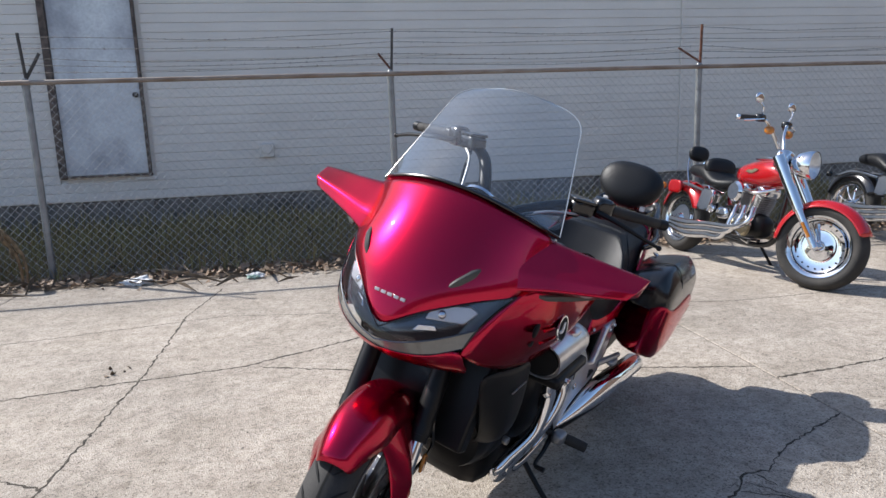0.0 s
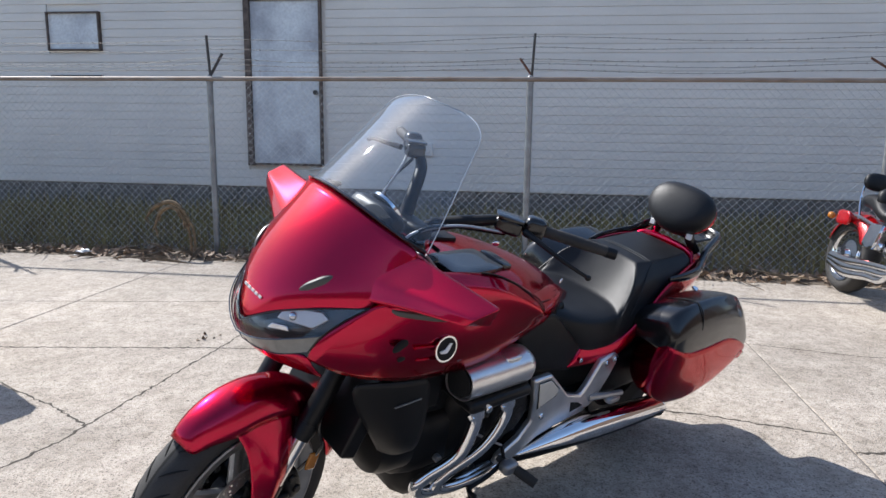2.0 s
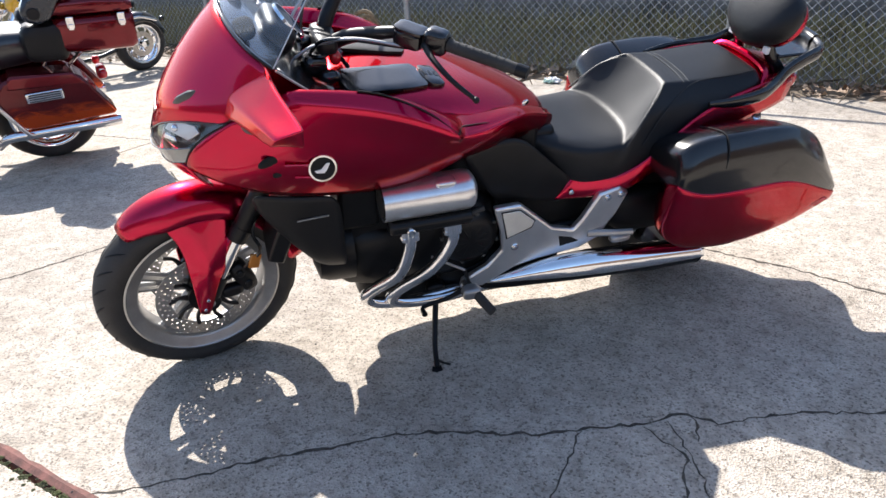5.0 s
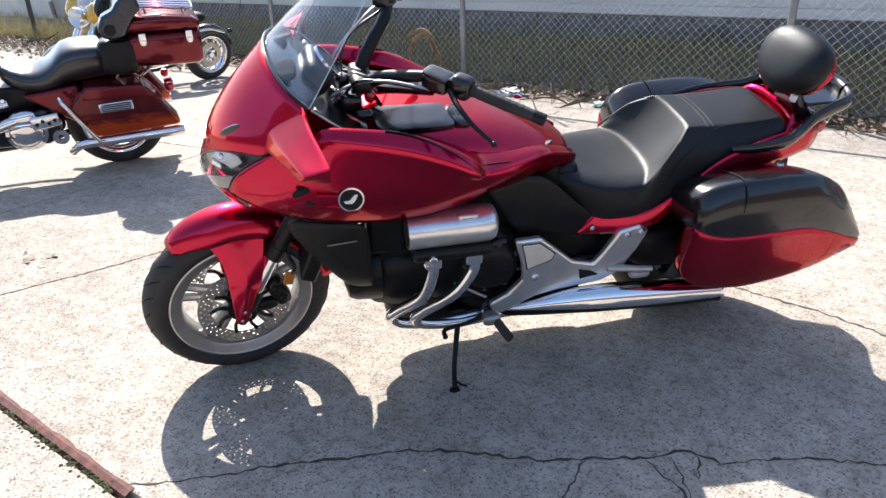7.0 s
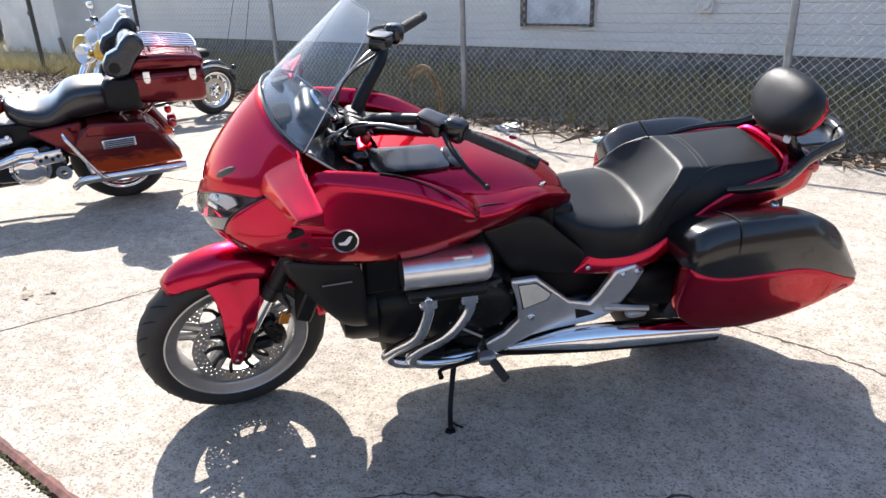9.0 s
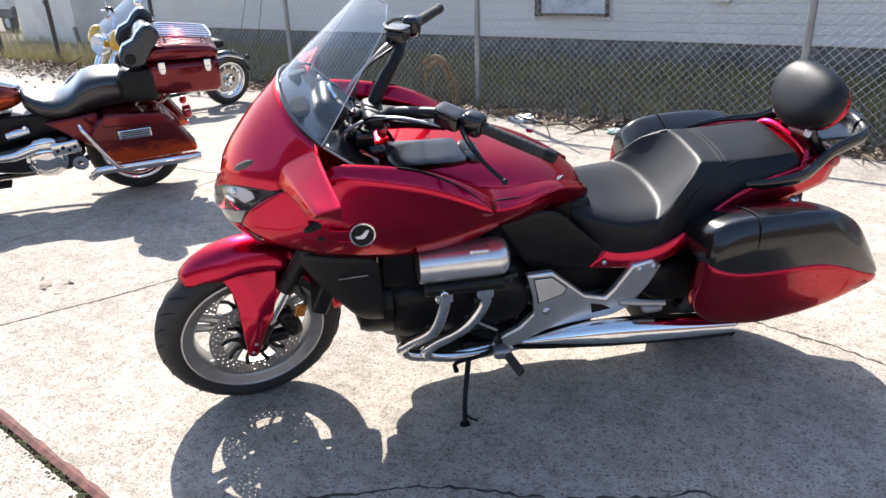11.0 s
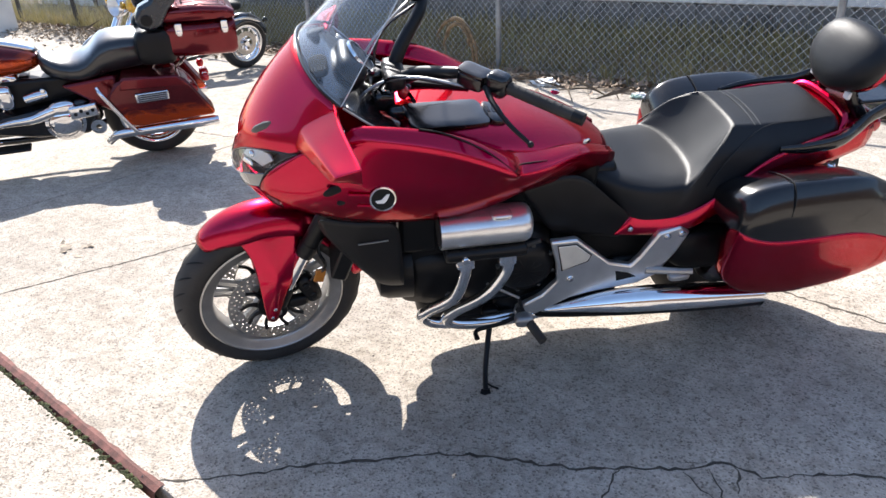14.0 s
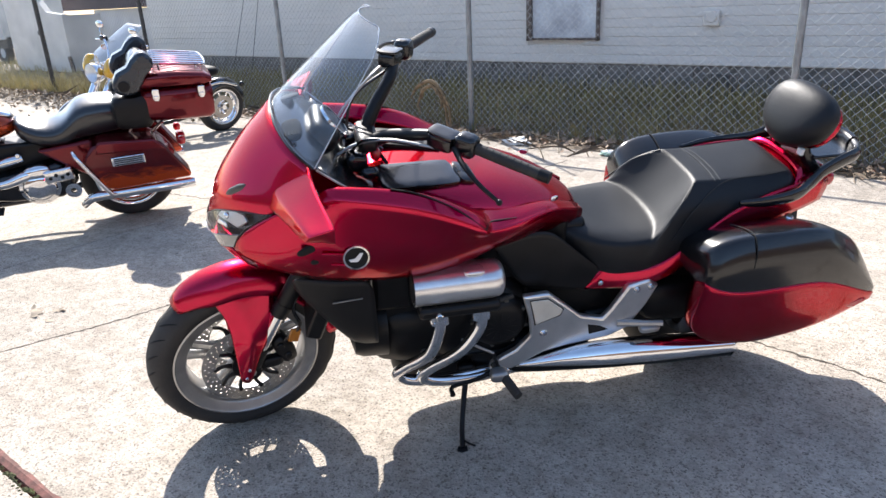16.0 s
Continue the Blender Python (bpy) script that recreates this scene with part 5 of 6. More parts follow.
    # side cover under the seat
    sc2 = [[(-.060, .185, .735), (-.160, .170, .765), (-.250, .150, .775), (-.330, .145, .690), (-.430, .175, .600)],
           [(-.105, .225, .680), (-.190, .222, .690), (-.270, .212, .680), (-.350, .205, .640), (-.440, .195, .590)],
           [(-.140, .215, .620), (-.220, .218, .618), (-.300, .214, .605), (-.370, .206, .585), (-.430, .196, .560)],
           [(-.190, .175, .555), (-.250, .185, .548), (-.320, .190, .535), (-.370, .188, .525), (-.410, .185, .510)]]
    ob = part("side_cover", grid([[(x, s * (.165 + .12 * (y - .14)), z) for x, y, z in r] for r in sc2]), M_SATIN, bike, "satin black side cover", subd=2)
    md = ob.modifiers.new("thickness", 'SOLIDIFY')
    md.thickness, md.offset = .006, 0
    # silver footrest plate
    pl = plate("footrest_plate", [(-.165, .565), (-.250, .566), (-.300, .520), (-.370, .455), (-.445, .432), (-.470, .465), (-.515, .555), (-.585, .572), (-.618, .548), (-.590, .470), (-.540, .380), (-.480, .350), (-.330, .335), (-.255, .320), (-.150, .265), (-.075, .268), (-.080, .300), (-.160, .345), (-.205, .400), (-.195, .470)], s * .198, s * .224, M_SILVER, bike, .007, "cast silver footrest plate")[0]
    part("inlay", slab([(-.190, .548), (-.246, .548), (-.300, .500), (-.292, .478), (-.215, .450), (-.208, .480)], s * .2235, s * .228), M_BEIGE, pl, "brushed inlay panel", bevel=0.003)
    part("inlay_gap", slab([(-.187, .551), (-.2475, .551), (-.304, .5005), (-.295, .474), (-.212, .4455), (-.2045, .480)], s * .2232, s * .2255), M_GROOVE, pl, smooth=False)
    part("plate_slot", slab([(-.395, .418), (-.440, .405), (-.470, .385), (-.405, .375)], s * .215, s * .2252), M_GROOVE, pl, "dark opening")
    bolt(-.245, s * .224, .408, .013, pl)
    bolt(-.543, s * .224, .540, .012, pl)
    bolt(-.590, s * .224, .545, .012, pl)
    part("passenger_peg", join(tube([(-.50, s * .22, .405), (-.58, s * .245, .41), (-.64, s * .262, .415)], [.014, .011, .010], 8, 4), blob(-.60, s * .255, .395, .035, .016, .012, 4)), M_ALU, bike, "folded passenger footrest")
    part("rider_peg", join(tube([(-.09, s * .215, .292), (-.102, s * .258, .288)], .013, 10, 1), tube([(-.102, s * .252, .288), (-.118, s * .300, .280), (-.136, s * .348, .270)], [.017, .019, .018], 10, 3, flat=.75)), M_TYRE, bike, "black rubber rider footpeg")
    part("peg_bracket", blob(-.095, s * .262, .288, .030, .022, .020, 4), M_ALU, bike)
    # exhaust
    # satin black puts the shade of the chrome underside into the colour
    ex = part("muffler", tube([(-.12, s * .17, .235), (-.22, s * .210, .258), (-.34, s * .236, .282), (-.46, s * .252, .292), (-.70, s * .268, .290), (-.895, s * .278, .290)], [.020, .024, .034, .040, .041, .040], 24, 6, caps=False), M_SATIN, bike, "lower muffler body, black for its shaded underside")
    cov = []
    for x, yc, zc, ro, ru in ((-.165, .216, .270, .004, .004), (-.23, .226, .284, .018, .016), (-.32, .240, .298, .034, .036), (-.42, .252, .305, .045, .050), (-.54, .262, .305, .049, .054), (-.70, .271, .302, .047, .048), (-.84, .278, .300, .044, .041), (-.905, .281, .299, .042, .037)):
        cov.append([(x, s * (yc + ro * cy), zc + ru * cz) for cy, cz in ((-1, .0), (-.86, .52), (-.5, .87), (0, 1), (.46, .86), (.80, .52), (.97, .10), (.93, -.14))])
    ob = part("muffler_cover", net(cov, (), ((6, 0, 7, .9), (5, 1, 7, .3))), M_CHROME, ex, "pointed chrome muffler cover", subd=2)
    md = ob.modifiers.new("thickness", 'SOLIDIFY')
    md.thickness, md.offset = .003, 0
    part("muffler_tip", moved(lathe([(.046, -.006), (.048, 0), (.045, .006), (.030, .0), (.028, -.03), (0, -.032)], 28), Matrix.Translation((-.897, s * .278, .290)) @ pose(0, 0, 0, 0, 0, 90) @ Matrix.Scale(.88, 4)), M_SATIN, ex, "dark outlet ring")
part("shift_lever", join(tube([(-.10, .235, .285), (-.02, .245, .262), (.055, .250, .250), (.062, .285, .250)], [.009, .007, .007, .009], 8, 4), tube([(-.10, .235, .285), (-.085, .222, .345)], .006, 8, 1)), M_SATIN, bike, "black shift lever")
part("shift_rod", tube([(-.085, .220, .345), (-.02, .212, .385), (.02, .205, .41)], .0045, 8, 2), M_ALU, bike)
# side stand
st = part("side_stand", join(tube([(-.015, .17, .225), (.0, .20, .200), (.035, .31, .135), (.050, .385, .112)], [.014, .010, .0085, .009], 10, 5), slab([(.036, .380), (.064, .378), (.070, .394), (.056, .404), (.036, .400)], .106, .113, "z")), M_SATIN, bike, "black side stand on the concrete")
part("under_tank", join(box(-.10, 0, .70, .46, .25, .16), box(-.30, 0, .66, .20, .20, .16)), M_SATIN, bike, bevel=0.02)
part("stand_bracket", blob(-.01, .160, .232, .03, .02, .025, 4), M_SATIN, st)
part("stand_tang", tube([(.045, .36, .12), (.03, .385, .128), (.012, .400, .130)], .004, 6, 4), M_SATIN, st)
part("oil_pan", blob(.03, .01, .235, .20, .125, .085, 4.5), M_SATIN, eng, "black oil pan")
part("exhaust_collector", blob(-.24, 0, .235, .24, .17, .085, 5), M_SATIN, bike, "black exhaust collector box")
# first box is hidden filler, added to keep sun out of the bike's shadow
part("swingarm", join(box(-.64, -.09, .40, .56, .15, .30), box(-.55, .0, .36, .70, .22, .08), box(-.66, .13, .36, .5, .06, .09)), M_SATIN, bike, bevel=0.02)
part("inner_fender", join(blob(-.92, 0, .60, .26, .16, .15, 4), blob(-1.12, 0, .48, .10, .15, .16, 4), blob(-.80, .14, .42, .20, .05, .08, 4), blob(-.80, -.14, .42, .20, .05, .08, 4), box(-.45, 0, .52, .50, .28, .24)), M_MATTE, bike, bevel=0.01)
rw = part("rear_wheel", moved(lathe([(.17, -.07), (.205, -.085), (.222, -.09), (.222, .09), (.205, .085), (.17, .07)], 48, closed=True), pose(-.935, 0, .317)), M_SATIN, bike, "dark cast rear wheel")
part("tyre", moved(tyre_mesh(.317, .22, .100), pose(-.935, 0, .317)), M_TYRE, rw)
for k in range(10):
    a = 2 * math.pi * k / 10
    part("spoke", moved(tube([(.04 * math.cos(a), 0, .04 * math.sin(a)), (.18 * math.cos(a), 0, .18 * math.sin(a))], .016, 6, 1), pose(-.935, 0, .317)), M_SATIN, rw)
part("hub", moved(disc(.06, -.09, .09, 20), pose(-.935, 0, .317)), M_SATIN, rw)

# seat
half_rows = [[(-.290, 0, .742), (-.292, .045, .740), (-.296, .080, .730), (-.300, .095, .712), (-.300, .098, .690), (-.300, .085, .650)],
             [(-.355, 0, .728), (-.356, .065, .728), (-.358, .115, .722), (-.360, .145, .700), (-.360, .148, .665), (-.360, .135, .620)],
             [(-.440, 0, .708), (-.440, .080, .710), (-.440, .145, .712), (-.438, .182, .692), (-.435, .188, .640), (-.430, .178, .590)],
             [(-.530, 0, .697), (-.530, .085, .700), (-.525, .150, .706), (-.515, .194, .694), (-.505, .202, .635), (-.500, .192, .580)],
             [(-.640, 0, .706), (-.632, .080, .708), (-.612, .145, .710), (-.575, .192, .700), (-.555, .210, .635), (-.550, .200, .578)],
             [(-.692, 0, .772), (-.690, .075, .775), (-.668, .130, .774), (-.600, .193, .728), (-.578, .213, .640), (-.575, .204, .578)],
             [(-.745, 0, .846), (-.744, .065, .848), (-.732, .110, .850), (-.650, .174, .790), (-.605, .212, .665), (-.600, .208, .582)],
             [(-.790, 0, .848), (-.790, .065, .848), (-.785, .110, .846), (-.735, .170, .795), (-.680, .208, .690), (-.675, .205, .625)],
             [(-.860, 0, .849), (-.860, .065, .849), (-.860, .111, .846), (-.845, .158, .812), (-.815, .190, .755), (-.805, .188, .715)],
             [(-.960, 0, .853), (-.960, .065, .853), (-.960, .113, .850), (-.955, .148, .828), (-.945, .174, .798), (-.935, .172, .765)],
             [(-1.050, 0, .858), (-1.050, .065, .858), (-1.050, .110, .855), (-1.050, .138, .842), (-1.050, .156, .824), (-1.050, .152, .800)],
             [(-1.085, 0, .850), (-1.085, .060, .850), (-1.083, .095, .848), (-1.080, .118, .838), (-1.078, .128, .822), (-1.075, .125, .800)],
             [(-1.090, 0, .800), (-1.090, .060, .800), (-1.088, .090, .800), (-1.084, .110, .800), (-1.080, .120, .800), (-1.078, .12, .795)]]
full = [[(x, -y, z) for x, y, z in reversed(r[1:])] + r for r in half_rows]
seat = part("seat", net(full, ((6, 2, 8, .72), (4, 1, 9, .8), (10, 1, 9, .4)), ((7, 6, 11, .75), (3, 6, 11, .75), (8, 5, 8, .35), (2, 5, 8, .35), (8, 1, 4, .3), (2, 1, 4, .3))), M_VINYL, bike, "black vinyl stepped touring seat", subd=3)
for s in (1, -1):
    part("piping", tube([(-.588, s * .200, .702), (-.626, s * .186, .745), (-.662, s * .166, .787), (-.700, s * .140, .822), (-.728, s * .113, .845)], .0024, 6, 6), M_VINYL, seat, "raised seam piping")
    part("piping", tube([(-.640, s * .203, .700), (-.690, s * .186, .770), (-.740, s * .160, .806), (-.800, s * .128, .832), (-.860, s * .113, .8445), (-.960, s * .1145, .8485), (-1.045, s * .111, .8535)], .0018, 6, 6), M_VINYL, seat)
    part("seat_seam", tube([(-.800, s * .112, .8445), (-.806, s * .065, .849), (-.810, 0, .8495)], .0018, 6, 6), M_GREYP, seat)
    part("seat_seam", tube([(-.818, s * .112, .8445), (-.824, s * .065, .849), (-.828, 0, .8495)], .0018, 6, 6), M_GREYP, seat)
    # red tail panel
    tl = [[(-.432, .168, .600), (-.500, .186, .594), (-.600, .210, .602), (-.700, .218, .694), (-.790, .206, .770), (-.900, .188, .812), (-1.050, .158, .832), (-1.180, .130, .838)],
          [(-.408, .178, .560), (-.490, .198, .555), (-.605, .226, .570), (-.700, .227, .656), (-.800, .213, .728), (-.910, .196, .775), (-1.060, .176, .800), (-1.195, .140, .810)],
          [(-.386, .172, .528), (-.490, .190, .530), (-.600, .216, .540), (-.690, .214, .600), (-.795, .200, .662), (-.925, .184, .708), (-1.070, .168, .728), (-1.190, .132, .746)]]
    ob = part("tail_cowl", grid([[(x, s * y, z) for x, y, z in r] for r in tl]), M_RED, bike, "red tail side cowl", subd=2, corners=True)
    md = ob.modifiers.new("thickness", 'SOLIDIFY')
    md.thickness, md.offset = .006, 0
    bolt(-.432, s * .190, .558, .009, ob)
    # grab rail
    gr = part("grab_rail", tube([(-.850, s * .190, .802), (-.930, s * .200, .806), (-1.030, s * .194, .814), (-1.100, s * .166, .832), (-1.150, s * .146, .860), (-1.220, s * .130, .882), (-1.285, s * .108, .892), (-1.318, s * .05, .894)], [.010, .018, .022, .023, .023, .024, .024, .022], 12, 5, flat=.62), M_BLACKP, bike, "black cast grab rail")
    # saddlebag
    up, lo_ = [], []
    for x, zt, zs, zb, yo in ((-.668, .690, .656, .540, .360), (-.676, .740, .652, .460, .378), (-.712, .770, .637, .412, .388), (-.765, .784, .622, .386, .392), (-.840, .790, .619, .372, .394), (-.930, .792, .624, .364, .396), (-1.030, .790, .629, .376, .394), (-1.100, .772, .612, .388, .392), (-1.165, .730, .586, .405, .388), (-1.235, .655, .552, .430, .380), (-1.300, .570, .522, .470, .365), (-1.325, .530, .512, .490, .345)):
        k = min(1, (zt - zs) / .12)
        up.append([(x, s * .165, zs - .03), (x, s * .168, zt - .070 * k), (x, s * (.21 + .03 * (1 - k)), zt - .044 * k), (x, s * .285, zt - .012 * k), (x, s * (yo - .052), zt), (x, s * (yo - .016), zt - .034 * k), (x, s * (yo - .001), zt - .074 * k), (x, s * (yo - .002), zs - .030)])
        yi = .31 if x > -.70 else (.24 if x > -.75 else .165)
        lo_.append([(x, s * yi, zs + .001), (x, s * (yo + .001), zs + .002), (x, s * (yo + .004), zs - .016 * k), (x, s * (yo + .001), zs - .035), (x, s * (yo - .006), zs - .70 * (zs - zb)), (x, s * (yo - .028), zb + .008), (x, s * max(yo - .100, yi + .01), zb), (x, s * yi, zb + .02)])
    bm = loft(up)
    bm.verts.index_update()
    lay = bm.edges.layers.float.new("crease_edge")
    for e in bm.edges:
        i, j = (v.index % 8 for v in e.verts)
        if i == j and i in (4, 6, 7):
            e[lay] = {4: .5, 6: .55, 7: .9}[i]
    bag = part("saddlebag", bm, M_BLACKP, bike, "gloss black saddlebag lid", subd=2)
    bm = loft(lo_)
    bm.verts.index_update()
    lay = bm.edges.layers.float.new("crease_edge")
    for e in bm.edges:
        i, j = (v.index % 8 for v in e.verts)
        if i == j and i in (1, 2, 5):
            e[lay] = {1: .95, 2: .5, 5: .45}[i]
    part("lower_shell", bm, M_DRED, bag, "red lower shell", subd=2)
    part("shell_reflector", slab([(-1.190, .494), (-1.250, .516), (-1.272, .507), (-1.232, .482)], s * .350, s * .3805), M_REDLENS, bag, "small dark red reflector", bevel=.003)
    part("lid_seam", tube([(-.815, s * .22, .750), (-.815, s * .285, .777), (-.812, s * .340, .787), (-.806, s * .376, .754), (-.80, s * .391, .71)], .002, 6, 5), M_GROOVE, bag)
    part("bag_lock", moved(disc(.014, 0, .008, 18), pose(-1.02, s * .215, .748, 0, 0, 0) @ pose(0, 0, 0, 78, 0, 0)), M_CHROME, bag, "chrome lock")
tc = part("tail_body", loft([sell(0, .62, .82, .17, 14, 3, -.80), sell(0, .70, .85, .16, 14, 3, -1.0), sell(0, .74, .852, .13, 14, 3, -1.15), sell(0, .76, .83, .09, 14, 3, -1.24)]), M_RED, bike, "red tail section", subd=1)
part("seat_strip", tube([(-1.070, -.145, .815), (-1.096, -.105, .850), (-1.104, 0, .858), (-1.096, .105, .850), (-1.070, .145, .815)], [.008, .011, .012, .011, .008], 8, 5), M_RED, tc, "red strip behind the seat")
part("tail_lip", blob(-1.155, 0, .752, .085, .125, .012, 4), M_BLACKP, tc, "black lip under the tail")
part("tail_light", blob(-1.235, 0, .79, .03, .10, .028, 4), M_REDLENS, tc, "red tail lamp lens")
part("rail_plate", box(-1.225, 0, .884, .17, .21, .012), M_BLACKP, bike, "black rail plate", bevel=.005)
part("rail_bridge", tube([(-1.318, -.05, .894), (-1.326, 0, .894), (-1.318, .05, .894)], .027, 12, 4, flat=.75), M_BLACKP, bike)
def pad(bm):
    """Narrows a cushion towards its foot and draws the foot down."""
    for v in bm.verts:
        k = max(0, -v.co.z / .094)
        v.co.y *= 1 - .40 * k * k
        v.co.z *= 1 + .16 * (v.co.z < 0)
    return bm


br = part("backrest", moved(pad(blob(0, 0, 0, .056, .142, .094, 2.5, None, 32)), pose(-1.122, 0, .996, 0, -26, 0)), M_VINYL, bike, "padded black passenger backrest")
part("backrest_shell", moved(pad(blob(-.030, 0, -.004, .042, .136, .086, 2.6, None, 24)), pose(-1.122, 0, .996, 0, -26, 0)), M_RED, br, "red backrest shell")
for k in range(3):
    part("reflector_dot", moved(blob(0, 0, 0, .006, .006, .006, 2), pose(-1.165, .118 - .012 * k, .975 + .028 * k)), M_REDLENS, br, "small red reflector dot")
for s in (1, -1):
    part("backrest_post", tube([(-1.115, s * .07, .94), (-1.125, s * .075, .89), (-1.16, s * .10, .84)], [.017, .019, .019], 10, 4), M_BLACKP, br)
    part("post_tag", box(-1.098, s * .085, .905, .012, .022, .022), M_WHITEP, br, "small white tag", bevel=0.002)

# ---- the other motorcycles ----
M_SIGNAL = mat("signal_red_paint", (0.50, 0.006, 0.010), 0.22, 0.25, var=0.04, scale=6, coat=1.0, rvar=0.03)
M_BLACKPAINT = mat("black_paint", (0.012, 0.012, 0.014), 0.2, 0.0, var=0.1, coat=1.0)
M_YELLOW = mat("yellow_paint", (0.75, 0.42, 0.02), 0.25, 0.1, var=0.06, coat=1.0)
M_MAROON = mat("maroon_paint", (0.16, 0.004, 0.010), 0.20, 0.7, var=0.05, coat=0.45)
M_GLOSSVINYL = mat("glossy_black_vinyl", (0.014, 0.014, 0.016), 0.30, var=0.1, scale=9, bump=0.10, bscale=400, coat=0.7, coat_rough=0.12)
M_BRASS = mat("old_brass", (0.62, 0.54, 0.36), 0.35, 0.9, var=0.15, scale=30)
M_NAVY = mat("dark_blue_black_vinyl", (0.012, 0.020, 0.032), 0.28, var=0.1, coat=0.4)


def flame_paint(name="maroon_and_orange_flame_paint", edge=0.475):
    """Maroon above, orange below, parted by a licking flame edge."""
    m = mat(name, (0.11, 0.003, 0.007), 0.20, 0.7, var=0.05, coat=0.45)
    N, Lk = m.node_tree.nodes, m.node_tree.links
    b = N["Principled BSDF"]
    tc, sp, nz, ma, rp, mx = N.new("ShaderNodeTexCoord"), N.new("ShaderNodeSeparateXYZ"), N.new("ShaderNodeTexNoise"), N.new("ShaderNodeMath"), N.new("ShaderNodeValToRGB"), N.new("ShaderNodeMixRGB")
    mp = N.new("ShaderNodeMapping")
    mp.inputs["Scale"].default_value = (6, 1, 16)
    Lk.new(tc.outputs["Object"], mp.inputs["Vector"])
    Lk.new(mp.outputs["Vector"], nz.inputs["Vector"])
    nz.inputs["Scale"].default_value, nz.inputs["Distortion"].default_value = 1.0, 1.6
    Lk.new(tc.outputs["Object"], sp.inputs["Vector"])
    ma.operation, ma.inputs[1].default_value = 'MULTIPLY_ADD', 0.16
    Lk.new(nz.outputs["Fac"], ma.inputs[0])
    Lk.new(sp.outputs["Z"], ma.inputs[2])
    rp.color_ramp.elements[0].position, rp.color_ramp.elements[1].position = edge, edge + 0.05
    rp.color_ramp.elements[0].color, rp.color_ramp.elements[1].color = (1, 1, 1, 1), (0, 0, 0, 1)
    Lk.new(ma.outputs[0], rp.inputs["Fac"])
    Lk.new(rp.outputs["Color"], mx.inputs["Fac"])
    Lk.new(b.inputs["Base Color"].links[0].from_socket, mx.inputs["Color1"])
    mx.inputs["Color2"].default_value = (0.52, 0.062, 0.008, 1)
    Lk.new(mx.outputs["Color"], b.inputs["Base Color"])
    return m


M_FLAME = flame_paint()
M_FLAMETANK = flame_paint("maroon_and_orange_tank_paint", 0.815)


def wheel(parent, name, R, hw, rim, m, style="disc", label=""):
    """A tyre on a chrome disc or a chrome spoked rim, at the pose m in the thing."""
    w = part(name, moved(lathe([(rim - .032, -hw * .50), (rim - .016, -hw * .8), (rim + .004, -hw * .86), (rim + .004, hw * .86), (rim - .016, hw * .8), (rim - .032, hw * .50)], 48, closed=True), m.copy()), M_CHROME, parent, label)
    part("tyre", moved(tyre_mesh(R, rim, hw, 48), m.copy()), M_TYRE, w, "black tyre")
    if style == "disc":
        for s in (1, -1):
            part("disc_cover", moved(lathe([(0, s * hw * .62), (.05, s * hw * .60), (.09, s * hw * .42), (rim - .05, s * hw * .48), (rim - .035, s * hw * .60)], 40), m.copy()), M_CHROME, w, "polished disc cover")
            for k in range(20):
                a = 2 * math.pi * k / 20
                part("disc_hole", moved(disc(.006, s * hw * .46, s * hw * .54, 8, edge=.001), m @ pose((rim - .058) * math.cos(a), 0, (rim - .058) * math.sin(a))), M_GROOVE, w)
    else:
        for k in range(9):
            a = 2 * math.pi * k / 9
            part("spoke", moved(tube([(.03 * math.cos(a), 0, .03 * math.sin(a)), (.6 * rim * math.cos(a + .12), 0, .6 * rim * math.sin(a + .12)), ((rim - .03) * math.cos(a), 0, (rim - .03) * math.sin(a))], [.014, .009, .012], 8, 4), m.copy()), M_CHROME, w)
        part("brake_disc", moved(lathe([(.085, hw * .66), (.14, hw * .66), (.14, hw * .72), (.085, hw * .72)], 32, closed=True), m.copy()), M_DISC, w)
    part("hub", moved(lathe([(0, -hw * 1.05), (.03, -hw * 1.05), (.045, -hw * .7), (.03, -hw * .3), (.03, hw * .3), (.045, hw * .7), (.03, hw * 1.05), (0, hw * 1.05)], 20), m.copy()), M_CHROME, w)
    return w


def arc_fender(parent, name, r, hw, a0, a1, m, material, drop=.07, label=""):
    rows = []
    n = 12
    for k in range(n + 1):
        a = radians(a0 + (a1 - a0) * k / n)
        rows.append([((r - drop * abs(v) ** 3) * math.cos(a), hw * v, (r - drop * abs(v) ** 3) * math.sin(a)) for v in (-1, -.8, -.5, 0, .5, .8, 1)])
    ob = part(name, moved(grid(rows), m), material, parent, label, subd=1)
    md = ob.modifiers.new("thickness", 'SOLIDIFY')
    md.thickness, md.offset = .005, 0
    return ob


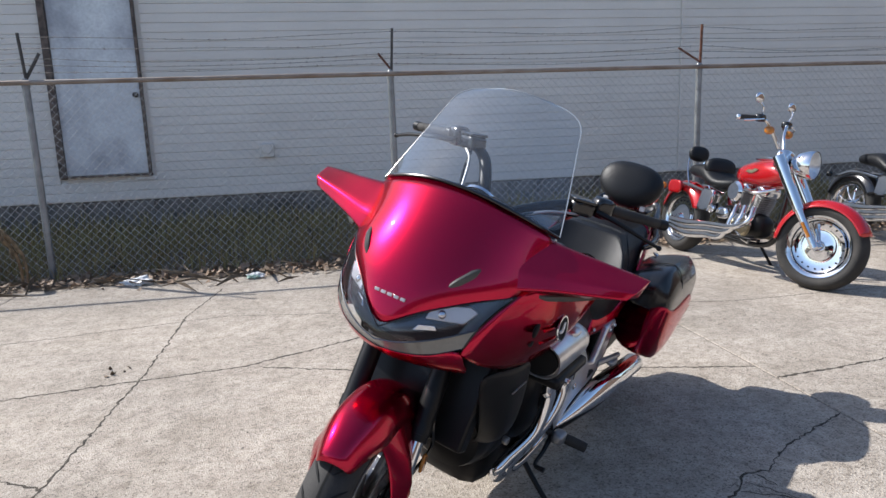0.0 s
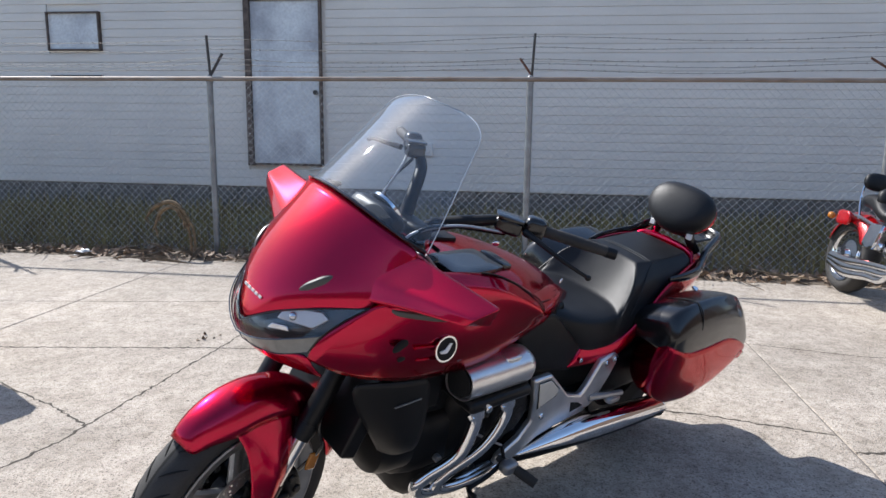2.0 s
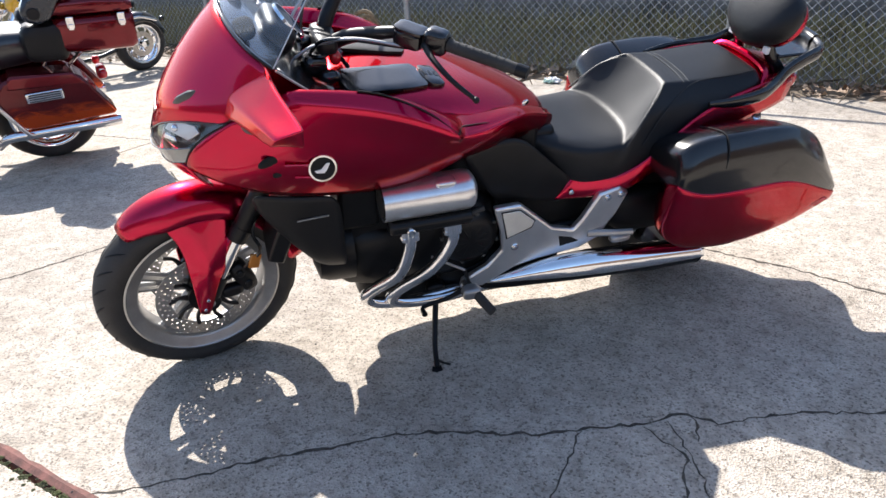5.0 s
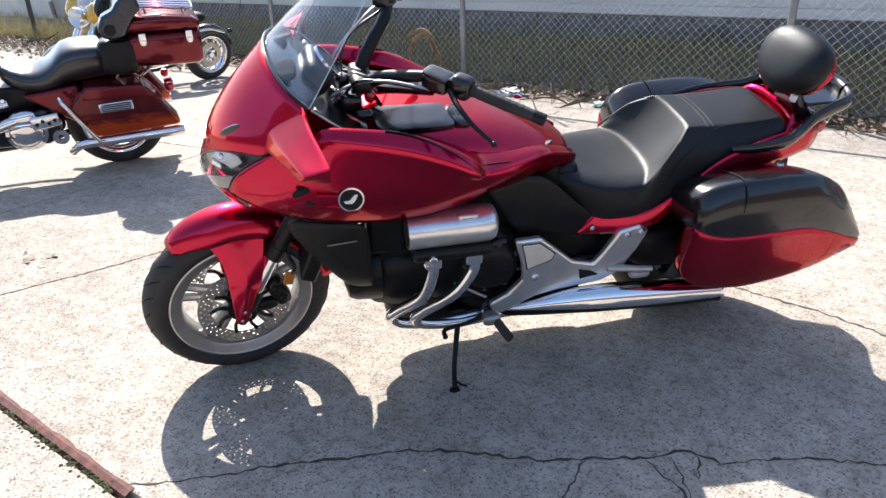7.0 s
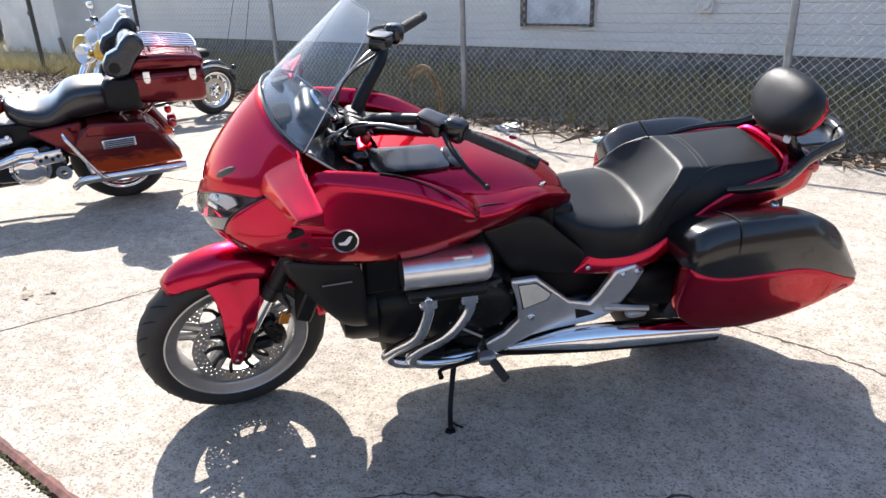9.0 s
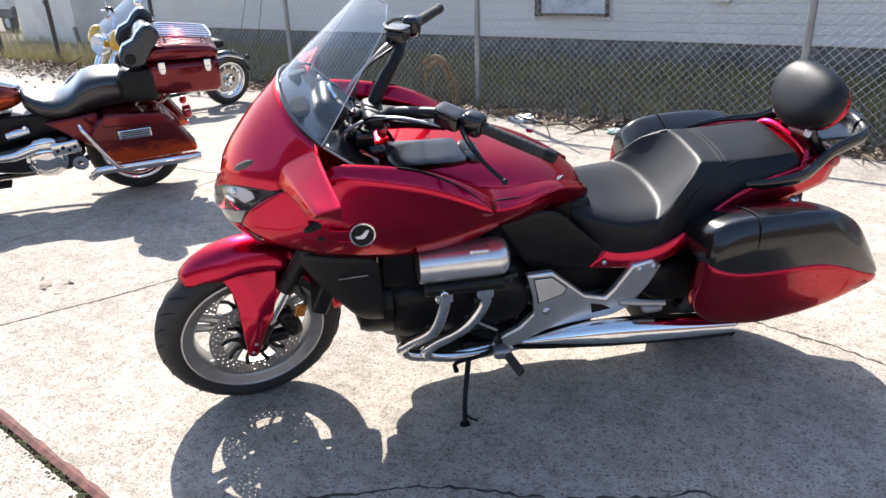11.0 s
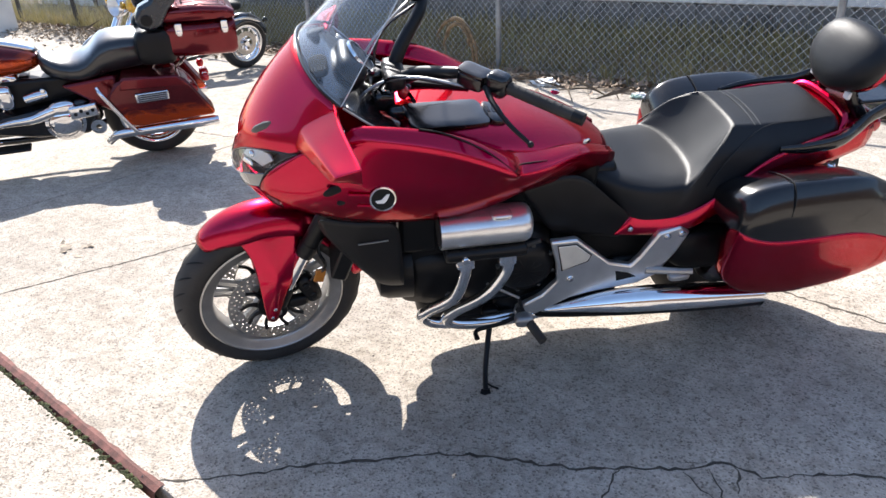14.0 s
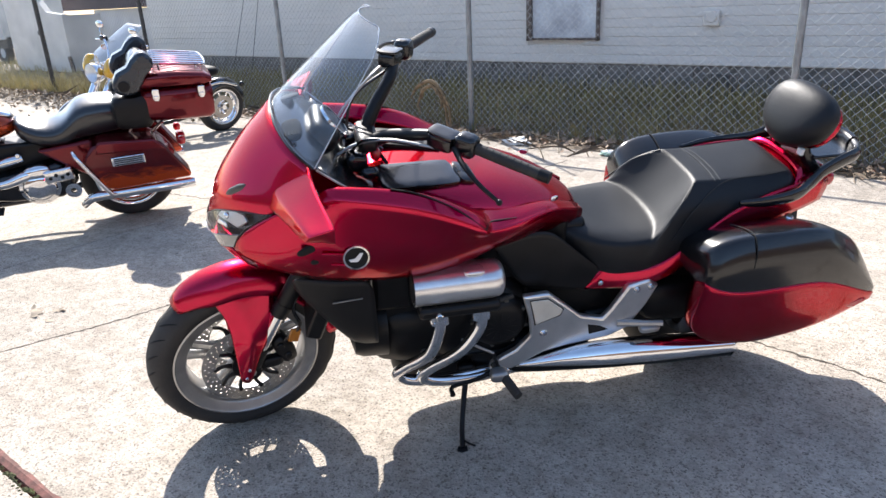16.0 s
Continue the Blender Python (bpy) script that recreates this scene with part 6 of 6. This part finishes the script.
def vtwin(parent, cx, cz, side, case_mat, scale=1.0):
    """A V-twin with finned cylinders, covers and air cleaner."""
    e = part("engine", join(blob(cx, 0, cz - .10, .18 * scale, .10, .10, 3), blob(cx - .26, 0, cz - .06, .11, .10, .09, 3)), case_mat, parent, "polished engine case")
    for k, ang in enumerate((-24, 24)):
        m = Matrix.Translation((cx, 0, cz - .05)) @ pose(0, 0, 0, 0, ang, 0)
        for j in range(9):
            part("cooling_fin", moved(box(0, 0, .07 + .017 * j, .125 - .004 * abs(j - 4), .15, .008), m.copy()), M_ALU, e, bevel=0.002)
        part("cylinder", moved(lathe([(.05, -.11), (.05, .11)], 18), m @ pose(0, 0, .13, 90, 0, 0)), M_SATIN, e)
        part("rocker_cover", moved(blob(0, 0, .255, .068, .085, .045, 4), m.copy()), M_CHROME, e, "chrome rocker cover")
        part("pushrod_tube", tube([(cx + (.02 if k else -.02), side * .115, cz - .06), (cx + math.sin(radians(ang)) * .22, side * .105, cz + .14)], .009, 8, 1), M_CHROME, e)
    return e


def cruiser(m, paint, label, front=True, bag=True, wheel_style="disc", tank_paint=None, steer=25):
    b = thing("cruiser_motorcycle", label, "motorcycle", m, group="cruisers parked near the fence")
    fm = Matrix.Translation((.85, 0, .305)) @ pose(0, 0, 0, 0, -1, steer)
    rm = Matrix.Translation((-.80, 0, .305))
    wheel(b, "rear_wheel", .31, .075, .215, rm, wheel_style, "chrome rear wheel")
    arc_fender(b, "rear_fender", .345, .095, 20, 165, rm @ pose(0, 0, .012), paint, .10, "painted rear fender")
    if front:
        wheel(b, "front_wheel", .31, .068, .215, fm, wheel_style, "chrome disc front wheel")
        arc_fender(b, "front_fender", .335, .082, 22, 178, fm, paint, .055, "painted front fender")
        for s in (1, -1):
            f = part("fork_leg", moved(tube([(0, s * .105, -.01), (-.16, s * .105, .25)], [.026, .030], 14, 1), fm.copy()), M_CHROME, b, "chrome fork leg")
            part("fork_cover", moved(tube([(-.15, s * .105, .235), (-.36, s * .105, .60)], [.038, .044], 16, 1), fm.copy()), M_CHROME, f, "chrome fork cover")
            part("amber_reflector", moved(tube([(-.04, s * .135, .06), (-.10, s * .14, .155)], .012, 8, 1), fm.copy()), M_AMBER, f)
        hl = part("headlight", moved(join(lathe([(0, -.10), (.06, -.095), (.095, -.05), (.105, .03), (.100, .05)], 28)), fm @ pose(-.19, 0, .56) @ pose(0, 0, 0, 0, 0, -90) @ pose(0, 0, 0, 0, 0, 0)), M_CHROME, b, "chrome headlight bowl")
        part("headlight_glass", moved(lathe([(0, .07), (.06, .064), (.098, .05)], 24), fm @ pose(-.19, 0, .56) @ pose(0, 0, 0, 0, 0, -90)), M_CLEAR, hl, "clear headlight glass")
        part("reflector_bowl", moved(lathe([(0, -.02), (.05, .0), (.096, .045)], 24), fm @ pose(-.19, 0, .56) @ pose(0, 0, 0, 0, 0, -90)), M_SILVER, hl)
        part("nacelle", moved(blob(-.36, 0, .575, .06, .085, .085, 3), fm.copy()), M_CHROME, b, "chrome fork nacelle")
        if tank_paint:
            for s in (1, -1):
                part("side_cowl", moved(blob(-.27, s * .165, .62, .075, .065, .105, 2.6, pose(0, 0, 0, 0, -20, 0)), fm.copy()), tank_paint, b, "yellow side cowl")
            ws = part("windscreen", moved(grid([[(-.20 - .50 * u - 1.2 * y * y, y * (1 - .3 * u * u), .66 + .36 * u) for y in (-.19, -.12, 0, .12, .19)] for u in (0, .35, .7, 1)]), fm.copy()), M_CLEAR, b, "clear bluish windscreen", subd=2)
            md = ws.modifiers.new("thickness", 'SOLIDIFY')
            md.thickness = .004
        for s in (1, -1):
            hb = part("handlebar", moved(tube([(-.40, s * .04, .66), (-.44, s * .09, .76), (-.47, s * .17, .845), (-.51, s * .25, .855)], .0125, 10, 5), fm.copy()), M_CHROME, b, "chrome handlebar")
            part("grip", moved(tube([(-.51, s * .25, .855), (-.57, s * .365, .845)], .018, 12, 1), fm.copy()), M_TYRE, hb, "black rubber grip")
            part("grip_end", moved(blob(-.573, s * .372, .844, .019, .012, .019, 2.4), fm.copy()), M_CHROME, hb)
            part("switch_box", moved(blob(-.49, s * .215, .858, .03, .045, .028, 4), fm.copy()), M_BLACKP, hb)
            part("lever", moved(tube([(-.46, s * .22, .85), (-.47, s * .31, .835), (-.52, s * .39, .82)], .007, 8, 4), fm.copy()), M_CHROME, hb)
            part("turn_signal", moved(blob(-.44, s * .15, .78, .035, .03, .03, 2.3), fm.copy()), M_AMBER, hb, "amber turn signal")
            ms = part("mirror_stem", moved(tube([(-.49, s * .21, .87), (-.47, s * .235, .93), (-.49, s * .25, .965)], .006, 8, 4), fm.copy()), M_CHROME, hb)
            part("mirror_head", moved(blob(-.495, s * .26, .995, .016, .058, .036, 2.5), fm.copy()), M_CHROME, ms, "oval chrome mirror")
    tk = part("fuel_tank", loft([sell(0, .70, .80, .07, 14, 2.4, -.12), sell(0, .665, .850, .115, 14, 2.3, -.02), sell(0, .650, .885, .145, 14, 2.3, .14), sell(0, .655, .895, .150, 14, 2.3, .30), sell(0, .69, .880, .13, 14, 2.3, .42), sell(0, .74, .84, .09, 14, 2.3, .48)]), tank_paint or paint, b, "glossy painted tank", subd=2)
    part("tank_console", blob(.18, 0, .893, .16, .045, .018, 3), M_CHROME, tk, "chrome tank console")
    for s in (1, -1):
        part("tank_emblem", moved(slab([(-.07, -.004), (-.03, .016), (.0, .010), (.035, .026), (.075, .020), (.05, .004), (.01, -.012), (-.03, -.010)], 0, .006), pose(.17, s * .150, .78, 0, 0, 0)), M_BRASS, tk, "brass wing-shaped emblem")
    seat = part("seat", loft([sell(0, .64, .72, .07, 14, 2.6, -.05), sell(0, .60, .705, .14, 14, 2.6, -.18), sell(0, .60, .712, .17, 14, 2.6, -.30), sell(0, .62, .79, .165, 14, 2.6, -.40), sell(0, .66, .825, .15, 14, 2.6, -.48), sell(0, .69, .815, .12, 14, 2.6, -.62), sell(0, .70, .80, .10, 14, 2.6, -.78)]), M_VINYL, b, "black two-up seat", subd=1)
    if bag:
        part("rider_backrest", blob(-.42, 0, .79, .055, .15, .085, 2.6, pose(0, 0, 0, 0, -12, 0)), M_VINYL, seat, "rider backrest pad")
        part("sissy_pad", blob(-.76, 0, .90, .04, .10, .070, 2.6, pose(0, 0, 0, 0, -10, 0)), M_VINYL, b, "black backrest pad")
        for s in (1, -1):
            part("sissy_bar", tube([(-.66, s * .11, .60), (-.76, s * .09, .76), (-.79, s * .07, .90)], .010, 8, 4), M_CHROME, b)
    eng = vtwin(b, .12, .46, -1, M_SATIN)
    part("cam_cover", blob(.12, -.105, .37, .11, .03, .075, 3), M_CHROME, eng, "chrome cam cover")
    part("starter_cover", blob(-.12, -.11, .42, .08, .035, .05, 3), M_CHROME, eng)
    for s in (1, -1):
        part("side_tank", blob(-.29, s * .145, .50, .085, .05, .095, 7, pose(0, 0, 0, 10 * s, 0, 0)), M_CHROME, b, "chrome side tank")
    part("air_cleaner", moved(disc(.085, 0, .06, 28, edge=.02), pose(.04, -.12, .61) @ pose(0, 0, 0, 180, 0, 0)), M_CHROME, eng, "round chrome air cleaner")
    part("timer_cover", moved(disc(.07, 0, .05, 28, edge=.012), pose(.20, -.13, .34) @ pose(0, 0, 0, 180, 0, 0)), M_BRASS, eng, "brass round cover")
    for k in range(3):
        z = .30 - .045 * k
        pp = part("exhaust_pipe", tube([(.26 - .1 * k, -.13, .50), (.30 - .1 * k, -.19, .40), (.16 - .06 * k, -.215, z + .03), (-.15, -.22, z + .01), (-.42, -.225, z - .015), (-.66, -.23, z - .01 + .02 * k)], [.022, .022, .022, .026, .032, .030], 12, 6), M_CHROME, b, "curved chrome exhaust pipe")
    part("pipe_guard", tube([(.44, -.12, .66), (.34, -.20, .62), (.20, -.20, .63)], .014, 8, 4), M_CHROME, b)
    part("footboard", join(box(.36, -.25, .27, .26, .09, .015), tube([(.30, -.12, .27), (.30, -.22, .265)], .014, 8, 1)), M_SATIN, b, bevel=0.004)
    part("brake_pedal", tube([(.20, -.20, .30), (.30, -.22, .26), (.40, -.24, .24)], .012, 8, 4), M_CHROME, b)
    part("frame_tube", tube([(.44, .0, .86), (.42, .0, .50), (.34, 0, .24), (-.20, 0, .22), (-.60, 0, .30)], .022, 10, 6), M_BLACKP, b)
    part("side_stand", tube([(.05, .13, .24), (.08, .22, .12), (.09, .28, .045)], .012, 8, 4), M_SATIN, b)
    for s in (1, -1):
        part("tail_lamp", moved(blob(0, 0, 0, .03, .03, .03, 2.2), pose(-1.02, s * .14, .58)), M_AMBER if bag else M_BLACKP, b, "rear signal")
        part("fender_strut", tube([(-.45, s * .11, .58), (-.75, s * .108, .62), (-.98, s * .104, .56)], .014, 8, 4, flat=.5), M_CHROME, b)
    part("luggage_flap", join(blob(-.86, -.12, .585, .10, .02, .06, 4)), paint, b) if bag else None
    return b


def standing(x, y, yaw, lean):
    return Matrix.Translation((x, y, 0)) @ pose(0, 0, 0, 0, 0, yaw) @ pose(0, 0, 0, -lean, 0, 0)


cruiser(standing(3.81, 5.42, 273.7, 10), M_SIGNAL, "bright red chrome cruiser with polished disc wheels, on side stand")
cruiser(standing(5.75, 5.62, 272, 8), M_BLACKPAINT, "black and chrome cruiser parked beside the red cruiser", bag=False, wheel_style="spoke", steer=12)
cruiser(standing(-4.71, 4.91, 267, 9) @ Matrix.Scale(.94, 4), M_BLACKPAINT, "black cruiser with yellow tank and chrome spoked wheels", bag=False, wheel_style="spoke", tank_paint=M_YELLOW, steer=10)

# touring motorcycle with hard luggage
tb = thing("bagger_motorcycle", "maroon and orange touring motorcycle with hard trunk and flame paint", "motorcycle", standing(-2.755, 2.535, 242, 10))
wheel(tb, "rear_wheel", .31, .07, .215, Matrix.Translation((-.80, 0, .305)), "spoke", "chrome rear wheel")
arc_fender(tb, "rear_fender", .350, .10, 15, 185, Matrix.Translation((-.80, 0, .317)), M_MAROON, .12, "maroon rear fender")
fm = Matrix.Translation((.82, 0, .305)) @ pose(0, 0, 0, 0, -3, 14)
wheel(tb, "front_wheel", .31, .06, .22, fm, "spoke", "chrome front wheel")
arc_fender(tb, "front_fender", .34, .085, 20, 175, fm, M_FLAME, .09, "painted front fender")
for s in (1, -1):
    part("fork_leg", moved(tube([(0, s * .105, 0), (-.34, s * .105, .60)], [.028, .034], 14, 1), fm.copy()), M_CHROME, tb, "chrome fork leg")
    hb = part("handlebar", moved(tube([(-.36, s * .05, .66), (-.46, s * .20, .74), (-.62, s * .36, .74)], .013, 10, 5), fm.copy()), M_CHROME, tb)
    part("grip", moved(tube([(-.62, s * .36, .74), (-.72, s * .44, .735)], .018, 12, 1), fm.copy()), M_TYRE, hb)
fr = part("fork_fairing", moved(blob(-.24, 0, .66, .13, .33, .17, 2.6), fm.copy()), M_FLAME, tb, "painted fork fairing")
part("headlight", moved(lathe([(0, .10), (.05, .09), (.088, .04), (.09, -.02)], 24), fm @ pose(-.14, 0, .62) @ pose(0, 0, 0, 0, 0, -90)), M_CHROME, fr)
tk = part("fuel_tank", loft([sell(0, .69, .77, .06, 14, 2.4, -.22), sell(0, .655, .82, .12, 14, 2.3, -.12), sell(0, .635, .865, .155, 14, 2.3, .04), sell(0, .635, .885, .165, 14, 2.3, .22), sell(0, .66, .87, .14, 14, 2.3, .36), sell(0, .72, .82, .09, 14, 2.3, .43)]), M_FLAMETANK, tb, "maroon tank with orange lower half", subd=2)
part("tank_console", loft([sell(0, .76, .80, .035, 10, 2.4, -.22), sell(0, .80, .852, .05, 10, 2.4, -.10), sell(0, .85, .90, .06, 10, 2.4, .08), sell(0, .86, .905, .055, 10, 2.4, .26)]), M_CHROME, tk, "long chrome tank console", subd=1)
st_ = part("seat", loft([sell(0, .66, .80, .09, 14, 3, -.19), sell(0, .61, .745, .16, 14, 3, -.27), sell(0, .585, .725, .20, 14, 3, -.38), sell(0, .59, .745, .205, 14, 3, -.47), sell(0, .61, .830, .20, 14, 3.2, -.54), sell(0, .63, .870, .195, 14, 3.4, -.60), sell(0, .65, .868, .19, 14, 3.4, -.80), sell(0, .67, .85, .16, 14, 3, -.93)]), M_GLOSSVINYL, tb, "black two-level touring seat", subd=1)
bk = part("passenger_backrest", blob(-.965, 0, 1.005, .065, .235, .135, 2.6, pose(0, 0, 0, 0, -14, 0)), M_NAVY, tb, "wraparound passenger backrest")
for s in (1, -1):
    sp_ = part("speaker_pod", slab([(-.807, .997), (-.821, .939), (-.886, .914), (-.958, .943), (-1.010, 1.033), (-1.070, 1.092), (-1.064, 1.140), (-1.028, 1.185), (-.984, 1.182), (-.938, 1.140), (-.908, 1.096), (-.844, 1.064)], s * .185, s * .295), M_NAVY, tb, "dark speaker pod", bevel=.026)
    part("speaker_grille", moved(disc(.034, 0, .008, 20), pose(-.875, s * .296, .985) @ (Matrix() if s > 0 else pose(0, 0, 0, 180, 0, 0))), M_MATTE, sp_)
    part("trunk_filler", blob(-.90, s * .19, .80, .12, .08, .11, 5), M_MATTE, tb)
    bag = part("hard_saddlebag", slab([(-.55, .54), (-.62, .630), (-.66, .642), (-1.00, .630), (-1.03, .615), (-1.19, .370), (-1.17, .350), (-.72, .325), (-.66, .340), (-.60, .42)], s * .165, s * .335), M_FLAME, tb, "hard saddlebag with flames", bevel=.018)
    part("bag_lid", slab([(-.63, .580), (-.65, .650), (-.67, .658), (-.99, .645), (-1.05, .57)], s * .160, s * .342), M_MAROON, bag, "maroon saddlebag lid", bevel=.012)
    part("vent_trim", box(-.815, s * .345, .525, .20, .010, .060, pose(0, 0, 0, 0, 2, 0)), M_CHROME, bag, "chrome vent trim", bevel=.006)
    for k in range(4):
        part("vent_bar", box(-.815, s * .352, .505 + .013 * k, .17, .004, .004, pose(0, 0, 0, 0, 2, 0)), M_SATIN, bag, smooth=False)
    part("guard_bar", tube([(-.505, s * .30, .60), (-.53, s * .345, .56), (-.66, s * .355, .335), (-.70, s * .34, .295)], .013, 10, 5), M_CHROME, tb, "chrome guard bar")
    part("muffler", tube([(-.50, s * .26, .220), (-.535, s * .28, .258), (-.59, s * .296, .284), (-.80, s * .305, .292), (-1.20, s * .31, .302)], [.022, .026, .030, .032, .034], 16, 5), M_CHROME, tb, "chrome muffler")
    part("trunk_strut", tube([(-.98, s * .15, .62), (-1.08, s * .18, .72)], .010, 8, 1), M_CHROME, tb)
    part("trunk_strut", tube([(-.84, s * .16, .62), (-.90, s * .18, .71)], .010, 8, 1), M_CHROME, tb)
    part("side_panel", slab([(-.30, .60), (-.62, .640), (-.64, .40), (-.56, .40), (-.46, .47), (-.36, .55)], s * .13, s * .205), M_MAROON, tb, "maroon side panel", bevel=.02)
trunk = part("trunk", loft([sell(0, .730, .938, .245, 18, 6, -.965), sell(0, .722, .944, .272, 18, 6, -1.00), sell(0, .714, .946, .277, 18, 6, -1.20), sell(0, .710, .946, .270, 18, 6, -1.37), sell(0, .72, .940, .24, 18, 6, -1.405)]), M_MAROON, tb, "maroon hard trunk", bevel=0.0)
part("trunk_lid", loft([sell(0, .938, 1.014, .25, 20, 5, -.97), sell(0, .938, 1.046, .272, 20, 5, -1.02), sell(0, .938, 1.050, .276, 20, 5, -1.20), sell(0, .938, 1.030, .268, 20, 5, -1.36), sell(0, .945, 1.000, .24, 20, 5, -1.408)]), M_MAROON, trunk, "maroon trunk lid")
for x in (-1.05, -1.33):
    lt = part("latch", box(x, .280, .915, .042, .014, .066), M_CHROME, trunk, "chrome trunk latch", bevel=.004)
    part("latch_tongue", box(x, .288, .890, .028, .008, .034), M_CHROME, lt, bevel=.003)
def rack_z(x):
    return 1.088 + (x + 1.06) * .10


rk = part("luggage_rack", tube([(x, y, rack_z(x)) for x, y in ((-1.06, -.15), (-1.06, .15), (-1.12, .18), (-1.34, .17), (-1.39, .12), (-1.39, -.12), (-1.34, -.17), (-1.12, -.18), (-1.06, -.15))], .008, 8, 4), M_CHROME, tb, "chrome luggage rack")
for k in range(5):
    y = -.12 + .06 * k
    part("rack_bar", tube([(-1.06, y, rack_z(-1.06) + .002), (-1.39, y, rack_z(-1.39) + .002)], .006, 8, 1), M_CHROME, rk)
for x, y in ((-1.10, .14), (-1.10, -.14), (-1.33, .14), (-1.33, -.14)):
    part("rack_foot", tube([(x, y, rack_z(x)), (x, y, 1.010)], .007, 8, 1), M_CHROME, rk)
part("tail_light", blob(-1.175, 0, .52, .03, .05, .045, 3.5), M_REDLENS, tb, "red tail lamp")
for s in (1, -1):
    part("rear_signal", blob(-1.17, s * .15, .55, .025, .03, .028, 2.6), M_REDLENS, tb, "red rear signal")
    part("trunk_lamp", blob(-1.40, s * .12, .80, .015, .08, .03, 3.5), M_REDLENS, trunk, "red trunk lamp")
e = vtwin(tb, .10, .45, 1, M_SATIN)
part("primary_cover", loft([[(x, y, z + .045) for x, y, z in q] for q in ([(-.50, .10, .30), (-.50, .10, .42), (-.40, .10, .48), (-.10, .10, .43), (.16, .10, .40), (.16, .10, .28), (-.10, .10, .22), (-.40, .10, .20)], [(-.46, .20, .31), (-.46, .20, .42), (-.39, .20, .455), (-.10, .20, .405), (.14, .20, .375), (.14, .20, .29), (-.10, .20, .24), (-.39, .20, .23)])]), M_BLACKP, e, "gloss black primary cover", bevel=.015)
dc = part("derby_cover", moved(lathe([(0, .040), (.05, .036), (.085, .024), (.098, .008), (.100, -.03)], 36), pose(-.272, .205, .365)), M_CHROME, e, "domed chrome derby cover")
part("derby_ring", moved(lathe([(.098, .004), (.118, -.004), (.122, -.03), (.100, -.03)], 40, closed=True), pose(-.272, .208, .365)), M_CHROME, dc, "chrome ring")
part("primary_shoulder", blob(-.275, .195, .455, .085, .040, .055, 2.6, pose(0, 0, 0, 0, 8, 0)), M_CHROME, e, "chrome primary shoulder")
part("primary_trim", tube([(.16, .200, .385), (.02, .212, .405), (-.10, .216, .415), (-.20, .212, .445), (-.30, .208, .47)], [.012, .022, .030, .036, .024], 12, 5, flat=.7), M_CHROME, e, "chrome upper trim")
part("oil_box", box(-.395, .215, .440, .17, .07, .085, pose(0, 0, 0, 0, 6, 0)), M_CHROME, e, "chrome box cover", bevel=.012)
for k in range(4):
    part("cover_bolt", moved(disc(.011, 0, .014, 12, edge=.003), pose(-.345 - .034 * k, .244, .430 + .018 * (k % 2))), M_SATIN, e)
part("drive_pulley", moved(lathe([(.018, .0), (.045, .0), (.048, .02), (.018, .02)], 24, closed=True), pose(-.455, .195, .315)), M_CHROME, e)
part("starter_motor", tube([(-.08, .135, .520), (-.14, .137, .535), (-.21, .135, .545)], [.030, .034, .024], 14, 3), M_CHROME, e, "chrome starter motor")
part("engine_bolt", moved(disc(.014, .150, .170, 12, edge=.003), pose(-.19, 0, .575)), M_CHROME, e)
part("horn_cover", blob(.02, .17, .555, .05, .04, .075, 3), M_CHROME, e, "chrome horn cover")
part("battery_box", join(box(-.26, 0, .50, .60, .20, .26), box(.02, 0, .56, .30, .12, .16)), M_SATIN, tb, "black frame and battery box", bevel=.02)
part("floorboard", box(.12, .27, .262, .34, .10, .018), M_SATIN, tb, "black footboard", bevel=.006)
part("shift_lever", tube([(.10, .25, .30), (.22, .26, .315), (.34, .27, .29)], .008, 8, 4), M_CHROME, tb)
part("side_stand", join(tube([(.20, .12, .24), (.22, .20, .13), (.23, .29, .055)], .012, 8, 4), box(.24, .305, .052, .07, .03, .008)), M_SATIN, tb)
part("frame_tube", tube([(.42, 0, .84), (.40, 0, .45), (.32, 0, .23), (-.25, 0, .21), (-.62, 0, .30)], .022, 10, 6), M_BLACKP, tb)
